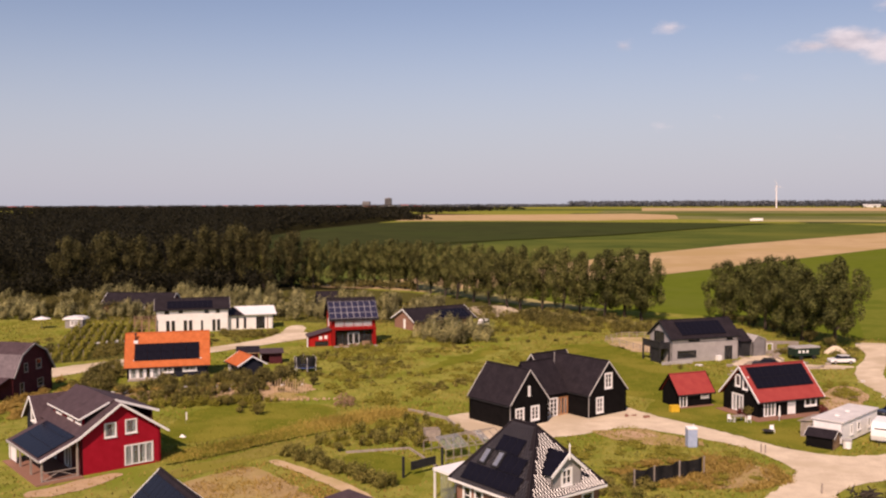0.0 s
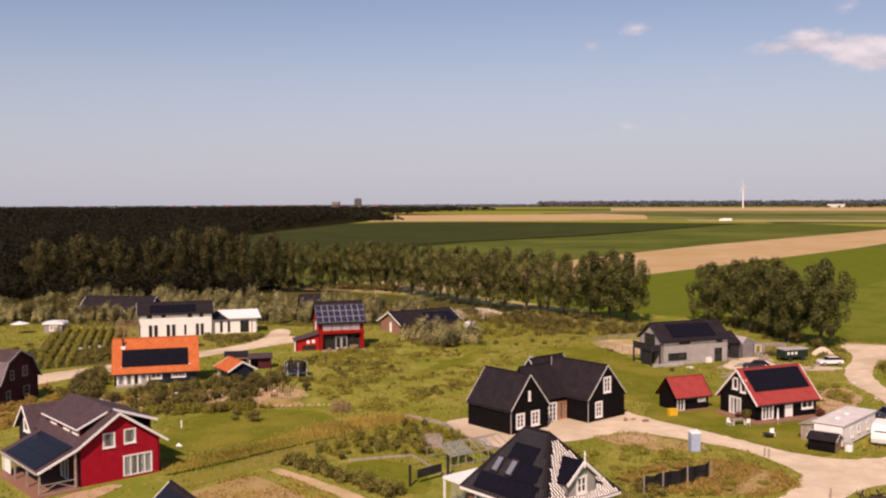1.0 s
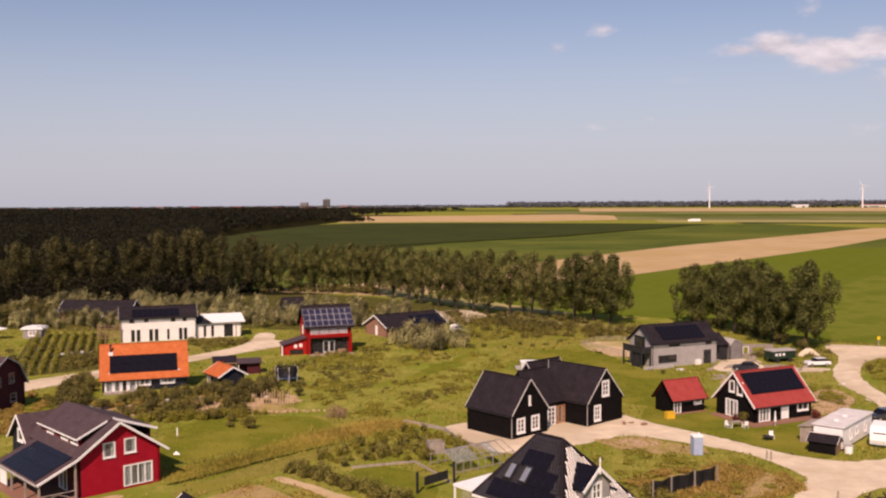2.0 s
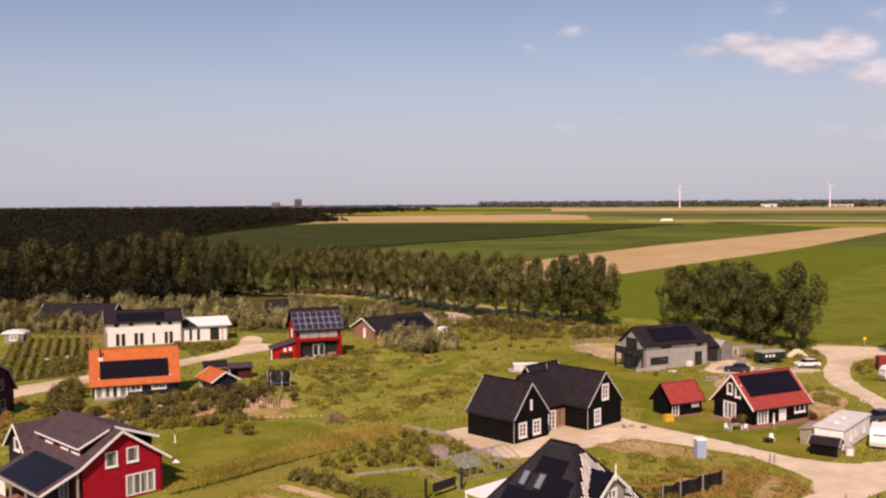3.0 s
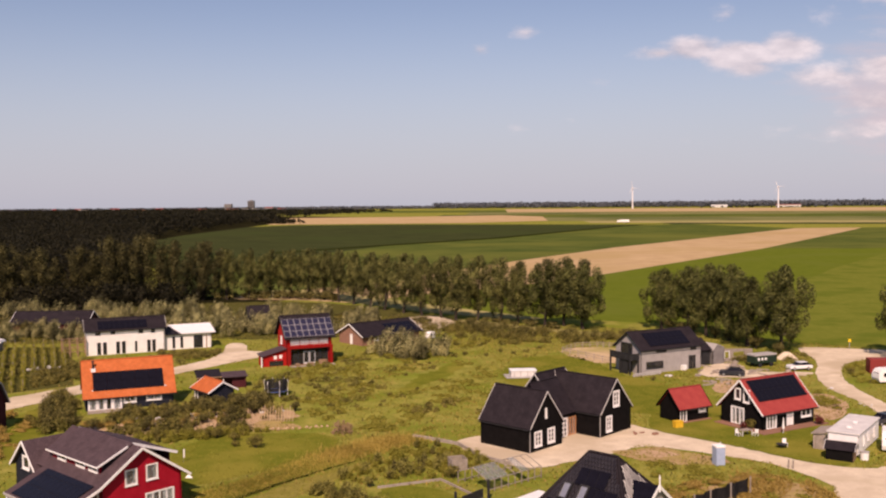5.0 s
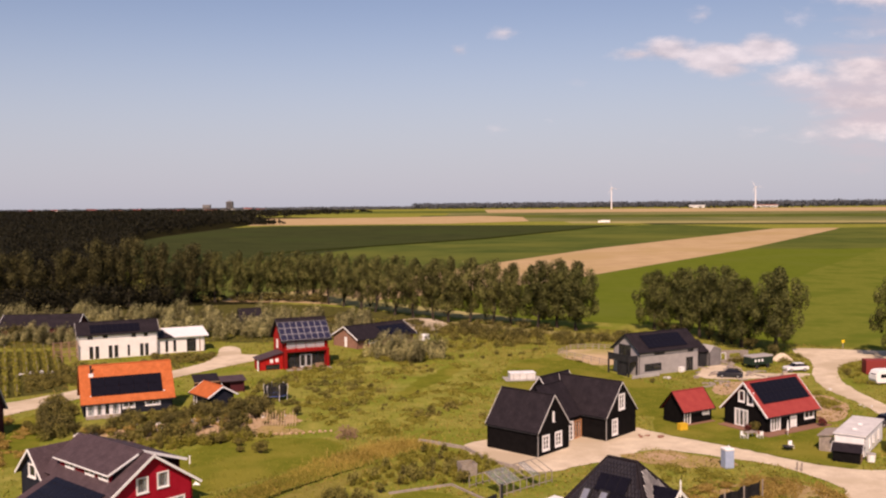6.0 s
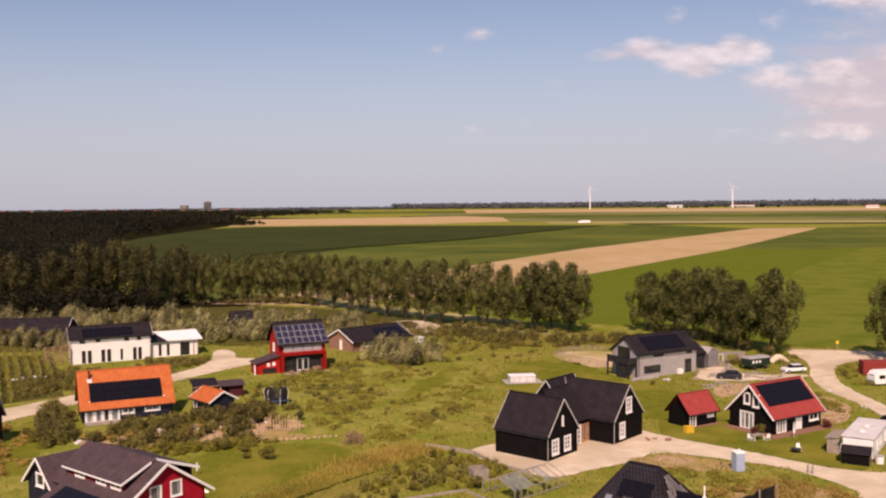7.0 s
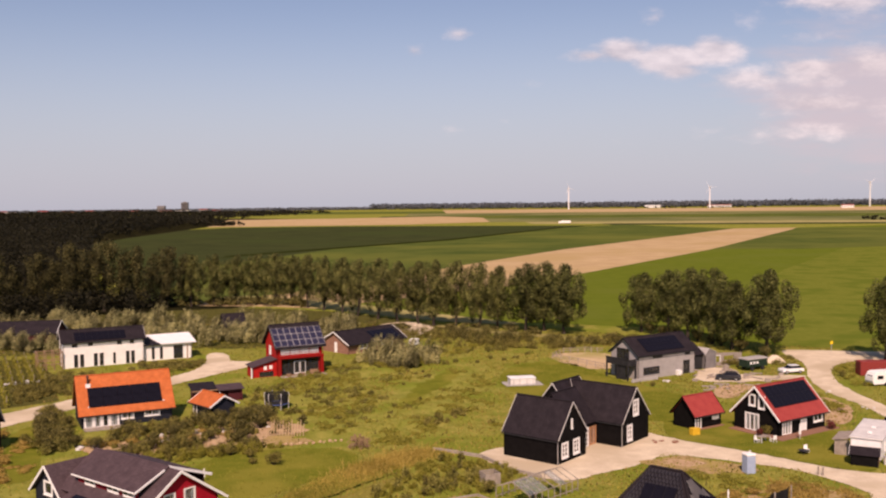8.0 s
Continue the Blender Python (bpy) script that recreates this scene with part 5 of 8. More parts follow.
def pantile_house():
    h = house("pantile_house", -23.0, 86.9, -40, "brick house with glossy dark pantile hipped roof and grey dormer")
    o, L, W, e, z = 0.5, 10.4, 9.6, 2.95, 8.15
    holes = {0: [(1.0, 2.0, 0.9, 2.4), (2.6, 3.6, 0.9, 2.4), (6.5, 8.0, 0.9, 2.4)], 1: [(2.0, 3.4, 0.9, 2.4), (6.5, 7.8, 0.9, 2.4)]}
    c = [(o, o), (L - o, o), (L - o, W - o), (o, W - o)]
    for i in range(4):
        p0, p1 = c[i], c[(i + 1) % 4]
        part("wall", wall_mesh(p0, p1, [(0, e - 0.1), (math.dist(p0, p1), e - 0.1)], holes.get(i, [])), "brick", h)
        for q in holes.get(i, []):
            window(h, wall_frame(p0, p1), q, cols=1, rows=2)
    ra, rb = (3.5, W / 2, z), (6.4, W / 2, z)
    corners = [(0, 0, e), (L, 0, e), (L, W, e), (0, W, e)]
    front = [corners[0], corners[1], rb, ra]
    part("roof", slab(*front, 0.15), "roof_dark", h)
    part("roof", slab(corners[2], corners[3], ra, rb, 0.15), "roof_dark", h)
    for a, b, t in ((corners[1], corners[2], rb), (corners[3], corners[0], ra)):
        q = [Vector(a), Vector(b), Vector(t) + (Vector(b) - Vector(a)).normalized() * 0.02, Vector(t)]
        part("roof", slab(*q, 0.15), "roof_dark", h)
    pantiles(h, front)
    pantiles(h, [corners[1], corners[2], rb, rb])
    for a, b in ((corners[0], ra), (corners[1], rb), (corners[2], rb), (corners[3], ra), (ra, rb)):
        part("ridge_cap", add_tube(bmesh.new(), a, b, 0.13, 0.13, 6), "roof_dark", h)
    for a, b in zip(corners, corners[1:] + corners[:1]):
        part("gutter", add_bar(bmesh.new(), Vector(a) - Vector((0, 0, 0.15)), Vector(b) - Vector((0, 0, 0.15)), 0.16, 0.2), "white_paint", h, "white gutter board")
    panels(h, front, 1.6, 0.3, 7, 1, 1.0, 1.66, gap=0.01, lift=0.2)
    panels(h, front, 5.0, 2.0, 3, 1, 1.0, 1.66, gap=0.01, lift=0.2)
    panels(h, front, 3.6, 3.7, 3, 1, 1.0, 1.66, gap=0.01, lift=0.2)
    a, b2, c2, d2 = (Vector(p) for p in front)
    u = (b2 - a).normalized()
    n = (b2 - a).cross(d2 - a).normalized()
    v = n.cross(u)
    for uu, vv in ((2.55, 2.1), (4.3, 2.1)):
        turn = Matrix.Translation(a + u * uu + v * vv + n * 0.2) @ Matrix((u, v, n)).transposed().to_4x4()
        sk = new("skylight")
        sk.parent = h
        sk.matrix_basis = turn
        bm = bmesh.new()
        for x0, x1, y0, y1 in ((0, 0.95, 0, 0.14), (0, 0.95, 1.5, 1.64), (0, 0.14, 0.14, 1.5), (0.81, 0.95, 0.14, 1.5)):
            add_box(bm, x0, x1, y0, y1, -0.05, 0.16)
        part("frame", bm, "dark_metal", sk)
        part("pane", box(0.13, 0.82, 0.13, 1.51, 0.06, 0.08), "alu", sk, "bright reflecting skylight pane")
    dm = new("dormer")
    dm.parent = h
    x0, y0, y1 = L - 0.35, 3.1, 6.7
    ym = (y0 + y1) / 2
    part("wall", wall_mesh((x0, y0), (x0, y1), [(0, 4.95), (ym - y0, 6.3), (y1 - y0, 4.95)], [(1.25, 2.35, 3.7, 5.0)], z0=2.9), "grey_board", dm)
    window(dm, wall_frame((x0, y0), (x0, y1)), (1.25, 2.35, 3.7, 5.0), cols=2, rows=2, surround=0.13)
    part("wall", wall_mesh((x0 - 3.2, y0), (x0, y0), [(0, 4.95), (3.2, 4.95)], z0=3.2), "grey_board", dm)
    part("wall", wall_mesh((x0, y1), (x0 - 3.2, y1), [(0, 4.95), (3.2, 4.95)], z0=3.2), "grey_board", dm)
    part("roof", slab((x0 - 3.0, y0 - 0.3, 4.8), (x0 + 0.3, y0 - 0.3, 4.8), (x0 + 0.3, ym, 6.45), (x0 - 3.0, ym, 6.45), 0.12), "panel", dm, "dark solar roof")
    part("roof", slab((x0 + 0.3, y1 + 0.3, 4.8), (x0 - 3.0, y1 + 0.3, 4.8), (x0 - 3.0, ym, 6.45), (x0 + 0.3, ym, 6.45), 0.12), "panel", dm, "dark solar roof")
    verge(dm, (x0 + 0.34, y0 - 0.35, 4.78), (x0 + 0.34, ym, 6.47), depth=0.26)
    verge(dm, (x0 + 0.34, y1 + 0.35, 4.78), (x0 + 0.34, ym, 6.47), depth=0.26)
    part("finial", add_tube(add_tube(bmesh.new(), (x0 + 0.36, ym, 5.9), (x0 + 0.36, ym, 7.0), 0.08, 0.06, 6), (x0 + 0.36, ym, 7.0), (x0 + 0.36, ym, 7.35), 0.1, 0.02, 6), "white_paint", dm, "white finial")
    cp = new("carport")
    cp.parent = h
    part("roof", box(-3.4, 0.3, 0.8, 6.4, 2.65, 2.9), "roof_white", cp, "flat white canopy")
    for x, y in ((-3.3, 0.95), (-3.3, 6.2), (-3.3, 3.5)):
        part("post", box(x - 0.08, x + 0.08, y - 0.08, y + 0.08, 0, 2.65), "white_paint", cp)
    part("screen", box(-2.4, -0.3, 0.9, 0.95, 0.1, 2.5), "glass_clear", cp)


def maroon_house():
    h = house("maroon_house", -92.7, 121.4, 88, "dark maroon timber house with a gambrel roof")
    # x runs along the gable, y back along the ridge, which points away to the left
    W, D, e, k, r = 8.6, 11.0, 3.6, 6.2, 7.55
    prof = [(0, e), (1.6, k), (W / 2, r), (W - 1.6, k), (W, e)]
    holes = [(1.4, 2.3, 0.2, 2.2), (2.4, 3.2, 3.6, 4.9), (5.0, 6.2, 3.7, 5.1), (5.2, 6.6, 1.0, 2.2)]
    part("wall", wall_mesh((0, 0), (W, 0), prof, holes), "maroon_board", h)
    for q in holes:
        window(h, wall_frame((0, 0), (W, 0)), q, cols=1, rows=2, surround=0.03, frame_mat="wood_grey")
    part("wall", wall_mesh((W, 0), (W, D), [(0, e), (D, e)]), "maroon_board", h)
    part("wall", wall_mesh((W, D), (0, D), prof), "maroon_board", h)
    part("wall", wall_mesh((0, D), (0, 0), [(0, e), (D, e)]), "maroon_board", h)
    t, s = 0.08, 0.4
    q = [(x, z + t) for x, z in prof]
    q[0], q[4] = (-0.3, e - 0.35), (W + 0.3, e - 0.35)
    for (xa, za), (xb, zb) in zip(q, q[1:]):
        if xb <= W / 2:
            part("roof", slab((xa, D + s, za), (xa, -s, za), (xb, -s, zb), (xb, D + s, zb), 0.15), "roof_lilac" if za < k - 0.5 else "roof_brown", h)
        else:
            part("roof", slab((xb, -s, zb), (xb, D + s, zb), (xa, D + s, za), (xa, -s, za), 0.15), "roof_brown", h)
        verge(h, (xa, -s - 0.04, za), (xb, -s - 0.04, zb), "roof_grey")
    part("porch_roof", slab((-3.4, D - 1, 2.4), (-3.4, 0.3, 2.4), (-0.25, 0.3, 3.3), (-0.25, D - 1, 3.3), 0.14), "roof_brown", h)
    for y in (0.5, 2.6, 4.8, 7.0):
        part("post", box(-3.3, -3.14, y, y + 0.16, 0, 2.35), "white_paint", h)
    part("rail", box(-3.3, -3.2, 0.5, 7.1, 0.75, 0.85), "white_paint", h)
    part("skylight", box(0.55, 0.62, 3.0, 3.9, 4.1, 4.9), "alu", h)


def corner_house():
    h = house("solar_roof_house", -46.64, 69.98, -45.4, "house with a dark solar roof and white verge")
    f, b = gable_body(h, 10.0, 8.0, 2.9, 6.45, "brick", "roof_dark", {"front": [(2, 4, 0.9, 2.2, W22)], "left": [(3, 5, 0.9, 2.2, W22)]}, over=0.4, side=0.3)
    panels(h, f, 0.35, 0.4, 9, 3, 1.05, 1.66, gap=0.015)


def far_houses():
    h = house("low_farmhouse", -139.5, 221.0, 6, "low dark-roofed house half hidden by willows")
    gable_body(h, 17.5, 8.0, 2.5, 4.7, "maroon_board", "roof_dark", {"front": [(3, 5, 0.9, 2.0, W22), (9, 11, 0.9, 2.0, W22)]}, over=0.5, side=0.4)
    h = house("dark_barn", -85.2, 230.0, 25, "small dark-roofed building behind the willows")
    gable_body(h, 5.0, 5.0, 2.7, 5.1, "navy_board", "roof_dark", {}, over=0.4, side=0.3, verges=None)
    s = house("white_summerhouse", -131.5, 192.0, 10, "small garden house with a white curved roof", "shed")
    part("wall", add_box(bmesh.new(), 0.3, 4.2, 0.3, 3.0, 0, 1.9), "grey_board", s)
    bm = bmesh.new()
    for i in range(6):
        a0, a1 = math.pi * i / 6, math.pi * (i + 1) / 6
        add_box(bm, 2.25 - 2.4 * math.cos(a0), 2.25 - 2.4 * math.cos(a1), 0, 3.3, 1.9, 2.0 + 0.55 * math.sin((a0 + a1) / 2))
    part("roof", bm, "roof_white", s, "white curved roof")
    window(s, wall_frame((0.3, 0.3), (4.2, 0.3)), (1.2, 2.8, 0.6, 1.6))
    t = house("garden_parasol", -136.2, 191.0, 0, "pale garden parasol over a table", "parasol")
    bm = bmesh.new()
    top = bm.verts.new((0, 0, 2.7))
    ring = [bm.verts.new((2.0 * math.cos(i * math.tau / 8), 2.0 * math.sin(i * math.tau / 8), 2.15)) for i in range(8)]
    for i in range(8):
        bm.faces.new((top, ring[i], ring[(i + 1) % 8]))
    part("canopy", bm, "white_paint", t, "pale cloth canopy")
    part("pole", add_tube(bmesh.new(), (0, 0, 0), (0, 0, 2.68), 0.04, 0.04, 6), "wood_grey", t)


barn_house()
red_roof_house()
red_roof_shed()
grey_house()
orange_house()
orange_shed()
solar_house()
white_house()
brick_house()
left_red_house()
pantile_house()
maroon_house()
corner_house()
far_houses()

# ---- trees ----
POPLAR = [make_tree("poplar", 10 + i, 16.0, 10.2, leaves=15000, trunk=2.9, leaf=0.36, label="tall leafy poplar in a windswept row", group="poplar row") for i in range(6)]
ROW = [(-176, 262, 18), (-167, 268, 19), (-158, 272, 18), (-149, 279, 18), (-141, 282, 18), (-133, 287, 17), (-125, 291, 16.4), (-117, 295, 16), (-110, 297, 15.8), (-103.5, 299, 15.6), (-97, 300, 15.4), (-91, 300, 15.4), (-85, 299, 15.8), (-79, 296, 15.3), (-73.5, 290, 15.6), (-68, 283, 15.4), (-62, 276, 15.8), (-57, 268, 15.7), (-51, 261, 15.9), (-45.5, 255, 16), (-40, 250, 15.7), (-36, 245, 16.2),
       (-30.5, 245, 16.4), (-25, 240, 16.3), (-20.5, 238, 15.2), (-14.2, 232, 16.2), (-9.5, 234, 16.6), (-5.6, 228, 16.4), (13.0, 230, 15.2), (18.0, 225, 15.2), (20.6, 217, 16.0), (24.0, 210, 16.6), (25.7, 202, 17.0), (30.3, 195, 17.4), (50.5, 187, 16), (58, 184, 15.5)]
# The row's left trees: cloud shade comes from their leaf colour.
DARK = [make_tree("forest_tree", 30 + i, 16.0, 11.0, leaves=11000, trunk=2.6, leaf=0.42, material="leaf_edge_shaded", label="broadleaf tree at the forest edge, coloured as in cloud shade", group="forest edge", full=0.5) for i in range(4)]
WIDE = [make_tree("poplar", 50 + i, 16.0, 10.2, leaves=15000, trunk=2.7, leaf=0.38, material="leaf_poplar_shaded", label="full leafy poplar with a low dense crown", group="poplar clumps", full=0.55) for i in range(4)]
rnd = random.Random(4)
placed = {}
for i, (x, y, hh) in enumerate(ROW):
    k = hh / 16.0
    low = 1.03 if x < 5 else 0.96
    m = pose(x, y, 0, 0, 0, rnd.uniform(-50, 50)) @ Matrix.Diagonal((k * rnd.uniform(0.9, 1.1), k * rnd.uniform(0.9, 1.1), k * low, 1))
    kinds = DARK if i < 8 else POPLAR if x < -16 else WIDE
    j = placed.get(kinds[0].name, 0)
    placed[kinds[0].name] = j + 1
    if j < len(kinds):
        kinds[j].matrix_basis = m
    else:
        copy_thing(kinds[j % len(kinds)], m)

thicket("forest", [(-140, 300), (-150, 284), (-178, 264), (-330, 180), (-420, 330), (-420, 640), (-300, 740), (-214, 500)], 1500, 8.5, 18.5, 220, 0.95, "leaf_forest_shaded", "dense broadleaf forest with cloud shade in its leaf colour", 21, "forest")
thicket("forest", [(-300, 700), (-420, 640), (-420, 330), (-900, 300), (-1300, 1300), (-560, 1500), (-370, 1300), (-330, 900)], 2600, 15, 16, 80, 2.6, "leaf_forest_shaded", "distant forest with cloud shade in its leaf colour", 22, "forest")
thicket("undergrowth", [(-36, 238), (-22, 230), (-8, 222), (-2, 224), (-20, 238), (-34, 247)], 16, 3.0, 1.5, 240, 0.4, "leaf_shrub", "dark bushes below the poplars", 125, "undergrowth")
# Undergrowth added to fill the tree gaps with shade-dark leaves.
thicket("undergrowth", [(-190, 256), (-150, 277), (-118, 293), (-112, 304), (-140, 302), (-190, 276)], 80, 6.0, 5.0, 260, 0.8, "leaf_forest_shaded", "dark undergrowth at the forest edge", 25, "undergrowth")
thicket("undergrowth", [(-205, 236), (-152, 256), (-118, 268), (-110, 284), (-150, 275), (-205, 254)], 70, 7.0, 8.5, 200, 0.8, "leaf_forest_shaded", "dark undergrowth along the forest edge", 126, "undergrowth")
# Added to make the foot of the row darker.
thicket("undergrowth", [(-114, 296), (-96, 298), (-78, 293), (-74, 288), (-72, 292), (-78, 299), (-96, 304), (-114, 302)], 46, 4.0, 2.6, 260, 0.5, "leaf_shrub", "dark bushes below the tree row", 127, "undergrowth")
thicket("woodland", [(-330, 1370), (-700, 1300), (-1300, 1900), (-500, 1900)], 900, 22, 15, 60, 3.6, "leaf_forest_shaded", "distant dark woodland", 23, "forest")
thicket("woodland", [(-430, 1900), (-1300, 1900), (-2600, 3200), (-1300, 3700), (-330, 2900), (-420, 2300)], 1500, 30, 12, 40, 5.0, "leaf_forest_shaded", "distant low woods before the town", 27, "forest")
# Horizon woods wear the leaf colour with haze mixed in.
thicket("horizon_trees", [(-3000, 3300), (-1200, 3900), (-300, 4200), (-300, 4500), (-1300, 4300), (-3000, 3600)], 2200, 40, 12, 26, 8.0, "leaf_hazed", "low woods along the horizon", 24, "forest")
thicket("horizon_trees", [(-300, 4150), (600, 4000), (1600, 3800), (2800, 3350), (3100, 3650), (1700, 4150), (600, 4400), (-300, 4500)], 2800, 44, 24, 28, 9.0, "leaf_hazed", "woods along the horizon beyond the fields", 26, "forest")


# ---- meadow growth ----
def inside(poly, q):
    p = np.array(poly, dtype=float)
    res = np.zeros(len(q), bool)
    for (x0, y0), (x1, y1) in zip(p, np.roll(p, -1, 0)):
        res ^= ((y0 > q[:, 1]) != (y1 > q[:, 1])) & (q[:, 0] < (x1 - x0) * (q[:, 1] - y0) / (y1 - y0 + 1e-9) + x0)
    return res


def footprint(x, y, ang, L, W, x0=0.0, y0=0.0, grow=0.6):
    m = pose(x, y, 0, 0, 0, ang)
    return [tuple((m @ Vector(p))[:2]) for p in ((x0 - grow, y0 - grow, 0), (x0 + L + grow, y0 - grow, 0), (x0 + L + grow, y0 + W + grow, 0), (x0 - grow, y0 + W + grow, 0))]


YARD = [(-31.6, 123.6), (-26.8, 114.8), (-21.2, 110.8), (-17.8, 113.6), (-11.5, 117.6), (-7.6, 122.6), (-0.3, 118.3), (5.6, 114.8), (8.6, 109.3), (10.2, 105), (7.0, 98), (3, 92), (12, 86), (11.6, 96.9), (14.5, 101.4), (19, 104.5), (40, 112), (42, 122), (26, 116.5), (19.8, 113.8), (14.9, 112), (9.6, 115.2), (4.5, 120.8), (-1.8, 126.8), (-7.2, 132.2), (-12, 138), (-26, 127)]
ROAD = [(25, 128), (28.2, 141), (28.2, 149.2), (26.8, 158.5), (28.9, 170.5), (32.2, 178.8), (34.6, 188.6), (34.0, 196), (35.8, 201.6), (42, 200), (56, 196.5), (120, 182), (118, 170), (50.3, 186.6), (41.6, 185.9), (36.2, 178.3), (32.8, 169), (31.2, 157.7), (31.7, 147.7), (31, 128), (28, 112)]
TRACK = [(-125, 106), (-104.4, 144.5), (-96, 156.5), (-87.2, 171.5), (-83.6, 178.5), (-80.8, 186), (-81.0, 195), (-83.6, 204), (-81.4, 207), (-78.2, 202.6), (-76.4, 194.4), (-73.1, 195.4), (-69.4, 192), (-71.3, 188.6), (-77.4, 178.4), (-83, 167.5), (-92.6, 150), (-98, 138.5), (-113, 104)]
LAWNS = [[(-94.5, 139), (-92, 142), (-89.5, 134), (-85.5, 126), (-81, 114), (-86, 113), (-92, 131)], [(-43, 160.5), (-41.5, 153), (-36.4, 159.4), (-32.4, 167), (-31.5, 174), (-33.9, 180), (-39.4, 170)], [(-66, 124), (-50, 128.4), (-43.6, 121.5), (-49, 113.5), (-57, 103), (-62, 104)], [(-26, 163), (-14, 150), (-8, 140), (3, 138), (8, 150), (0, 164), (-5, 172.8), (-8, 186), (-14.8, 192), (-23, 184)], [(-38.3, 101.3), (-37, 104.2), (-33.2, 104.5), (-30, 102), (-27.5, 98), (-27.2, 93.2), (-30.5, 92.8), (-33.5, 95.3)], [(-6, 130.5), (-2, 126.8), (4.5, 121), (9.6, 115.4), (14.6, 112.4), (16, 120), (19, 132), (10, 146), (-2, 146)]]
BARE = [[(8.5, 168.4), (11.9, 178.4), (16.4, 182.6), (19.4, 179.6), (18, 175), (20, 172.6), (29.6, 173), (28.4, 169.6), (18, 167.2), (12.7, 167.2)], [(-50, 251), (-41, 254), (-36, 240), (-41, 232), (-46, 235)], [(-12.5, 193.6), (-4.3, 179.6), (0.5, 196), (-3.5, 200), (-9.2, 200)], [(-51, 89), (-46.5, 96.5), (-44.6, 95.6), (-35.4, 87.4), (-38, 83), (-49, 83.5)], [(-45.6, 100.4), (-34, 92.2), (-30, 88.2), (-31, 87.2), (-34.6, 90.6), (-46.2, 99.6)]]
BUILT = [footprint(-27.5, 122.7, -40, 9.8, 19), footprint(9.0, 129.6, 33, 9.8, 7.2, -1.5, -1.7), footprint(-0.9, 134, 33, 5.4, 3.7), footprint(-0.65, 170, 31, 20, 7, -2.6), footprint(-85.3, 139, 26, 12.4, 8), footprint(-72.3, 147.6, -46, 6, 4.4), footprint(-73.5, 157, 20, 5.6, 4), footprint(-64.4, 178.8, 39, 9.3, 7, -4.4),
         footprint(-107, 188.5, 27, 24.6, 6.5), footprint(-53.6, 201.6, 44, 19, 8.6), footprint(-59.4, 93, -39, 17.5, 13.5, -17, -8.6), footprint(-23, 86.9, -40, 14, 9.6, -3.5), footprint(-95.5, 120.6, 60, 12.5, 9, -3.5), footprint(-46.8, 70.6, -40, 10, 8), footprint(-135, 220, 6, 17.5, 8), footprint(16.5, 117, 55, 11, 4)]


def free_points(rng, n, poly, bans, rough=None):
    q = scatter_in(rng, n, poly)
    keep = np.ones(len(q), bool)
    for b in bans:
        keep &= ~inside(b, q)
    q = q[keep]
    if rough:
        scale, low = rough
        v = np.array([noise.noise(Vector(((0.93 * x - 0.38 * y) * scale * 1.7, (0.38 * x + 0.93 * y) * scale * 0.55, 3.7))) for x, y in q])
        q = q[rng.uniform(-0.5, 0.5, len(q)) + low < v * 1.6]
    return q


HARD = [YARD, ROAD, TRACK, *BARE, *BUILT]
VILLAGE = [(-150, 80), (-60, 66), (30, 84), (34, 120), (62, 190), (20, 222), (-40, 250), (-110, 262), (-180, 240), (-170, 150)]


def grow(name, n, poly, bans, rough, hmin, hmax, size, material, label, seed, lean=0.9):
    rng = np.random.default_rng(seed)
    q = free_points(rng, n, poly, bans, rough)
    base = np.column_stack([q, rise(q)])
    h = rng.uniform(hmin, hmax, len(q))
    ob = new(name, blades(name, base, h, rng.uniform(0.5, 1.2, len(q)) * size, material, seed, lean))
    return tagged(ob, label, "grass", kind="stuff")


grow("tall_grass", 190000, VILLAGE, HARD + LAWNS, (0.09, -0.1), 0.08, 0.24, 0.22, "leaf_grass", "rough tall green grass", 31)
grow("dry_grass", 90000, VILLAGE, HARD + LAWNS, (0.06, 0.15), 0.08, 0.26, 0.2, "leaf_dry", "dry straw-coloured grass", 32)
grow("meadow_herbs", 22000, VILLAGE, HARD + LAWNS, (0.13, 0.2), 0.12, 0.4, 0.24, "leaf_mid", "dark green meadow herbs", 33, 0.6)
grow("dry_grass", 9000, [(-8, 104), (1, 111), (8, 107), (9, 101), (4, 97), (-5, 97)], [], (0.3, -0.1), 0.15, 0.45, 0.16, "leaf_dry", "golden dry grass on the vacant plot", 38)
grow("dry_grass", 5000, [(-52, 92), (-45, 99), (-32, 88), (-38, 81), (-49, 84)], [], (0.3, 0.1), 0.1, 0.3, 0.16, "leaf_dry", "thin dry grass on the sandy patch", 39)
grow("lawn_grass", 22000, [(-68, 92), (20, 110), (20, 192), (-30, 192), (-68, 128)], HARD + [[(-43, 128), (-26, 128), (-26, 200), (-68, 200), (-68, 128)]], None, 0.06, 0.2, 0.16, "leaf_bright", "short lawn grass", 34, 0.6)

# ---- thickets ----
thicket("scrub", [(-97, 151), (-92, 152.5), (-87, 140), (-82.5, 130), (-85.5, 126), (-90, 138)], 34, 2.0, 1.4, 462, 0.18, "leaf_mid", "olive shrubs along the mown strip", 161)
thicket("scrub", [(-108, 180), (-99, 182), (-93.5, 164), (-98, 160)], 46, 2.0, 1.1, 420, 0.18, "leaf_mid", "olive scrub between lane and vines", 162)
thicket("scrub", [(-96, 191), (-81, 193), (-80, 186), (-85, 182)], 40, 2.0, 1.2, 420, 0.18, "leaf_mid", "olive scrub below the white house", 163)
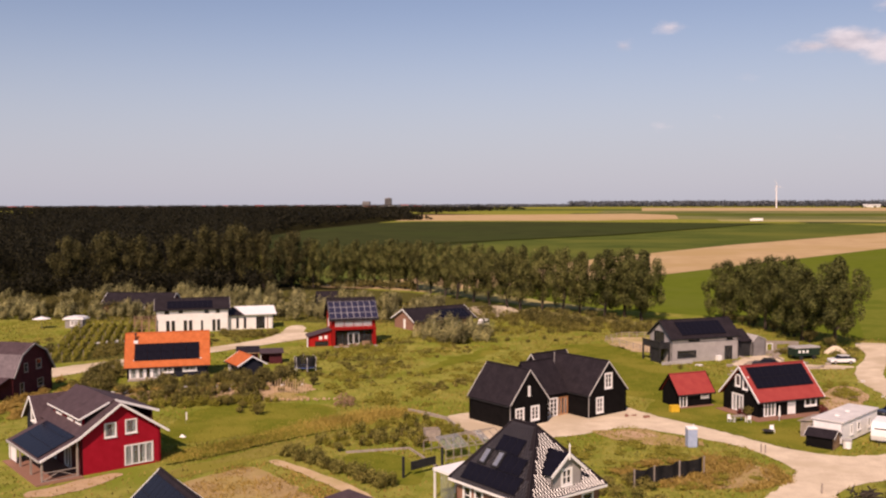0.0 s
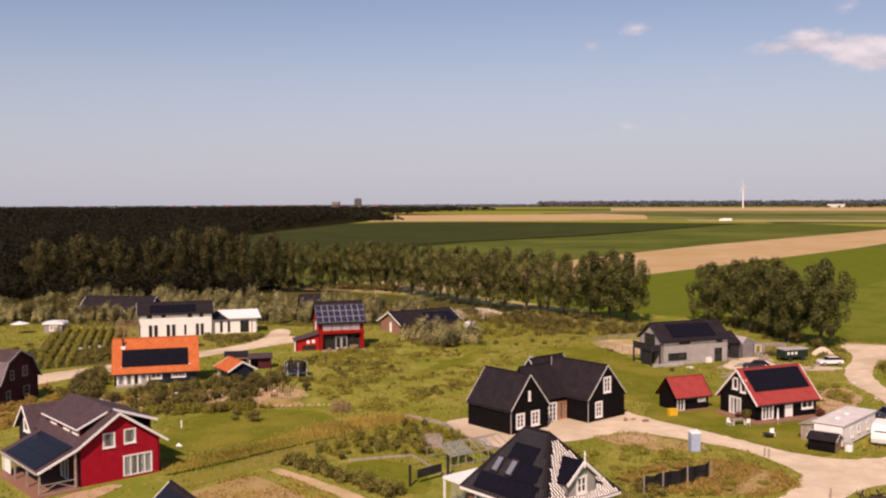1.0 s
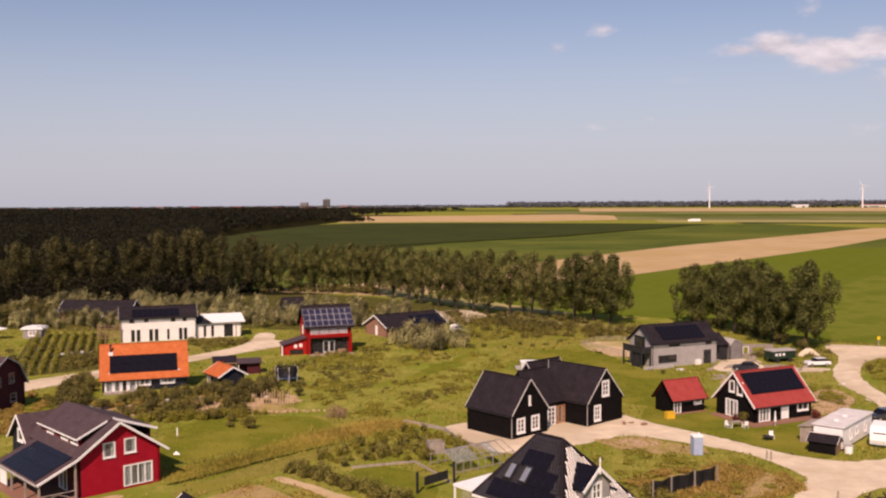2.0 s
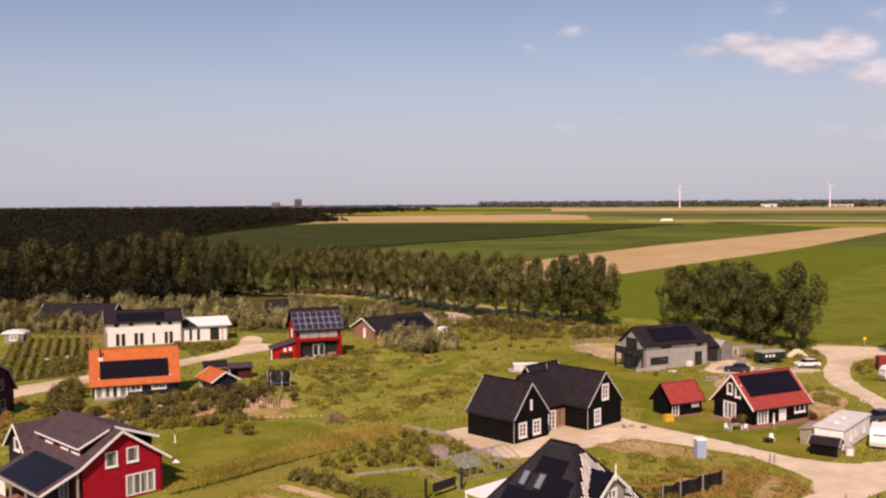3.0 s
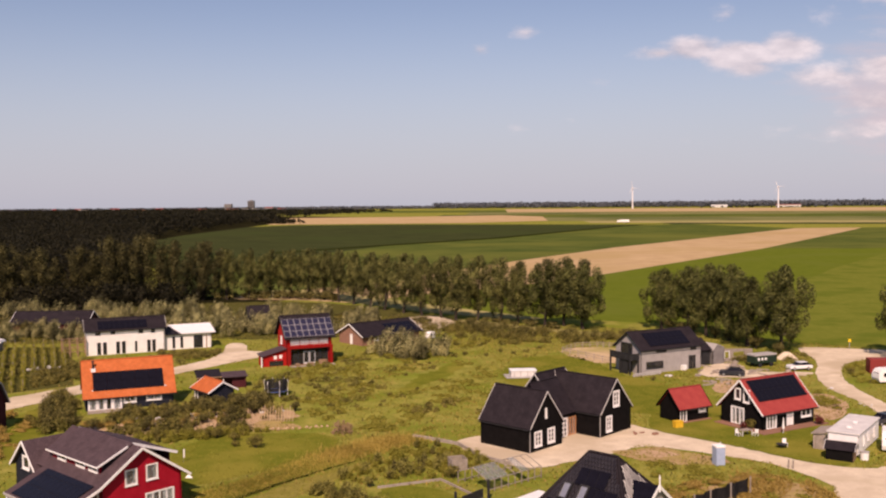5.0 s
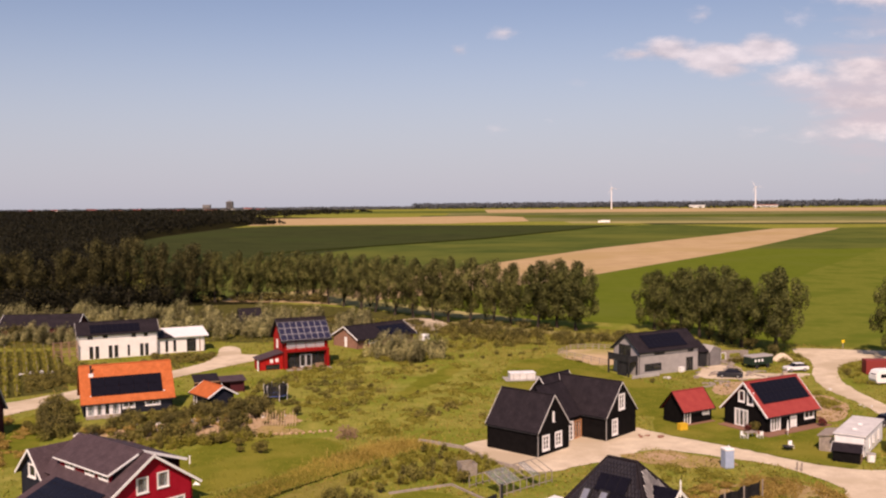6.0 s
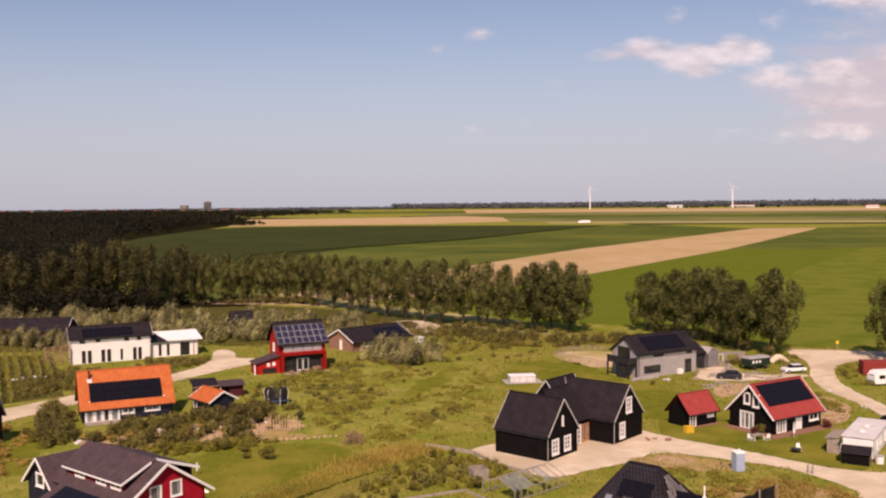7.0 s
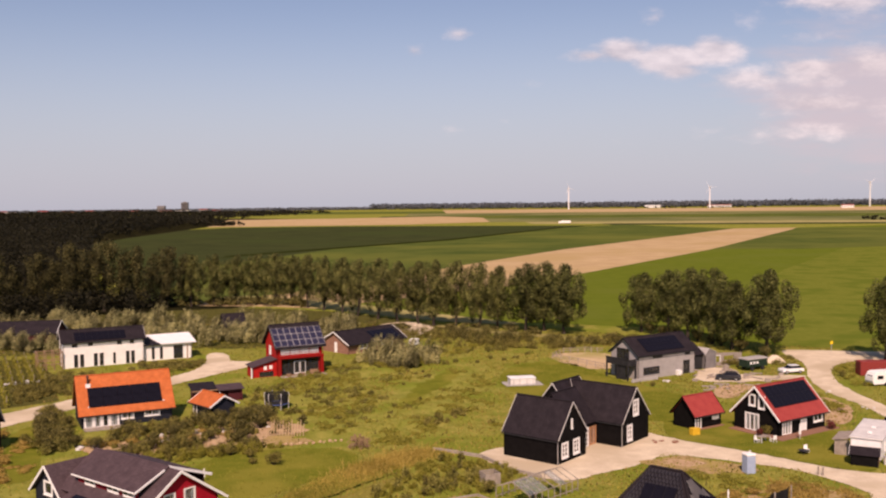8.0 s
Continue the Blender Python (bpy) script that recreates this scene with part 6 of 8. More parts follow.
thicket("scrub", [(-94, 132), (-92, 131), (-84, 113), (-90, 108), (-96, 112)], 30, 2.0, 0.8, 336, 0.18, "leaf_dry", "dry rusty scrub beside the maroon house", 164)
thicket("garden_shrubs", [(-82, 130), (-74, 133), (-66, 139), (-60, 140), (-66, 128), (-76, 125)], 22, 1.8, 1.0, 420, 0.17, "leaf_dry", "dry golden garden shrubs", 145)
thicket("garden_shrubs", [(-92, 128), (-88, 138), (-86, 136), (-86, 128)], 10, 2.2, 1.7, 588, 0.2, "leaf_mid", "shrubs beside the orange-roofed house", 46)
thicket("scrub", [(-56, 186), (-46, 180), (-38, 184), (-30, 200), (-20, 205), (-36, 212), (-50, 190)], 30, 2.4, 1.2, 378, 0.2, "leaf_grass", "olive scrub in the meadow", 152)
thicket("scrub", [(-14, 110), (-6, 114), (3, 112), (8, 106), (6, 98), (-6, 96), (-16, 102)], 42, 2.0, 0.6, 273, 0.18, "leaf_grass", "rough scrub on the vacant plot", 53)
thicket("scrub", [(-9, 100), (-3, 108), (5, 108), (5, 100)], 14, 2.2, 0.7, 336, 0.18, "leaf_dry", "dry brown scrub on the vacant plot", 54)
thicket("scrub", [(-9, 88), (-4, 92), (-6, 99), (-14, 98), (-12, 92)], 20, 2.0, 1.1, 462, 0.18, "leaf_mid", "olive bushes beside the pantile house", 55)
thicket("scrub", [(12.4, 93), (14.8, 100), (19, 103), (30, 106), (30, 98), (20, 92)], 34, 2.2, 1.2, 420, 0.2, "leaf_shrub", "brown-green bushes beside the road", 56)
thicket("scrub", [(33.6, 168), (36.8, 177.6), (41, 184.6), (52, 185), (52, 170), (40, 158), (33, 156)], 34, 2.2, 0.9, 336, 0.2, "leaf_grass", "rough growth on the verge", 57)
thicket("scrub", [(-130, 168), (-120, 176), (-108, 182), (-100, 180), (-92, 190), (-88, 192), (-84, 178), (-96, 164), (-112, 158)], 60, 2.2, 1.0, 336, 0.2, "leaf_shrub", "low scrub beside the lane", 60)
thicket("scrub", [(2, 218), (10, 214), (10, 206), (2, 208)], 7, 3.0, 2.4, 300, 0.36, "leaf_shrub", "bushes behind the grey house", 61)
thicket("scrub", [(16.5, 136.5), (22, 140), (26, 150), (25, 158), (18, 150), (14, 143)], 20, 2.0, 0.8, 294, 0.18, "leaf_grass", "weeds on the bare soil", 62)


def willow_scrub(name, poly, n, w, h, leaves, leaf, label, seed, bans=(), material="leaf_willow", bend=0.09, rough=None, category="thicket"):
    """Upright windswept scrub that nobody could count: each shrub a sheaf of plumes bent the same way, joined into one object."""
    rng = np.random.default_rng(seed)
    xy = free_points(rng, n, poly, bans, rough)
    n = len(xy)
    big = rng.uniform(0.55, 1.2, n)
    pts, outs, size = [], [], []
    lobes = 9
    m = leaves // lobes
    for i in range(lobes):
        a = rng.uniform(0, math.tau, n)
        r = w * 0.36 * rng.uniform(0.15, 1.0, n) * big
        tall = h * big * rng.uniform(0.45, 1.0, n)
        c = np.stack([xy[:, 0] + r * np.cos(a), xy[:, 1] + r * np.sin(a), tall * 0.55], 1)
        d = rng.normal(size=(n, m, 3))
        d /= np.linalg.norm(d, axis=2)[:, :, None]
        outs.append(d.reshape(-1, 3).copy())
        d *= (rng.uniform(0.3, 1, (n, m)) ** 0.4)[:, :, None]
        q = c[:, None, :] + d * np.stack([w * 0.13 * big, w * 0.13 * big, tall * 0.5], 1)[:, None, :]
        q[:, :, 0] += bend * q[:, :, 2] ** 1.6
        pts.append(q.reshape(-1, 3))
        size.append(rng.uniform(0.6, 1.4, n * m) * leaf)
    pts = np.concatenate(pts)
    pts[:, 2] = np.maximum(pts[:, 2], 0.06) + rise(pts)
    ob = new(name, cards(name, pts, np.concatenate(size), material, seed=seed, aspect=0.2 if material == "leaf_willow" else 0.3, out=np.concatenate(outs), along=(0.7, 0.0, 0.7)))
    return tagged(ob, label, category, kind="stuff")


WILLOW_BANS = [footprint(-107, 188.5, 27, 24.6, 6.5, grow=2.5), footprint(-139.5, 221, 6, 17.5, 8, grow=1.5), footprint(-85.2, 230, 25, 5, 5, grow=1.5), footprint(-53.6, 201.6, 44, 16, 8.6, grow=1.5)]
willow_scrub("willow_thicket", [(-175, 222), (-150, 230), (-118, 230), (-96, 216), (-78, 212), (-66, 222), (-72, 246), (-108, 258), (-142, 250), (-182, 234)], 105, 5.6, 5.6, 1200, 0.58, "windswept silvery willow scrub", 41, WILLOW_BANS)
willow_scrub("willow_thicket", [(-166, 194), (-140, 206), (-113, 207), (-114, 212), (-128, 216), (-166, 218)], 50, 5.4, 4.8, 1200, 0.56, "windswept silvery willow scrub", 42, WILLOW_BANS)
willow_scrub("willow_thicket", [(-74, 214), (-62, 214), (-52, 228), (-58, 250), (-74, 252)], 26, 4.8, 4.4, 1100, 0.54, "pale willow scrub behind the red house", 142, WILLOW_BANS)
willow_scrub("willow_thicket", [(-50.5, 189), (-44, 183), (-35, 183), (-34, 188), (-40, 196), (-48, 197)], 30, 4.6, 4.8, 1300, 0.5, "grey-green willow scrub beside the bungalow", 43, WILLOW_BANS)
willow_scrub("willow_thicket", [(-172, 206), (-152, 211), (-143, 217), (-126, 213), (-132, 228), (-150, 238), (-176, 232)], 80, 5.0, 4.2, 700, 0.5, "dark olive willow scrub behind the garden huts", 242, WILLOW_BANS, "leaf_shrub")
thicket("scrub", [(-176, 226), (-120, 236), (-96, 226), (-76, 222), (-54, 226), (-40, 238), (-56, 256), (-110, 262), (-180, 244)], 130, 4.4, 1.6, 260, 0.34, "leaf_shrub", "green undergrowth between the willows", 143)
MEADOW = [(-66, 150), (-57, 141), (-46, 129), (-36, 127), (-27, 137), (-23, 152), (-26, 166), (-31, 184), (-44, 184), (-56, 186), (-64, 172)]
willow_scrub("scrub", MEADOW, 420, 3.0, 0.55, 209, 0.32, "low yellow-green meadow scrub in streaks", 51, HARD + LAWNS, "leaf_grass", 0.1, (0.11, 0.0))
willow_scrub("scrub", [(-66, 158), (-54, 142), (-46, 140), (-43, 152), (-43, 162), (-38, 174), (-42, 184), (-56, 186), (-64, 172)], 90, 2.6, 0.95, 253, 0.32, "taller olive meadow herbs", 151, HARD + LAWNS, "leaf_green", 0.1, (0.12, 0.0))
willow_scrub("weeds", MEADOW, 70, 1.8, 0.7, 143, 0.28, "brown seeding weeds in the meadow", 171, HARD + LAWNS, "leaf_mid", 0.1, (0.12, 0.15))
willow_scrub("weeds", [(-38.8, 136), (-36.9, 140.4), (-34.6, 143.4), (-31.4, 146.6), (-31.8, 142), (-34.6, 138.6)], 26, 1.3, 0.9, 143, 0.26, "dark streak of weeds in the meadow", 172, (), "leaf_mid", 0.1)
willow_scrub("scrub", [(-52, 190), (-40, 184), (-26, 188), (-10, 204), (-14, 214), (-34, 218), (-46, 212)], 90, 2.2, 1.2, 181, 0.35, "olive scrub towards the poplars", 152, HARD + LAWNS, "leaf_green", 0.08, (0.09, -0.05))
willow_scrub("scrub", [(-46, 224), (-36, 214), (-24, 208), (-12, 205), (3, 206), (5, 214), (-12, 221), (-30, 231), (-40, 238)], 120, 3.4, 2.3, 480, 0.26, "dusty green scrub below the poplars", 50, HARD, "leaf_mid", 0.06)
willow_scrub("scrub", [(-40, 228), (-30, 216), (-18, 210), (-2, 209), (3, 213), (-12, 219), (-30, 230)], 46, 3.6, 3.0, 520, 0.28, "dark shrubs below the poplars", 150, HARD, "leaf_shrub", 0.06)
willow_scrub("scrub", [(27, 180), (29, 190), (33.4, 194), (34, 188), (31.4, 179), (28.4, 174)], 34, 1.6, 0.9, 176, 0.3, "rough growth beside the curving road", 58, (), "leaf_green", 0.08)
willow_scrub("scrub", [(18, 184), (26, 190), (29, 192), (26, 180), (21, 180)], 30, 1.8, 1.4, 198, 0.32, "dark weeds behind the trailer", 158, HARD, "leaf_mid", 0.08)
# the hedge along the path, and the vegetable garden beyond it
willow_scrub("hedge", [(-45.2, 101.4), (-41.6, 98.8), (-37.6, 96.2), (-34.0, 93.6), (-30.4, 91.4), (-29.4, 92.6), (-33.4, 95.4), (-37.4, 98.2), (-41.0, 101.0), (-44.2, 103.6)], 64, 1.5, 1.5, 297, 0.26, "loose olive hedge along the path", 47, (), "leaf_green", 0.1, None, "hedge")
willow_scrub("hedge", [(-45.2, 101.4), (-37.6, 96.0), (-30.4, 91.2), (-30, 92), (-37.4, 97.2), (-44.6, 102.6)], 26, 1.3, 1.25, 231, 0.26, "darker plants in the loose hedge", 48, (), "leaf_mid", 0.1, None, "hedge")
PLOT = [(-44.2, 104.2), (-39.3, 104.8), (-35.2, 106.0), (-31.3, 107.6), (-26.2, 111.0), (-25.6, 116), (-28, 120.6), (-34, 122), (-38.4, 117), (-41.4, 110.4)]
willow_scrub("vegetable_plants", PLOT, 100, 1.3, 1.0, 209, 0.26, "yellow-green plants in the vegetable garden", 49, HARD, "leaf_grass", 0.1, None, "plants")
willow_scrub("vegetable_plants", PLOT, 28, 1.3, 1.6, 253, 0.28, "tall olive plants in the vegetable garden", 149, HARD, "leaf_green", 0.1, None, "plants")
willow_scrub("vegetable_plants", PLOT, 6, 1.3, 1.5, 231, 0.26, "dark bushy plants in the vegetable garden", 249, HARD, "leaf_shrub", 0.1, None, "plants")
BED = [(-59.5, 129.4), (-58.8, 134.6), (-53.8, 134.8), (-50, 129.6), (-54, 127.4)]
GARDEN = [(-81, 131.5), (-80.5, 138.4), (-74, 142), (-72.4, 145.6), (-67, 146.4), (-60, 147.6), (-56, 142), (-55, 133), (-58, 128.5), (-66, 125.5), (-75, 124)]
willow_scrub("garden_shrubs", [(-93.4, 143.6), (-90.2, 143), (-86.6, 138.4), (-84.4, 132), (-82.6, 126), (-84.6, 124), (-88.4, 132.6)], 44, 2.2, 2.3, 420, 0.3, "dark shrubs between the mown strip and the house", 344, BUILT, "leaf_shrub", 0.06)
willow_scrub("garden_shrubs", [(-91.4, 140), (-86.6, 138), (-84, 131), (-82.6, 126), (-85, 125), (-88.6, 133)], 24, 2.0, 1.8, 380, 0.3, "olive shrubs between the mown strip and the house", 345, BUILT, "leaf_green", 0.06)
willow_scrub("scrub", [(-96, 139), (-91.6, 130.6), (-86.4, 120.4), (-84, 113), (-88, 109), (-94, 116), (-97, 130)], 60, 1.8, 1.1, 280, 0.28, "rusty brown growth beside the mown strip", 346, BUILT, "leaf_dry", 0.06)
willow_scrub("scrub", [(-107.5, 168), (-105, 173.5), (-101.6, 177), (-97.6, 167.4), (-98.8, 160), (-101.8, 156)], 70, 1.9, 1.3, 300, 0.3, "olive scrub between the lane and the vines", 347, [TRACK], "leaf_mid", 0.06)
willow_scrub("garden_shrubs", [(-79, 138.6), (-74, 141.4), (-70, 144), (-65, 142), (-70, 136), (-78, 133)], 46, 1.7, 1.5, 260, 0.3, "olive shrubs along the house front", 348, BUILT, "leaf_mid", 0.06)
willow_scrub("garden_shrubs", GARDEN, 46, 1.9, 1.9, 308, 0.3, "dense dark garden shrubs", 44, [*BUILT, BED], "leaf_shrub", 0.08)
willow_scrub("garden_shrubs", GARDEN, 50, 1.7, 1.5, 253, 0.3, "lighter olive garden shrubs", 244, [*BUILT, BED], "leaf_green", 0.08)
willow_scrub("garden_shrubs", GARDEN, 90, 1.7, 1.4, 253, 0.3, "olive garden shrubs", 144, [*BUILT, BED], "leaf_mid", 0.08)
willow_scrub("garden_shrubs", [(-77, 122.5), (-66, 126.5), (-54, 128.5), (-55, 126), (-66, 122), (-73, 118)], 70, 1.6, 1.3, 231, 0.28, "light-green garden shrubs above the lawn", 45, BUILT, "leaf_grass", 0.08)
willow_scrub("garden_shrubs", [(-77, 122.5), (-66, 126.5), (-54, 128.5), (-55, 126), (-66, 122), (-73, 118)], 30, 1.6, 1.4, 231, 0.28, "olive low garden shrubs", 147, BUILT, "leaf_mid", 0.08)
thicket("scrub", [(-90, 133), (-87, 126), (-82, 114), (-88, 109), (-97, 110), (-98, 114), (-91, 117)], 36, 2.0, 0.6, 300, 0.18, "leaf_dry", "dry brown scrub", 59)
# the ditch beside the lawn: golden reeds on its bank, a dark bottom and a mown strip along it
BANK = [(-55.6, 95.4), (-51.6, 100.6), (-48.4, 106.2), (-44.0, 112.4), (-40.4, 116.4), (-38.2, 118.8), (-41.0, 125.6), (-44.6, 120.6), (-48.6, 114.0), (-52.6, 107.0), (-57.0, 100.2)]
sheet("ditch", [(-55.2, 94.6), (-51.2, 99.6), (-48.1, 105.2), (-43.7, 111.5), (-40.0, 115.6), (-39.5, 116.3), (-43.5, 112.5), (-48.0, 106.4), (-51.4, 101.0), (-55.6, 95.8)], 0.034, "ditch", "overgrown dark ditch beside the lawn", "ditch", jitter=0.3)
sheet("mown_strip", [(-54.5, 93.6), (-51.1, 98.4), (-48.1, 104.4), (-43.3, 110.9), (-39.5, 115.0), (-36.9, 114.6), (-40.7, 110.6), (-44.7, 102.6), (-47.3, 98.2), (-50.5, 92.2), (-52.4, 90.3)], 0.033, "mown", "mown olive grass strip along the ditch", "lawn", jitter=0.4)
sheet("reed_bed", BANK, 0.032, "reed_bed", "golden dry growth on the ditch bank", "reeds", jitter=1.2)


def bank_reeds(n, spread, hmin, hmax, width, material, label, seed, start=0.0):
    """Reeds that thin out to both sides of the bank's middle line."""
    rng = np.random.default_rng(seed)
    mid = np.array([(-56.2, 97.6), (-52.0, 103.6), (-48.4, 109.6), (-44.2, 116.2), (-40.0, 121.6), (-37.0, 123.6)])
    t = rng.uniform(start, 1, n) * (len(mid) - 1.001)
    k = t.astype(int)
    q = mid[k] + (mid[k + 1] - mid[k]) * (t - k)[:, None] + rng.normal(0, 1, (n, 2)) * spread
    base = np.column_stack([q, rise(q)])
    ob = new("reeds", blades("reeds", base, rng.uniform(hmin, hmax, n), rng.uniform(0.5, 1.2, n) * width, material, seed, 0.5))
    return tagged(ob, label, "grass", kind="stuff")


bank_reeds(12000, 1.6, 0.12, 0.36, 0.07, "leaf_grass", "olive reeds along the ditch", 35)
bank_reeds(3000, 1.3, 0.18, 0.44, 0.06, "leaf_gold", "golden reeds along the ditch", 36)
bank_reeds(3500, 1.5, 0.3, 0.7, 0.09, "leaf_gold", "golden reeds at the end of the ditch", 37, 0.55)


sheet("soil_patch", [(-59, 130.4), (-58, 134.8), (-55, 134.6), (-51.4, 130.4), (-53.4, 128.8), (-57, 128.4)], 0.036, "dry_ground", "pale bare earth among the shrubs", "soil", jitter=0.9)


def vineyard():
    v = thing("vineyard", Matrix(), "rows of green vines on wires", "vineyard")
    rng = np.random.default_rng(71)
    for i in range(8):
        a = Vector((-105.9 + i * 1.28, 149.6 + i * 1.25))
        b = Vector((-131.0 + i * 2.0, 198.5 + i * 0.1))
        if i > 3:
            a = a.lerp(b, 0.36)
        n = 2000
        t = rng.uniform(0, 1, n)
        lump = 0.78 + 0.3 * np.sin(t * 75 + i) * np.sin(t * 31 + 2 * i)
        p = np.column_stack([a.x + (b.x - a.x) * t + rng.normal(0, 0.2, n), a.y + (b.y - a.y) * t + rng.normal(0, 0.12, n), rng.uniform(0.15, 1.75, n) * lump])
        mesh_part("vine", cards("vine", p, rng.uniform(0.22, 0.42, n), "leaf_grass", seed=71 + i), None, v)
        for k in range(6):
            q = a.lerp(b, (k + 0.05) / 5.2)
            part("stake", add_tube(bmesh.new(), (q.x, q.y, 0), (q.x, q.y, 1.9), 0.05, 0.05, 5), "wood_grey", v)


def vine_stones():
    """A row of pale stones along the lower end of the short vine rows."""
    e = thing("stone_row", Matrix(), "row of pale stones at the end of the vines", "stones")
    rng = random.Random(8)
    for i in range(14):
        t = i / 13
        s = rng.uniform(0.2, 0.5)
        bm = bmesh.new()
        bmesh.ops.create_icosphere(bm, subdivisions=1, radius=s, matrix=pose(-111.6 + 6.0 * t + rng.uniform(-0.4, 0.4), 171.8 + 2.8 * t + rng.uniform(-0.4, 0.4), s * 0.5, rng.uniform(0, 90), rng.uniform(0, 90), 0))
        part("stone", bm, "roof_pale", e)


vineyard()
vine_stones()
# The rows' shadows are put into this ground's colour.
sheet("vineyard_soil", [(-107.5, 148.5), (-96, 158.5), (-115.5, 200), (-133, 199)], 0.05, "scrub_floor", "grassed ground between vine rows, coloured dark as in shade", "soil", smooth=0)

BUSH = make_bush("garden_bush", 81, 2.2, 1.9, 900, "leaf_mid", 0.2, "loose olive green garden bush", group="garden bushes")
BUSH.matrix_basis = pose(-55.2, 119.5, 0)
for x, y, s in ((-57.8, 119.8, 0.55), (-68, 127, 1.2), (7.7, 130.8, 0.8), (-30.2, 107.4, 0.9), (0.6, 164.5, 0.5), (35.2, 171, 0.7), (-66.4, 123.5, 0.8), (-61.4, 124.1, 0.9), (-58.7, 122.8, 0.7), (-69.4, 124.4, 0.8), (-73.3, 125.3, 0.9), (-64.0, 124.6, 0.7)):
    copy_thing(BUSH, pose(x, y, 0, 0, 0, x * 40) @ Matrix.Scale(s, 4))
SHADY = make_bush("garden_bush", 83, 2.6, 2.3, 1200, "leaf_shrub", 0.2, "dense dark green bush, in the garden and below the poplars", group="dark garden bushes")
SHADY.matrix_basis = pose(-70.9, 132.4, 0)
for x, y, s in ((-68.8, 140.6, 1.0), (-65.2, 136.6, 1.15), (-61.4, 131.4, 0.9), (-60.2, 138.3, 1.25), (-59.8, 142.4, 1.2), (-72.7, 130.0, 0.9), (-90.7, 141.5, 1.1), (-84.9, 130.5, 1.0), (-79.4, 127.8, 0.9), (-90.5, 137.7, 1.2), (-89.0, 134.6, 1.0), (-62.6, 135.0, 1.1), (-65.8, 132.2, 0.8), (-54.7, 140, 0.8), (-75.8, 135.5, 0.8), (-70.6, 135.3, 1.0), (-67.4, 138.8, 1.1), (-61.8, 130.2, 0.9), (-59.7, 127.4, 0.7), (-72.1, 127.4, 0.9), (-77.3, 134.9, 0.8), (-73.7, 137.6, 0.7), (-69.7, 128.2, 0.9), (-63.0, 140.6, 1.3), (-65.2, 145.4, 0.9), (-62.6, 146.0, 1.0), (-68.4, 143.4, 0.8), (-60.6, 144.4, 1.2), (-66.6, 142.4, 1.0), (-87.6, 132.0, 0.9), (-82.4, 129.0, 0.9),
                # Bushes added to darken the ground in the poplars' shade.
                (14.4, 227, 1.4), (18.6, 221.6, 1.4), (21.8, 213.6, 1.5), (24.8, 206.6, 1.4), (26.6, 199, 1.5), (29.4, 192.4, 1.2), (16.4, 224, 1.2), (23.4, 209.4, 1.2)):
    copy_thing(SHADY, pose(x, y, 0, 0, 0, x * 40) @ Matrix.Diagonal((s, s, s * 0.9, 1)))
HEDGE = make_bush("hedge_bush", 84, 1.7, 1.5, 700, "leaf_green", 0.18, "olive bush in a loose hedge along the garden path", group="hedge bushes")
HEDGE.matrix_basis = pose(-43.8, 100.9, 0)
for k, (x, y) in enumerate(((-40.4, 98.5), (-37.2, 96.6), (-34.0, 94.2), (-30.8, 92.2), (-41.2, 102.6), (-38.9, 103.9), (-36.2, 109.4), (-31.4, 112.6))):
    copy_thing(HEDGE, pose(x, y, 0, 0, 0, x * 70) @ Matrix.Scale(0.75 + 0.12 * (k % 4), 4))
M["leaf_red"] = leaf_material("leaf_red", (0.10, 0.02, 0.02), (0.19, 0.05, 0.04))
RED = make_bush("red_bush", 82, 1.6, 1.5, 300, "leaf_red", 0.24, "dark red-leaved bush by the terrace", group="red bushes")
RED.matrix_basis = pose(17.3, 133.3, 0)
copy_thing(RED, pose(6.7, 130.2, 0, 0, 0, 80) @ Matrix.Scale(0.8, 4))


# ---- loose things ----
def toilet():
    t = thing("portable_toilet", pose(-0.25, 113.7, 0, 0, 0, 15), "blue portable toilet with a white roof", "toilet")
    blue = surface("blue_plastic", (0.30, 0.37, 0.50), (0.36, 0.43, 0.56), 0.5, 0.45)
    part("body", box(-0.55, 0.55, -0.55, 0.55, 0.0, 2.0, bevel=0.05), blue, t)
    bm = bmesh.new()
    for i in range(5):
        add_box(bm, -0.5 + i * 0.22, -0.4 + i * 0.22, -0.58, -0.552, 0.15, 1.85)
    part("rib", bm, blue, t)
    part("roof", box(-0.6, 0.6, -0.6, 0.6, 2.0, 2.28, bevel=0.1), "white_paint", t, "translucent white roof")
    part("vent", add_tube(bmesh.new(), (0.4, 0.4, 2.2), (0.4, 0.4, 2.45), 0.05, 0.05, 6), "white_paint", t)


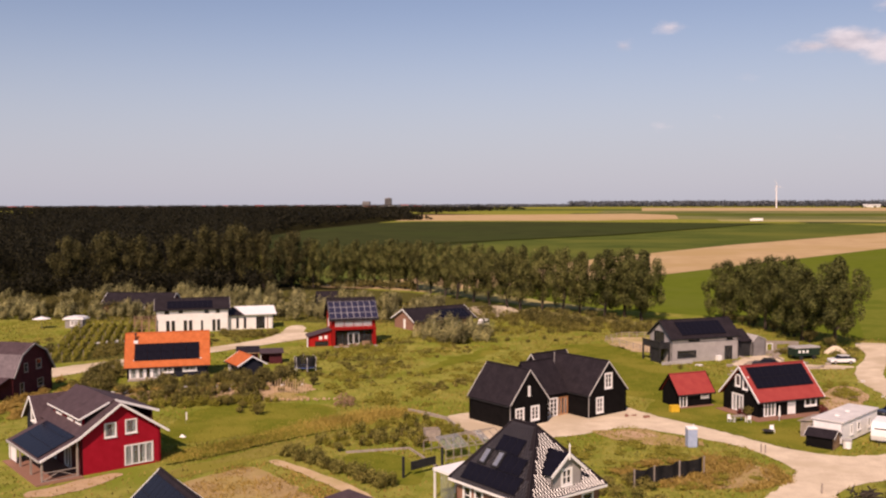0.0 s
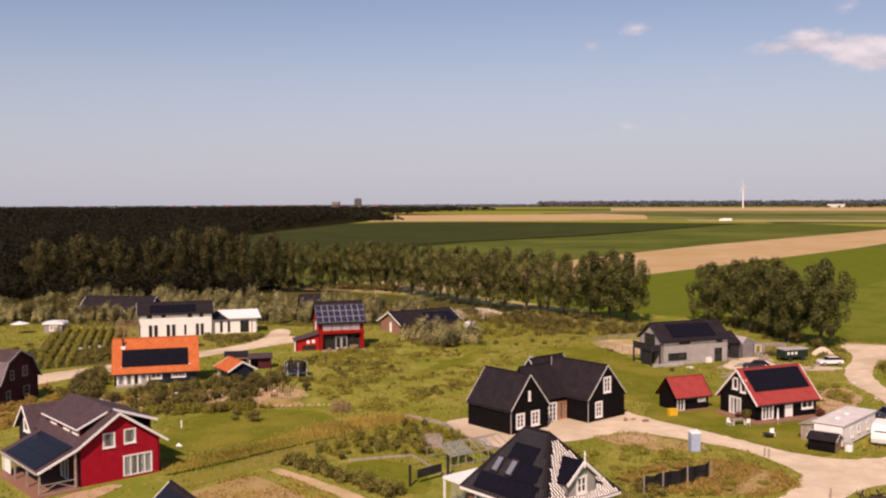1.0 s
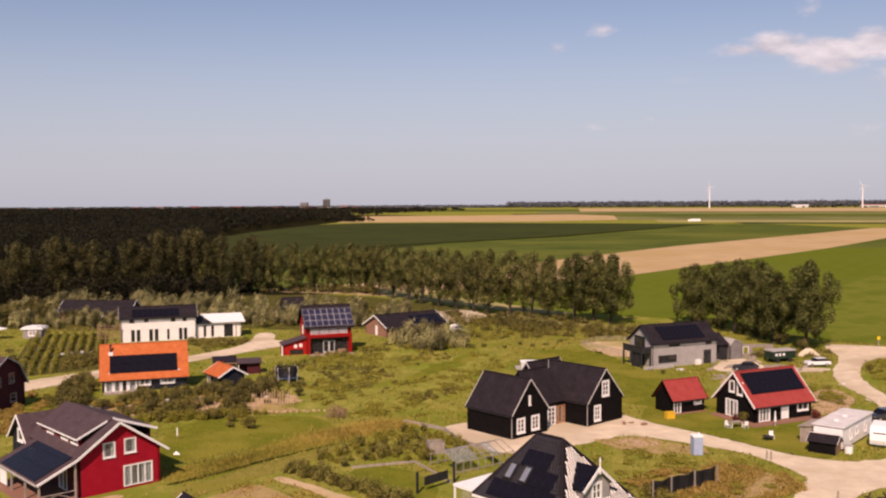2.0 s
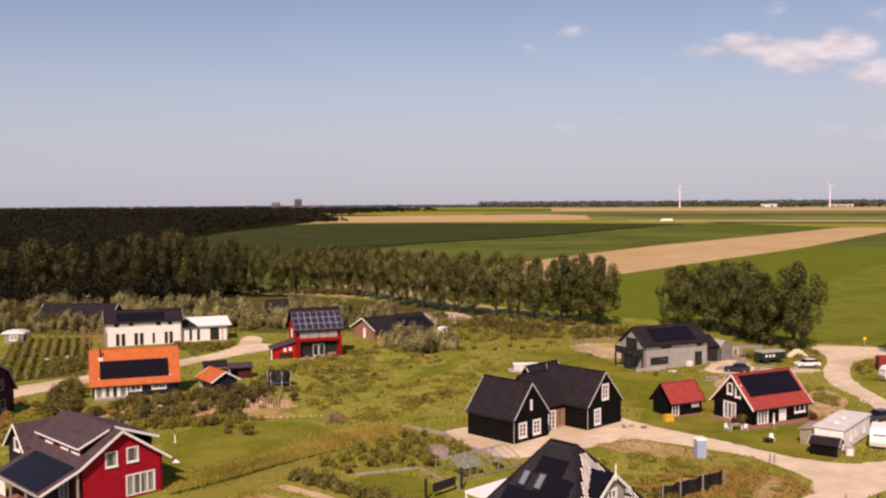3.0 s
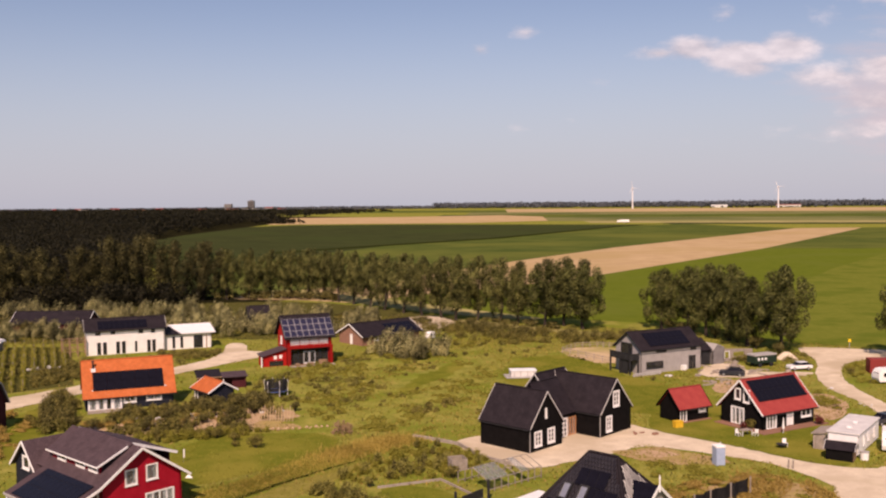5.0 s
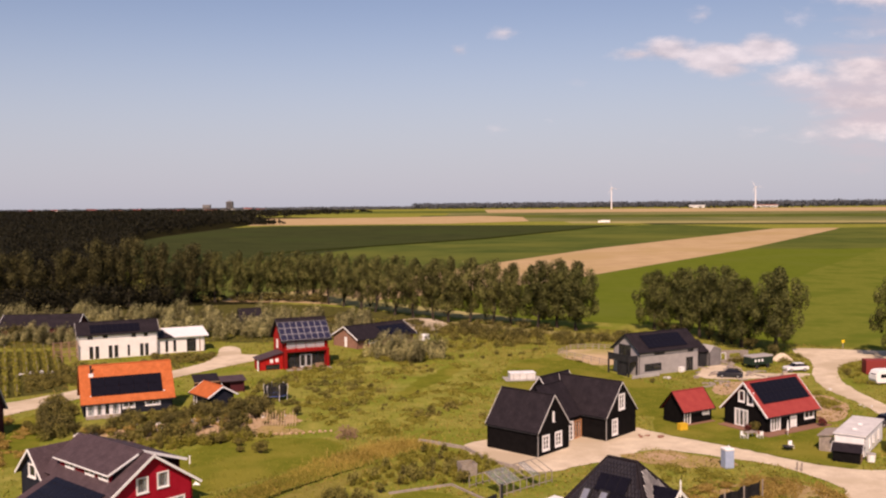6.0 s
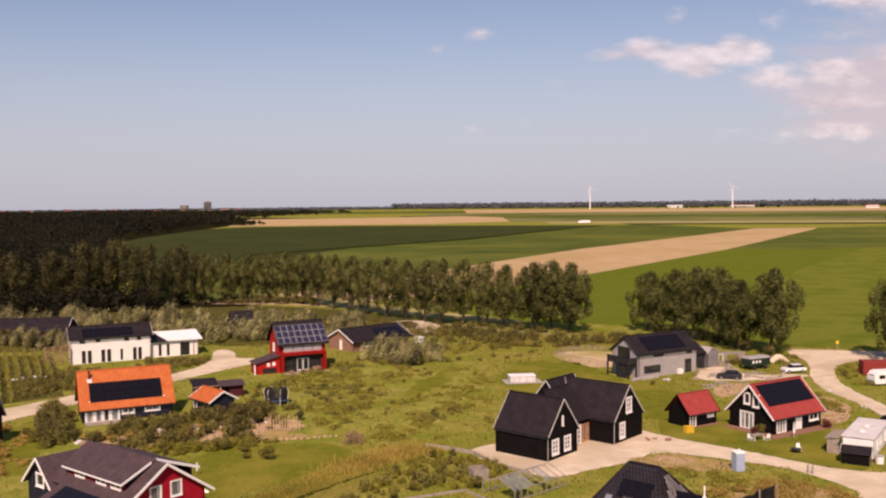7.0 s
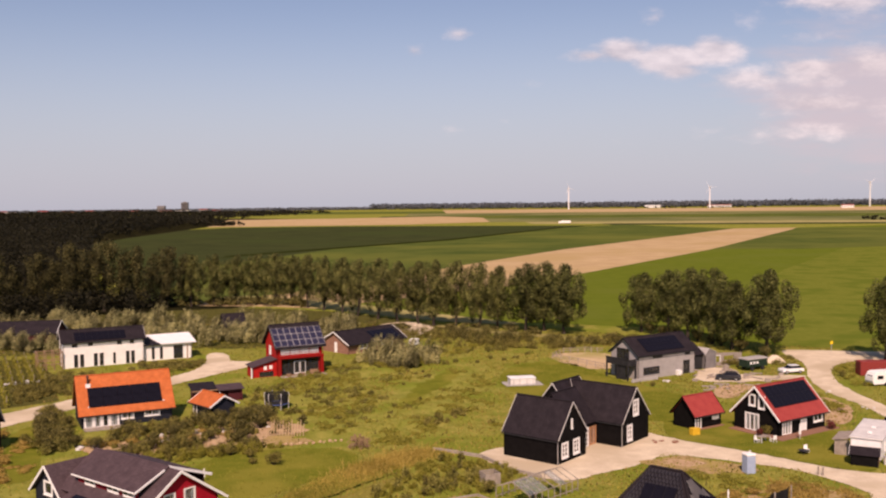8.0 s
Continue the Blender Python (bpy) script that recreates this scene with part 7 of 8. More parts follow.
def windbreak():
    f = thing("windbreak_fence", pose(-6.6, 96.4, 0, 0, 0, 42.5), "black netting windbreak sagging between posts", "fence")
    net = surface("black_netting", (0.012, 0.012, 0.013), (0.022, 0.021, 0.02), 0.6, 0.9)
    L = 9.4
    bm = bmesh.new()
    n = 36
    rows = []
    for i in range(n + 1):
        x = L * i / n
        sag = 0.14 * math.sin(i / n * 3 * math.pi) ** 2
        y = 0.12 * math.sin(i * 0.9)
        rows.append([bm.verts.new((x, y, 0.03)), bm.verts.new((x, y + 0.06, 0.8)), bm.verts.new((x, y, 1.75 - sag)), bm.verts.new((x, y + 0.04, 1.75 - sag)), bm.verts.new((x, y + 0.1, 0.8)), bm.verts.new((x, y + 0.04, 0.03))])
    for a, b in zip(rows, rows[1:]):
        for k in range(6):
            bm.faces.new((a[k], b[k], b[(k + 1) % 6], a[(k + 1) % 6]))
    part("netting", bm, net, f)
    for x in (0.0, 2.6, 6.0, 9.4):
        part("post", box(x - 0.06, x + 0.06, -0.2, -0.1, 0, 1.9), "wood_grey", f)


def site_cabin():
    c = thing("site_cabin", pose(16.5, 117.0, 0, 0, 0, 57), "long white site cabin with a flat grey roof", "cabin")
    holes = [(2.4, 3.1, 0.9, 2.0), (4.4, 5.3, 1.1, 2.0), (7.6, 8.4, 0.9, 2.0)]
    for p0, p1, hs in (((0, 0), (10.5, 0), holes), ((10.5, 0), (10.5, 3.4), []), ((10.5, 3.4), (0, 3.4), []), ((0, 3.4), (0, 0), [])):
        part("wall", wall_mesh(p0, p1, [(0, 2.6), (math.dist(p0, p1), 2.6)], hs, thick=0.1, z0=0.25), "white_paint", c)
        for q in hs:
            window(c, wall_frame(p0, p1), q, cols=1, rows=1, surround=0.05)
    part("roof", box(-0.15, 10.65, -0.15, 3.55, 2.6, 2.78, bevel=0.03), "roof_pale", c)
    for x in (0.6, 5.0, 9.6):
        for y in (0.3, 2.9):
            part("block", box(x, x + 0.4, y, y + 0.3, 0, 0.25), "roof_grey", c)
    for x in (2.5, 5.5):
        part("roof_vent", box(x, x + 0.5, 1.4, 1.9, 2.78, 2.95, bevel=0.03), "white_paint", c)
    s = thing("plank_shelter", pose(14.1, 120.2, 0, 0, 0, 57), "weathered grey plank shelter against the cabin", "shelter")
    part("roof", slab((-0.3, 1.9, 1.9), (-0.3, -0.0, 2.2), (4.2, -0.0, 2.2), (4.2, 1.9, 1.9), 0.08), "wood_grey", s)
    for i in range(6):
        part("plank", box(-0.1, -0.05, i * 0.28, i * 0.28 + 0.25, 0, 1.95), "wood_grey", s)
    for x, y in ((0.1, 1.7), (4.0, 1.7), (4.0, 0.1)):
        part("post", box(x, x + 0.1, y - 0.1, y, 0, 1.88), "wood_grey", s)
    d = thing("dark_shed", pose(12.5, 116.2, 0, 0, 0, -28), "small dark brown shed with a grey felt roof and pale edges", "shed")
    for p0, p1 in (((0, 0), (3.0, 0)), ((3.0, 0), (3.0, 2.4)), ((3.0, 2.4), (0, 2.4)), ((0, 2.4), (0, 0))):
        k = math.dist(p0, p1)
        top = [(0, 1.4), (k, 1.4)] if p0[1] == p1[1] else [(0, 1.4), (1.2, 2.0), (2.4, 1.4)]
        part("wall", wall_mesh(p0, p1, top, thick=0.06), "black_board" if p0 != (3.0, 0) else "wood", d)
    for q in ([(-0.2, -0.25, 1.35), (3.2, -0.25, 1.35), (3.2, 1.2, 2.06), (-0.2, 1.2, 2.06)], [(3.2, 2.65, 1.35), (-0.2, 2.65, 1.35), (-0.2, 1.2, 2.06), (3.2, 1.2, 2.06)]):
        part("roof", slab(*q, 0.06), "roof_dark", d)
        for k in (0, 1):
            verge(d, q[k], q[3 - k], "roof_pale", depth=0.1, thick=0.05, label="pale roof edge")
    part("ridge_cap", add_tube(bmesh.new(), (-0.2, 1.2, 2.09), (3.2, 1.2, 2.09), 0.05, 0.05, 6), "roof_pale", d)


def caravan(x, y, ang, label, length=5.2, group="caravans"):
    c = thing("caravan", pose(x, y, 0, 0, 0, ang), label, "caravan", group)
    w, h = 2.1, 2.45
    bm = bmesh.new()
    prof = [(0.25, 0.35), (0.05, 0.9), (0.12, 1.6), (0.55, 2.3), (1.1, h), (length - 1.0, h), (length - 0.35, 2.25), (length - 0.05, 1.4), (length - 0.15, 0.6), (length - 0.4, 0.35)]
    a = [bm.verts.new((px, 0, pz)) for px, pz in prof]
    b = [bm.verts.new((px, w, pz)) for px, pz in prof]
    for i in range(len(prof)):
        j = (i + 1) % len(prof)
        bm.faces.new((a[j], a[i], b[i], b[j]))
    bm.faces.new(a)
    bm.faces.new(b[::-1])
    bmesh.ops.bevel(bm, geom=bm.edges[:], offset=0.06, segments=2, affect="EDGES", profile=0.5)
    part("body", bm, "white_paint", c, "white shell")
    bm = box(-0.02, 0.06, 0.35, w - 0.35, 0, 0.62, bevel=0.03)
    bmesh.ops.transform(bm, matrix=pose(0.11, 0, 1.2, 0, 8, 0), verts=bm.verts)
    part("front_window", bm, "panel", c, "tinted front window")
    for s0, s1 in ((0.9, 2.0), (3.2, 4.4)):
        part("side_window", box(s0, s1, -0.03, 0.01, 1.2, 1.8, bevel=0.01), "panel", c)
    part("door", box(2.25, 2.9, -0.025, 0.012, 0.5, 2.2, bevel=0.01), "white_render", c)
    for yy in (0.05, w - 0.05):
        part("wheel", add_tube(bmesh.new(), (2.5, yy - 0.09, 0.32), (2.5, yy + 0.09, 0.32), 0.32, 0.32, 12), "dark_metal", c, "black tyre")
    part("drawbar", add_bar(add_bar(bmesh.new(), (-1.0, w / 2, 0.4), (0.4, 0.5, 0.4), 0.07, 0.07), (-1.0, w / 2, 0.4), (0.4, w - 0.5, 0.4), 0.07, 0.07), "dark_metal", c)
    part("jockey_wheel", add_tube(bmesh.new(), (-0.8, w / 2, 0), (-0.8, w / 2, 0.6), 0.04, 0.04, 6), "dark_metal", c)
    return c


def car(x, y, ang, paint, label, estate=False):
    c = thing("car", pose(x, y, 0, 0, 0, ang), label, "car", "parked cars")
    w = 1.75
    low = [(0.0, 0.35), (0.02, 0.75), (0.25, 0.88), (1.15, 0.96), (3.75, 0.98), (4.2, 0.9), (4.25, 0.4)]
    bm = bmesh.new()
    a = [bm.verts.new((px, 0.0, pz)) for px, pz in low]
    b = [bm.verts.new((px, w, pz)) for px, pz in low]
    for i in range(len(low)):
        j = (i + 1) % len(low)
        bm.faces.new((a[j], a[i], b[i], b[j]))
    bm.faces.new(a)
    bm.faces.new(b[::-1])
    bmesh.ops.bevel(bm, geom=bm.edges[:], offset=0.07, segments=2, affect="EDGES", profile=0.5)
    part("body", bm, paint, c)
    cab = [(1.1, 0.94), (1.75, 1.42), (3.3, 1.45), (4.05 if estate else 3.95, 0.96)]
    bm = bmesh.new()
    a = [bm.verts.new((px, 0.12 if pz < 1 else 0.24, pz)) for px, pz in cab]
    b = [bm.verts.new((px, w - (0.12 if pz < 1 else 0.24), pz)) for px, pz in cab]
    for i in range(4):
        j = (i + 1) % 4
        bm.faces.new((a[j], a[i], b[i], b[j]))
    bm.faces.new(a)
    bm.faces.new(b[::-1])
    part("cabin_glass", bm, "panel", c, "dark tinted windows")
    part("roof", box(1.7, 3.36, 0.2, w - 0.2, 1.41, 1.49, bevel=0.03), paint, c)
    for wx in (0.8, 3.4):
        for wy in (0.06, w - 0.06):
            wh = part("wheel", add_tube(bmesh.new(), (wx, wy - 0.1, 0.32), (wx, wy + 0.1, 0.32), 0.32, 0.32, 12), "dark_metal", c, "black tyre")
            part("rim", add_tube(bmesh.new(), (wx, wy - 0.11, 0.32), (wx, wy + 0.11, 0.32), 0.18, 0.18, 10), "alu", wh)
    for wy in (0.25, w - 0.25):
        part("headlight", box(-0.02, 0.05, wy - 0.16, wy + 0.16, 0.6, 0.75, bevel=0.01), "alu", c)
    return c


def trampoline():
    t = thing("trampoline", pose(-60.1, 151.3, 0), "round trampoline with a dark safety net", "trampoline")
    n, r = 12, 1.7
    ring = [(r * math.cos(i * math.tau / n), r * math.sin(i * math.tau / n)) for i in range(n)]
    blue = surface("blue_pad", (0.06, 0.09, 0.24), (0.09, 0.13, 0.30), 0.4, 0.6)
    bm = bmesh.new()
    for (x0, y0), (x1, y1) in zip(ring, ring[1:] + ring[:1]):
        add_bar(bm, (x0, y0, 0.78), (x1, y1, 0.78), 0.3, 0.1)
    part("pad", bm, blue, t, "blue edge pad")
    part("mat", add_tube(bmesh.new(), (0, 0, 0.74), (0, 0, 0.76), r * 0.9, r * 0.9, n), "dark_metal", t, "black jumping mat")
    for i in range(0, n, 2):
        x, y = ring[i]
        part("pole", stem([(x * 1.05, y * 1.05, 0), (x * 1.06, y * 1.06, 1.0), (x * 1.14, y * 1.14, 2.0), (x * 1.05, y * 1.05, 2.5)], [0.06, 0.06, 0.055, 0.05], 6), "roof_pale", t, "pale curved net pole")
    bm = bmesh.new()
    for i in range(n * 14):
        a = i * math.tau / (n * 14)
        add_bar(bm, (r * math.cos(a), r * math.sin(a), 0.8), (r * 1.04 * math.cos(a), r * 1.04 * math.sin(a), 2.3), 0.035, 0.035)
    for z in (1.1, 1.5, 1.9, 2.3):
        for (x0, y0), (x1, y1) in zip(ring, ring[1:] + ring[:1]):
            add_bar(bm, (x0, y0, z), (x1, y1, z), 0.012, 0.04)
    part("net", bm, "dark_metal", t, "dark mesh net")


def pool():
    p = thing("white_tank", pose(-23.1, 166.6, 0, 0, 0, 8), "white covered basin on a grey groundsheet", "basin")
    part("groundsheet", box(-0.9, 5.6, -0.8, 3.2, 0.04, 0.07), "roof_grey", p, "grey groundsheet")
    part("tub", box(0, 4.4, 0, 2.3, 0.07, 1.1, bevel=0.12), "roof_pale", p)
    part("cover", box(-0.08, 4.48, -0.08, 2.38, 1.1, 1.22, bevel=0.05), "roof_white", p, "white cover")
    for x in (0.5, 1.6, 2.8, 3.9):
        part("brace", box(x, x + 0.1, -0.05, -0.003, 0.1, 1.08), "roof_grey", p)


def brush_pile():
    p = thing("brush_pile", pose(-45.7, 127.0, 0, 0, 0, 10), "round heap of dry branches", "brushwood")
    rng = random.Random(9)
    bm = bmesh.new()
    for i in range(260):
        a, r = rng.uniform(0, math.tau), 1.5 * math.sqrt(rng.random())
        z = (1.7 - r * 0.45) * rng.random()
        b = rng.uniform(0, math.tau)
        ln = rng.uniform(0.3, 0.9)
        add_bar(bm, (r * math.cos(a), r * math.sin(a), 0.04 + z), (r * math.cos(a) * 0.9 + 0.3 * ln * math.cos(b), r * math.sin(a) * 0.9 + 0.3 * ln * math.sin(b), 0.04 + z + 0.35 * ln), 0.05, 0.05)
    part("branches", bm, "wood", p)


def greenhouse():
    g = thing("greenhouse_frame", pose(-26.4, 102.2, 0, 0, 0, 44), "low greenhouse frame of pale timber bars", "greenhouse")
    L, W = 8.0, 4.6
    for i in range(9):
        x = L * i / 8
        bm = bmesh.new()
        add_bar(bm, (x, 0, 0), (x, 0, 1.3), 0.07, 0.07)
        add_bar(bm, (x, W, 0), (x, W, 1.3), 0.07, 0.07)
        add_bar(bm, (x, 0, 1.3), (x, W / 2, 2.2), 0.07, 0.07)
        add_bar(bm, (x, W, 1.3), (x, W / 2, 2.2), 0.07, 0.07)
        part("rafter", bm, "wood_grey", g)
    for y, z in ((0, 1.3), (W, 1.3), (W / 2, 2.2), (0, 0.3), (W, 0.3)):
        part("rail", add_bar(bmesh.new(), (0, y, z), (L, y, z), 0.07, 0.07), "wood_grey", g)
    for x0 in (0.05, 1.05, 2.05, 5.05):
        part("pane", slab((x0, -0.02, 1.34), (x0 + 0.9, -0.02, 1.34), (x0 + 0.9, W / 2 - 0.03, 2.24), (x0, W / 2 - 0.03, 2.24), 0.012), "glass_clear", g, "clear roof pane")
    c = thing("compost_crate", pose(-29.9, 111.2, 0, 0, 0, 20), "pale timber crate on the vegetable plot", "crate")
    for i in range(5):
        part("slat", box(-0.9, 0.9, -0.9, -0.85, i * 0.26, i * 0.26 + 0.2), "wood_grey", c)
        part("slat", box(-0.9, 0.9, 0.85, 0.9, i * 0.26, i * 0.26 + 0.2), "wood_grey", c)
        part("slat", box(-0.9, -0.85, -0.84, 0.84, i * 0.26, i * 0.26 + 0.2), "wood_grey", c)
        part("slat", box(0.85, 0.9, -0.84, 0.84, i * 0.26, i * 0.26 + 0.2), "wood_grey", c)
    n = thing("garden_hammock", pose(-29.4, 95.4, 0, 0, 0, 54), "dark cloth hung between two black posts", "hammock")
    part("post", box(-0.1, 0.1, -0.1, 0.1, 0, 2.2), "dark_metal", n)
    part("post", box(5.2, 5.4, -0.1, 0.1, 0, 2.2), "dark_metal", n)
    part("cloth", box(1.0, 4.4, -0.04, 0.04, 0.6, 1.5, bevel=0.02), "dark_metal", n, "dark grey cloth")


def edging():
    e = thing("timber_edging", Matrix(), "pale timber edging boards along the yard", "edging")
    pts = [(-36.2, 125.2), (-33, 123.4), (-30.2, 121.4), (-27.4, 115.8), (-24, 112.6)]
    for a, b in zip(pts, pts[1:]):
        part("board", add_bar(bmesh.new(), (*a, 0.2), (*b, 0.2), 0.2, 0.4), "wood_grey", e)
    e = thing("timber_edging", Matrix(), "pale timber edging around the vegetable beds", "edging")
    for a, b in (((-38, 103.4), (-31.5, 106.5)), ((-31.5, 106.5), (-26.6, 99.4))):
        part("board", add_bar(bmesh.new(), (*a, 0.12), (*b, 0.12), 0.16, 0.24), "wood_grey", e)
    e = thing("dry_stone_edge", Matrix(), "low pale edge of rubble below the shrubs", "edging")
    rng = random.Random(3)
    for i in range(42):
        t = i / 41
        x, y = -63 + 14.5 * t, 127.0 + 3.2 * t
        s = rng.uniform(0.12, 0.26)
        bm = bmesh.new()
        bmesh.ops.create_icosphere(bm, subdivisions=1, radius=s, matrix=pose(x + rng.uniform(-0.3, 0.3), y + rng.uniform(-0.4, 0.4), s * 0.5, rng.uniform(0, 90), rng.uniform(0, 90), 0))
        part("stone", bm, "dirt" if i % 3 else "sand", e)


def path_shed():
    d = thing("path_shed", pose(-33.0, 82.4, 0, 0, 0, -36), "small timber shed with a flat brown felt roof", "shed")
    for p0, p1 in (((0, 0), (3.2, 0)), ((3.2, 0), (3.2, 2.2)), ((3.2, 2.2), (0, 2.2)), ((0, 2.2), (0, 0))):
        part("wall", wall_mesh(p0, p1, [(0, 1.85), (math.dist(p0, p1), 1.85)], thick=0.06), "wood", d)
    part("roof", slab((-0.25, -0.25, 1.86), (3.45, -0.25, 1.86), (3.45, 2.45, 2.05), (-0.25, 2.45, 2.05), 0.1), "roof_brown", d)
    for a, b in (((-0.28, -0.25, 1.82), (-0.28, 2.45, 2.0)), ((3.48, -0.25, 1.82), (3.48, 2.45, 2.0))):
        verge(d, a, b, "wood", depth=0.14, thick=0.05, label="brown roof edge board")


def garden_rocks():
    rng = random.Random(8)
    for i in range(26):
        x = rng.uniform(-82, -55)
        y = 127.5 + (x + 82) * 0.4 + rng.uniform(-1, 5)
        s = rng.uniform(0.25, 0.55)
        rock = thing("garden_rock", pose(x, y, 0, 0, 0, rng.uniform(0, 360)), "pale boulder among the garden shrubs", "rock", "garden boulders")
        bm = bmesh.new()
        bmesh.ops.create_icosphere(bm, subdivisions=2, radius=s)
        for v in bm.verts:
            v.co *= 1 + 0.3 * noise.noise(v.co * 3 + Vector((i * 5.0, 0, 0)))
            v.co.z = v.co.z * 0.6 + s * 0.35
        part("stone", bm, "roof_pale", rock)


def street_bits():
    s = thing("road_sign", pose(44.8, 198.3, 0, 0, 0, 20), "yellow road sign on a grey pole", "sign")
    part("pole", add_tube(bmesh.new(), (0, 0, 0), (0, 0, 2.0), 0.05, 0.05, 8), "roof_grey", s)
    part("board", box(-0.35, 0.35, -0.05, -0.02, 1.5, 2.1, bevel=0.02), surface("yellow_sign", (0.75, 0.5, 0.02), (0.8, 0.55, 0.03), 0.5, 0.4), s, "yellow sign board")
    y = thing("yellow_crate", pose(-1.5, 131.5, 0, 0, 0, 25), "yellow plastic box on the grass", "box")
    yel = surface("yellow_plastic", (0.6, 0.36, 0.02), (0.68, 0.42, 0.04), 0.4, 0.45)
    part("tub", box(-0.6, 0.6, -0.4, 0.4, 0, 0.75, bevel=0.06), yel, y)
    part("lid", box(-0.64, 0.64, -0.44, 0.44, 0.755, 0.9, bevel=0.04), yel, y)
    for x, yy in ((7.2, 112.4), (7.6, 112.1), (11.0, 98.0)):
        b = thing("road_post", pose(x, yy, 0), "short weathered roadside post", "post", "roadside posts")
        part("shaft", box(-0.08, 0.08, -0.08, 0.08, 0, 1.0, bevel=0.01), "wood_grey", b)
    t = thing("garden_table", pose(6.2, 127.4, 0, 0, 0, 30), "weathered garden table by the terrace", "table")
    part("tabletop", box(-0.9, 0.9, -0.5, 0.5, 0.7, 0.75, bevel=0.01), "wood_grey", t)
    for x in (-0.8, 0.8):
        for yy in (-0.4, 0.4):
            part("leg", box(x - 0.04, x + 0.04, yy - 0.04, yy + 0.04, 0, 0.7), "white_paint", t)
    chair = thing("garden_chair", pose(7.4, 127.0, 0, 0, 0, 200), "white garden chair on the grass", "chair", "garden chairs")
    part("seat", box(-0.25, 0.25, -0.25, 0.25, 0.42, 0.46, bevel=0.01), "white_paint", chair)
    part("backrest", box(-0.25, 0.25, 0.22, 0.26, 0.46, 0.95, bevel=0.01), "white_paint", chair)
    for x in (-0.22, 0.22):
        for yy in (-0.22, 0.22):
            part("leg", box(x - 0.025, x + 0.025, yy - 0.025, yy + 0.025, 0, 0.42), "white_paint", chair)
    for x, yy, a in ((5.2, 126.9, 40), (9.6, 121.9, 10)):
        copy_thing(chair, pose(x, yy, 0, 0, 0, a))
    u = thing("closed_parasol", pose(11.3, 128.4, 0), "closed pale parasol beside the door", "parasol")
    part("pole", add_tube(bmesh.new(), (0, 0, 0), (0, 0, 2.1), 0.03, 0.03, 6), "white_paint", u)
    part("cloth", add_tube(bmesh.new(), (0, 0, 0.7), (0, 0, 2.0), 0.17, 0.05, 8), "white_paint", u)
    f = thing("fire_bowl", pose(9.0, 121.2, 0), "dark iron garden seat ring on the grass", "fire pit")
    part("bowl", add_tube(bmesh.new(), (0, 0, 0.25), (0, 0, 0.5), 0.3, 0.7, 12), "dark_metal", f)
    for a in range(3):
        part("leg", add_bar(bmesh.new(), (0.5 * math.cos(a * 2.1), 0.5 * math.sin(a * 2.1), 0), (0.3 * math.cos(a * 2.1), 0.3 * math.sin(a * 2.1), 0.3), 0.05, 0.05), "dark_metal", f)
    fl = thing("white_banner", pose(-62.0, 112.8, 0, 0, 0, 20) @ Matrix.Diagonal((0.55, 1, 0.62, 1)), "tall narrow white banner on the lawn", "banner")
    part("pole", add_tube(bmesh.new(), (0, 0, 0), (0, 0, 2.6), 0.03, 0.03, 6), "alu", fl)
    part("cloth", box(0.03, 0.3, -0.015, 0.015, 0.9, 2.5), "white_render", fl)
    fl = thing("white_sheet", pose(-59.3, 106.6, 0, 0, 0, 10) @ Matrix.Scale(0.65, 4), "crumpled white sheet on the lawn", "sheet")
    bm = bmesh.new()
    vs = [bm.verts.new(p) for p in ((-0.6, -0.3, 0.02), (0.7, -0.35, 0.02), (0.5, 0.5, 0.04), (-0.5, 0.45, 0.03), (-0.1, 0.05, 0.6))]
    for i in range(4):
        bm.faces.new((vs[i], vs[(i + 1) % 4], vs[4]))
    bm.faces.new(vs[3::-1])
    part("cloth", bm, "white_paint", fl)
    k = thing("stake_fence", pose(-58.4, 133.6, 0, 0, 0, -3), "low fence of pale upright stakes", "fence")
    for i in range(13):
        part("stake", add_bar(bmesh.new(), (i * 0.4, 0, 0), (i * 0.4 + 0.1, 0.1, 1.7 + 0.25 * (i % 3)), 0.09, 0.09), "sand", k)
    part("rail", add_bar(bmesh.new(), (0, 0.06, 0.8), (4.9, 0.06, 0.8), 0.05, 0.05), "sand", k)
    p = thing("paddock_fence", Matrix(), "white rail fence round the sandy paddock", "fence")
    ring = [(-4.6, 180.6), (-8.5, 187), (-12.6, 193.4), (-9.6, 199.6), (-5, 200.6), (-1.5, 199.2)]
    for a, b in zip(ring, ring[1:]):
        for j in range(3):
            q = Vector(a).lerp(Vector(b), j / 3)
            part("post", box(q.x - 0.06, q.x + 0.06, q.y - 0.06, q.y + 0.06, 0, 1.2), "wood_grey", p)
        for z in (0.6, 1.05):
            part("rail", add_bar(bmesh.new(), (*a, z), (*b, z), 0.05, 0.1), "wood_grey", p)
    rng = random.Random(12)
    for x, y, n, lab in ((27.2, 158, 3, "white"), (28.0, 146, 4, "pale"), (-6.4, 128, 5, "red"), (3.5, 168.6, 5, "pale")):
        h = thing("rubble_heap", pose(x, y, 0), "small heap of %s building rubble" % lab, "rubble")
        for i in range(n):
            s = rng.uniform(0.15, 0.4)
            bm = box(-s, s, -s * 0.6, s * 0.6, 0, s * 0.7, bevel=0.06)
            part("block", bm, "brick" if lab == "red" else "roof_pale", h, m=pose(rng.uniform(-1.4, 1.4), rng.uniform(-0.8, 0.8), 0, 0, 0, rng.uniform(0, 90)))
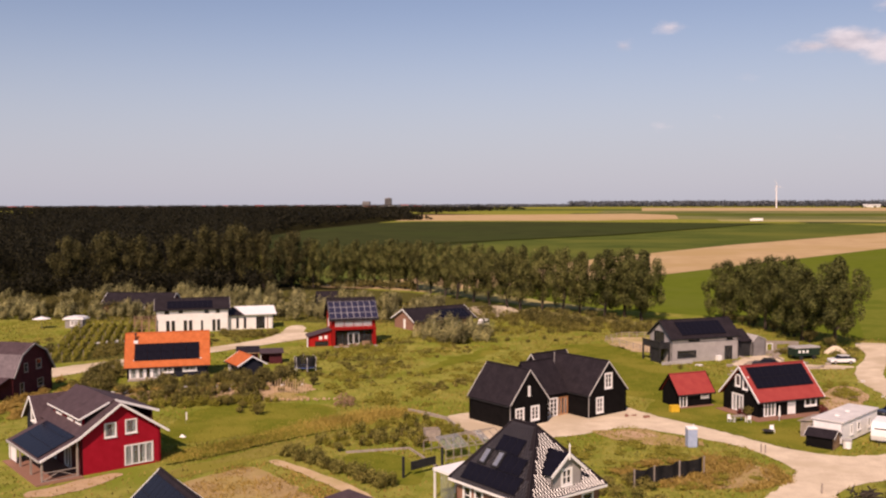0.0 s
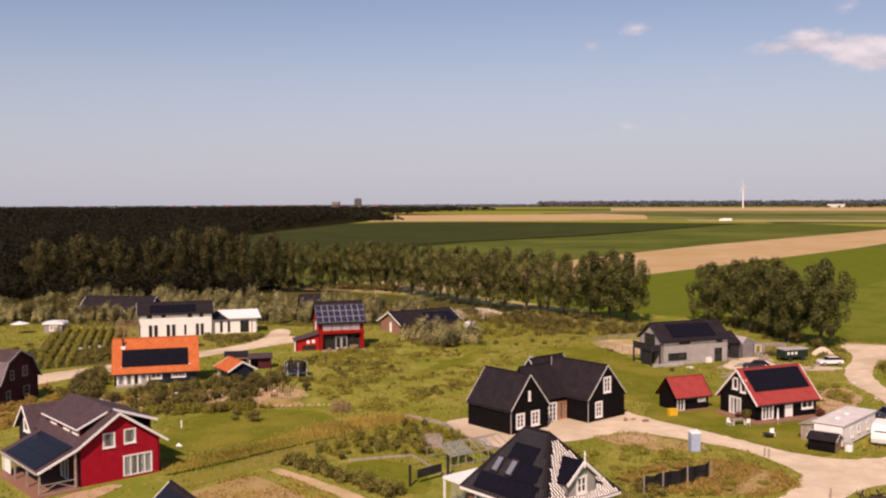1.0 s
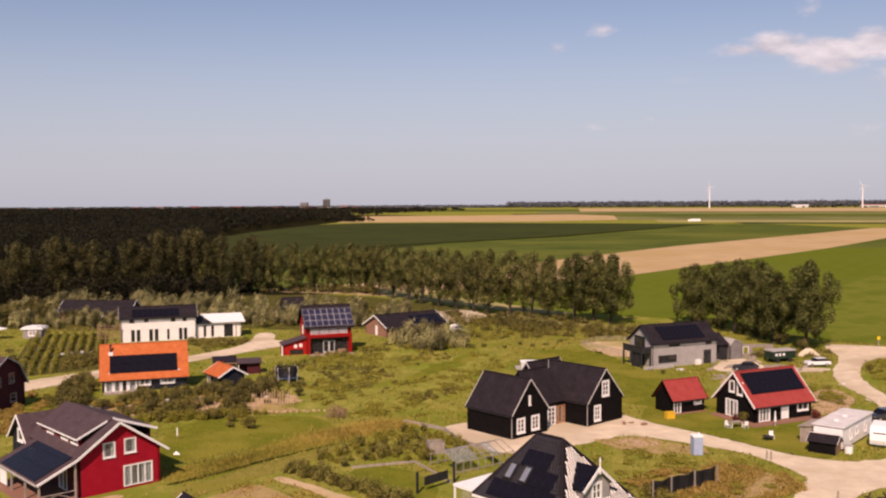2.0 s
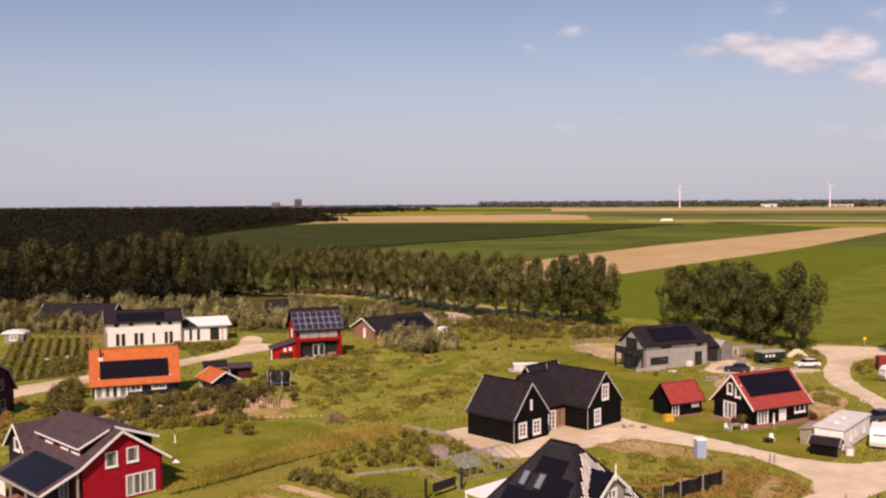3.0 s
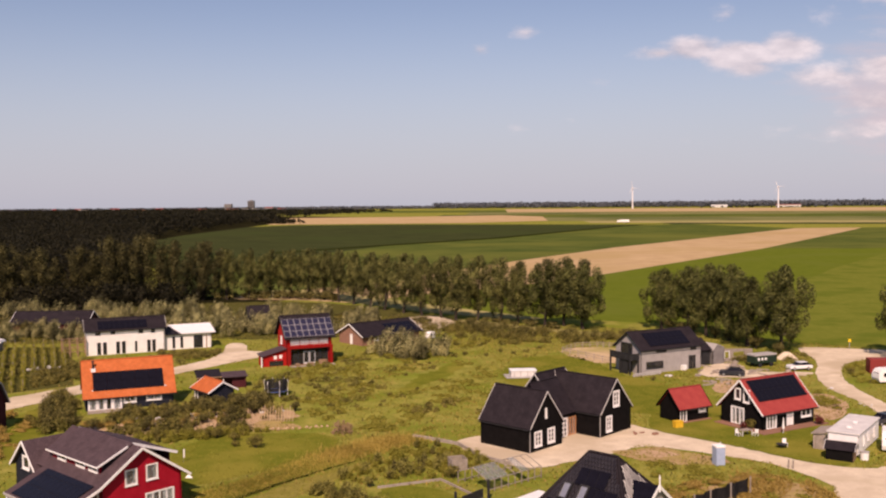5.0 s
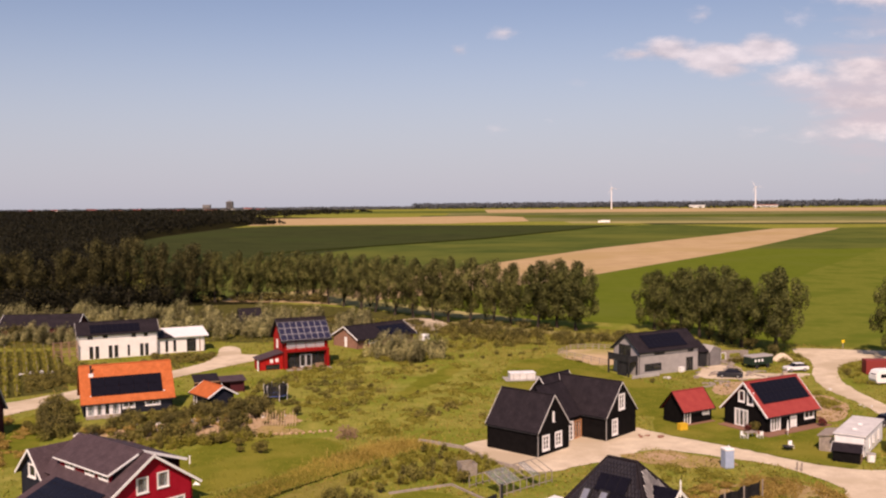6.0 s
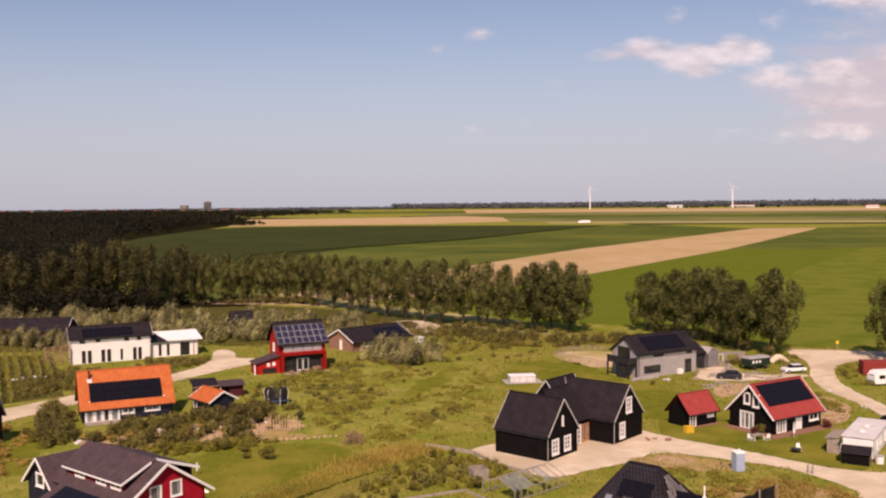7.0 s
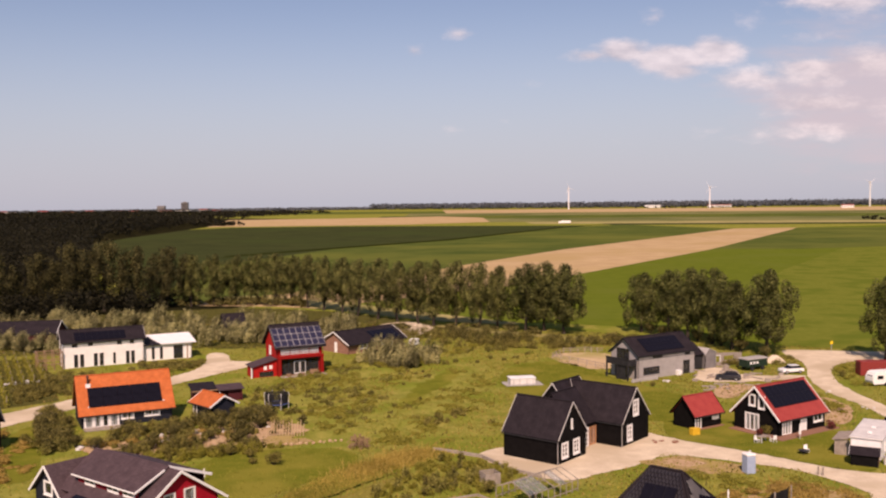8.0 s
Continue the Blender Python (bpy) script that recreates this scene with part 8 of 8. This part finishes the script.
    g = thing("sand_heap", pose(28.9, 186.4, 0) @ Matrix.Diagonal((0.72, 0.72, 0.8, 1)), "conical heap of pale sand", "sand heap")
    bm = bmesh.new()
    rings = []
    for r, z in ((3.0, 0.0), (2.4, 0.55), (1.5, 1.2), (0.6, 1.7)):
        rings.append([bm.verts.new((r * math.cos(i * math.tau / 16) * (1 + 0.12 * math.sin(i * 2.3)), 0.7 * r * math.sin(i * math.tau / 16), z)) for i in range(16)])
    for a, b in zip(rings, rings[1:]):
        for i in range(16):
            bm.faces.new((a[i], a[(i + 1) % 16], b[(i + 1) % 16], b[i]))
    bm.faces.new(rings[-1])
    part("heap", bm, "gravel", g)
    gr = surface("green_paint", (0.014, 0.028, 0.018), (0.022, 0.04, 0.026), 0.6, 0.6)
    c = thing("green_trailer", pose(20.6, 176.8, 0, 0, 0, 28), "green covered trailer with pale side panels", "trailer")
    part("body", box(0, 5.0, 0, 2.2, 0.7, 2.0, bevel=0.05), gr, c)
    part("tarpaulin", box(-0.05, 5.05, -0.05, 2.25, 2.0, 2.3, bevel=0.1), "roof_grey", c, "grey tarpaulin cover")
    for x in (0.8, 1.6, 2.4):
        part("side_panel", box(x - 0.22, x + 0.22, -0.04, -0.002, 1.25, 1.7), "white_paint", c)
    for x in (1.2, 3.8):
        for y in (0.1, 2.1):
            part("wheel", add_tube(bmesh.new(), (x, y - 0.12, 0.4), (x, y + 0.12, 0.4), 0.4, 0.4, 12), "dark_metal", c, "black tyre")
    h = thing("red_container", pose(38.5, 171.2, 0, 0, 0, -4), "dull red storage container", "container")
    part("body", box(0, 6.1, 0, 2.4, 0.1, 2.5, bevel=0.03), "roof_red", h)
    bm = bmesh.new()
    for i in range(18):
        add_box(bm, 0.15 + i * 0.33, 0.32 + i * 0.33, -0.05, -0.002, 0.2, 2.4)
    part("ribs", bm, "roof_red", h)
    part("skid", box(0.2, 5.9, 0.3, 2.1, 0, 0.1), "dark_metal", h)
    pl = thing("log_pile", pose(14.6, 96.6, 0, 0, 0, 30), "heap of brown cut branches beside the road", "log pile")
    for i in range(26):
        a = (rng.uniform(-1.5, 1.5), rng.uniform(-0.8, 0.8), 0.12 + 0.7 * rng.random())
        b = (a[0] + rng.uniform(-1.6, 1.6), a[1] + rng.uniform(-0.8, 0.8), max(0.1, a[2] + rng.uniform(-0.3, 0.5)))
        part("log", add_tube(bmesh.new(), a, b, 0.11, 0.08, 6), "bark", pl)
    rb = thing("rain_barrel", pose(16.9, 116.2, 0), "white plastic tub by the cabin", "tub")
    part("tub", add_tube(bmesh.new(), (0, 0, 0), (0, 0, 0.9), 0.45, 0.5, 12), "white_paint", rb)
    part("rim", add_tube(bmesh.new(), (0, 0, 0.9), (0, 0, 0.96), 0.54, 0.54, 12), "roof_grey", rb)
    lw = thing("low_wall", pose(13.2, 178.6, 0, 0, 0, 30), "grey block wall with openings under construction", "wall")
    hs = [(5.0, 6.0, 0.9, 2.1)]
    part("wall", wall_mesh((3.6, 2.0), (12.0, 2.0), [(0, 2.6), (8.4, 2.0)], [(1.4, 2.6, 0.7, 2.0), (3.6, 6.4, 0.9, 1.7)], thick=0.2), "wood_grey", lw)
    part("window_frame", add_box(add_box(add_box(bmesh.new(), 4.95, 5.05, 1.9, 2.05, 0.7, 2.0), 6.15, 6.25, 1.9, 2.05, 0.7, 2.0), 5.05, 6.15, 1.9, 2.05, 1.92, 2.0), "white_paint", lw)


toilet()
windbreak()
site_cabin()
caravan(21.9, 118.2, 68, "white touring caravan parked beside the cabin")
caravan(-41.4, 214.5, 62, "small white trailer caravan beside the bungalow yard", 4.4).matrix_basis = pose(-40.4, 211.5, 0, 0, 0, 62) @ Matrix.Scale(0.62, 4)
caravan(36.2, 161.6, 12, "white touring caravan on the rough verge", 5.6)
white_car = surface("white_car_paint", (0.72, 0.72, 0.72), (0.78, 0.78, 0.78), 1.0, 0.2, spec=0.6, bump=0)
dark_car = surface("dark_car_paint", (0.02, 0.022, 0.03), (0.03, 0.032, 0.04), 1.0, 0.15, spec=0.6, bump=0)
car(25.8, 173.6, 12, white_car, "white hatchback parked beside the gravel road")
car(12.4, 168.9, -16, dark_car, "dark blue car parked in front of the annex")
car(24.6, 132.2, 30, dark_car, "black estate car behind the site cabin", True)
trampoline()
pool()
brush_pile()
greenhouse()
edging()
path_shed()
garden_rocks()
street_bits()


def plot_litter():
    """Boards, stones and scraps strewn over the building plot, as nobody could count them."""
    rng = random.Random(91)
    bm = bmesh.new()
    for i in range(90):
        x, y = rng.uniform(8, 27), rng.uniform(159, 183)
        if not (-0.25 < (y - 163) / 20 - (x - 12) / 26 < 0.75) or (abs(x - 13.6) < 3 and abs(y - 168.8) < 2.2) or abs(x - 22.6) < 3.4 and abs(y - 177.6) < 2.8:
            continue
        m = pose(x, y, 0.09, rng.uniform(-4, 4), rng.uniform(-4, 4), rng.uniform(0, 180))
        l, w, h = rng.choice(((1.6, 0.2, 0.12), (0.5, 0.4, 0.3), (0.9, 0.7, 0.25), (2.2, 0.25, 0.15)))
        add_box(bm, -l / 2, l / 2, -w / 2, w / 2, -0.09, h, m)
    ob = part("building_rubble", bm, "wood_grey", None)
    tagged(ob, "weathered boards and stones strewn over the plot", "rubble", kind="stuff")


plot_litter()

# ---- far things ----
def turbine(x, y, hub, turn, label="white wind turbine far across the fields"):
    t = thing("wind_turbine", pose(x, y, 0, 0, 0, turn), label, "wind turbine", "wind turbines")
    part("tower", add_tube(bmesh.new(), (0, 0, 0), (0, 0, hub), 2.4, 1.4, 12), "white_paint", t)
    part("nacelle", box(-1.8, 1.8, -4, 5, hub, hub + 3.6, bevel=0.5), "white_paint", t)
    r = hub * 0.36
    for k in range(3):
        a = math.radians(90 + 120 * k + turn * 7)
        bm = bmesh.new()
        add_tube(bm, (0, -4.6, hub + 1.8), (r * 0.3 * math.cos(a), -4.6, hub + 1.8 + r * 0.3 * math.sin(a)), 0.5, 0.6, 6)
        add_tube(bm, (r * 0.3 * math.cos(a), -4.6, hub + 1.8 + r * 0.3 * math.sin(a)), (r * math.cos(a), -4.6, hub + 1.8 + r * math.sin(a)), 0.6, 0.1, 6)
        part("blade", bm, "white_paint", t)


turbine(448.6, 3400, 72, 20)
turbine(948.5, 3380, 72, -30)
turbine(1530, 3400, 84, 10)


def far_block(name, x, y, w, d, h, mat, label, roof=None, category="building"):
    b = thing(name, pose(x, y, 0, 0, 0, 0), label, category)
    part("wall", box(-w / 2, w / 2, 0, d, 0, h), mat, b)
    part("roof", slab((-w / 2 - 1, -1, h), (w / 2 + 1, -1, h), (w / 2 + 1, d / 2, h + d * 0.18), (-w / 2 - 1, d / 2, h + d * 0.18), 0.6), roof or mat, b)
    part("roof", slab((w / 2 + 1, d + 1, h), (-w / 2 - 1, d + 1, h), (-w / 2 - 1, d / 2, h + d * 0.18), (w / 2 + 1, d / 2, h + d * 0.18), 0.6), roof or mat, b)
    n = max(2, int(w / 6))
    for i in range(n):
        part("window", box(-w / 2 + (i + 0.3) * w / n, -w / 2 + (i + 0.7) * w / n, -0.2, -0.05, h * 0.35, h * 0.7), "panel", b)


rng = random.Random(77)
tower = thing("tower_block", pose(-1046, 3880, 0), "grey tower block on the horizon", "building")
part("wall", box(-13, 13, 0, 20, 0, 40), "dark_render", tower)
for i in range(8):
    part("window_band", box(-12, 12, -0.4, -0.1, 4 + i * 4.4, 6 + i * 4.4), "panel", tower)
part("roof_house", box(-5, 5, 5, 15, 40, 43), "dark_render", tower)
far_block("office_block", -1136, 3860, 30, 20, 24, "dark_render", "grey office block on the horizon")
for i in range(40):
    x = -2600 + i * 44 + rng.uniform(-25, 25)
    y = 3380 + 0.2 * (x + 2600) + rng.uniform(-90, 90)
    far_block("town_house", x, y, rng.uniform(14, 40), 12, rng.uniform(7, 12), rng.choice(["brick", "white_render", "roof_grey", "dark_render"]), "distant brick town building on the horizon", rng.choice(["roof_brown", "roof_dark", "roof_red"]))
for x, y, w in ((820, 3700, 60), (1280, 3010, 40), (1050, 3600, 90)):
    far_block("farm_shed", x, y, w, 8, 4 if y < 2000 else 9, "white_render", "pale farm shed far across the fields", rng.choice(["roof_white", "roof_red"]))
lorry = thing("lorry", pose(138, 1299, 0, 0, 0, -10), "white lorry on the distant road", "lorry")
part("box", box(0, 13, 0, 2.6, 1.0, 4.0, bevel=0.1), "white_paint", lorry)
part("cab", box(-3, -0.2, 0, 2.5, 0.6, 3.2, bevel=0.2), "white_paint", lorry)
for x in (-1.8, 8.5, 10.5):
    part("wheel", add_tube(bmesh.new(), (x, 0.1, 0.5), (x, 2.5, 0.5), 0.5, 0.5, 10), "dark_metal", lorry, "black tyres")
for k, (pts, n) in enumerate((([(560, 1340), (820, 1240), (825, 1252), (565, 1352)], 40), ([(700, 3500), (1150, 3420), (1150, 3450), (700, 3530)], 40), ([(-356, 1340), (-318, 1360), (-312, 1390), (-352, 1380)], 26))):
    thicket("field_trees", pts, n, 10, 7, 40, 3.0, "leaf_forest_shaded", "line of trees between the fields", 90 + k, "trees")
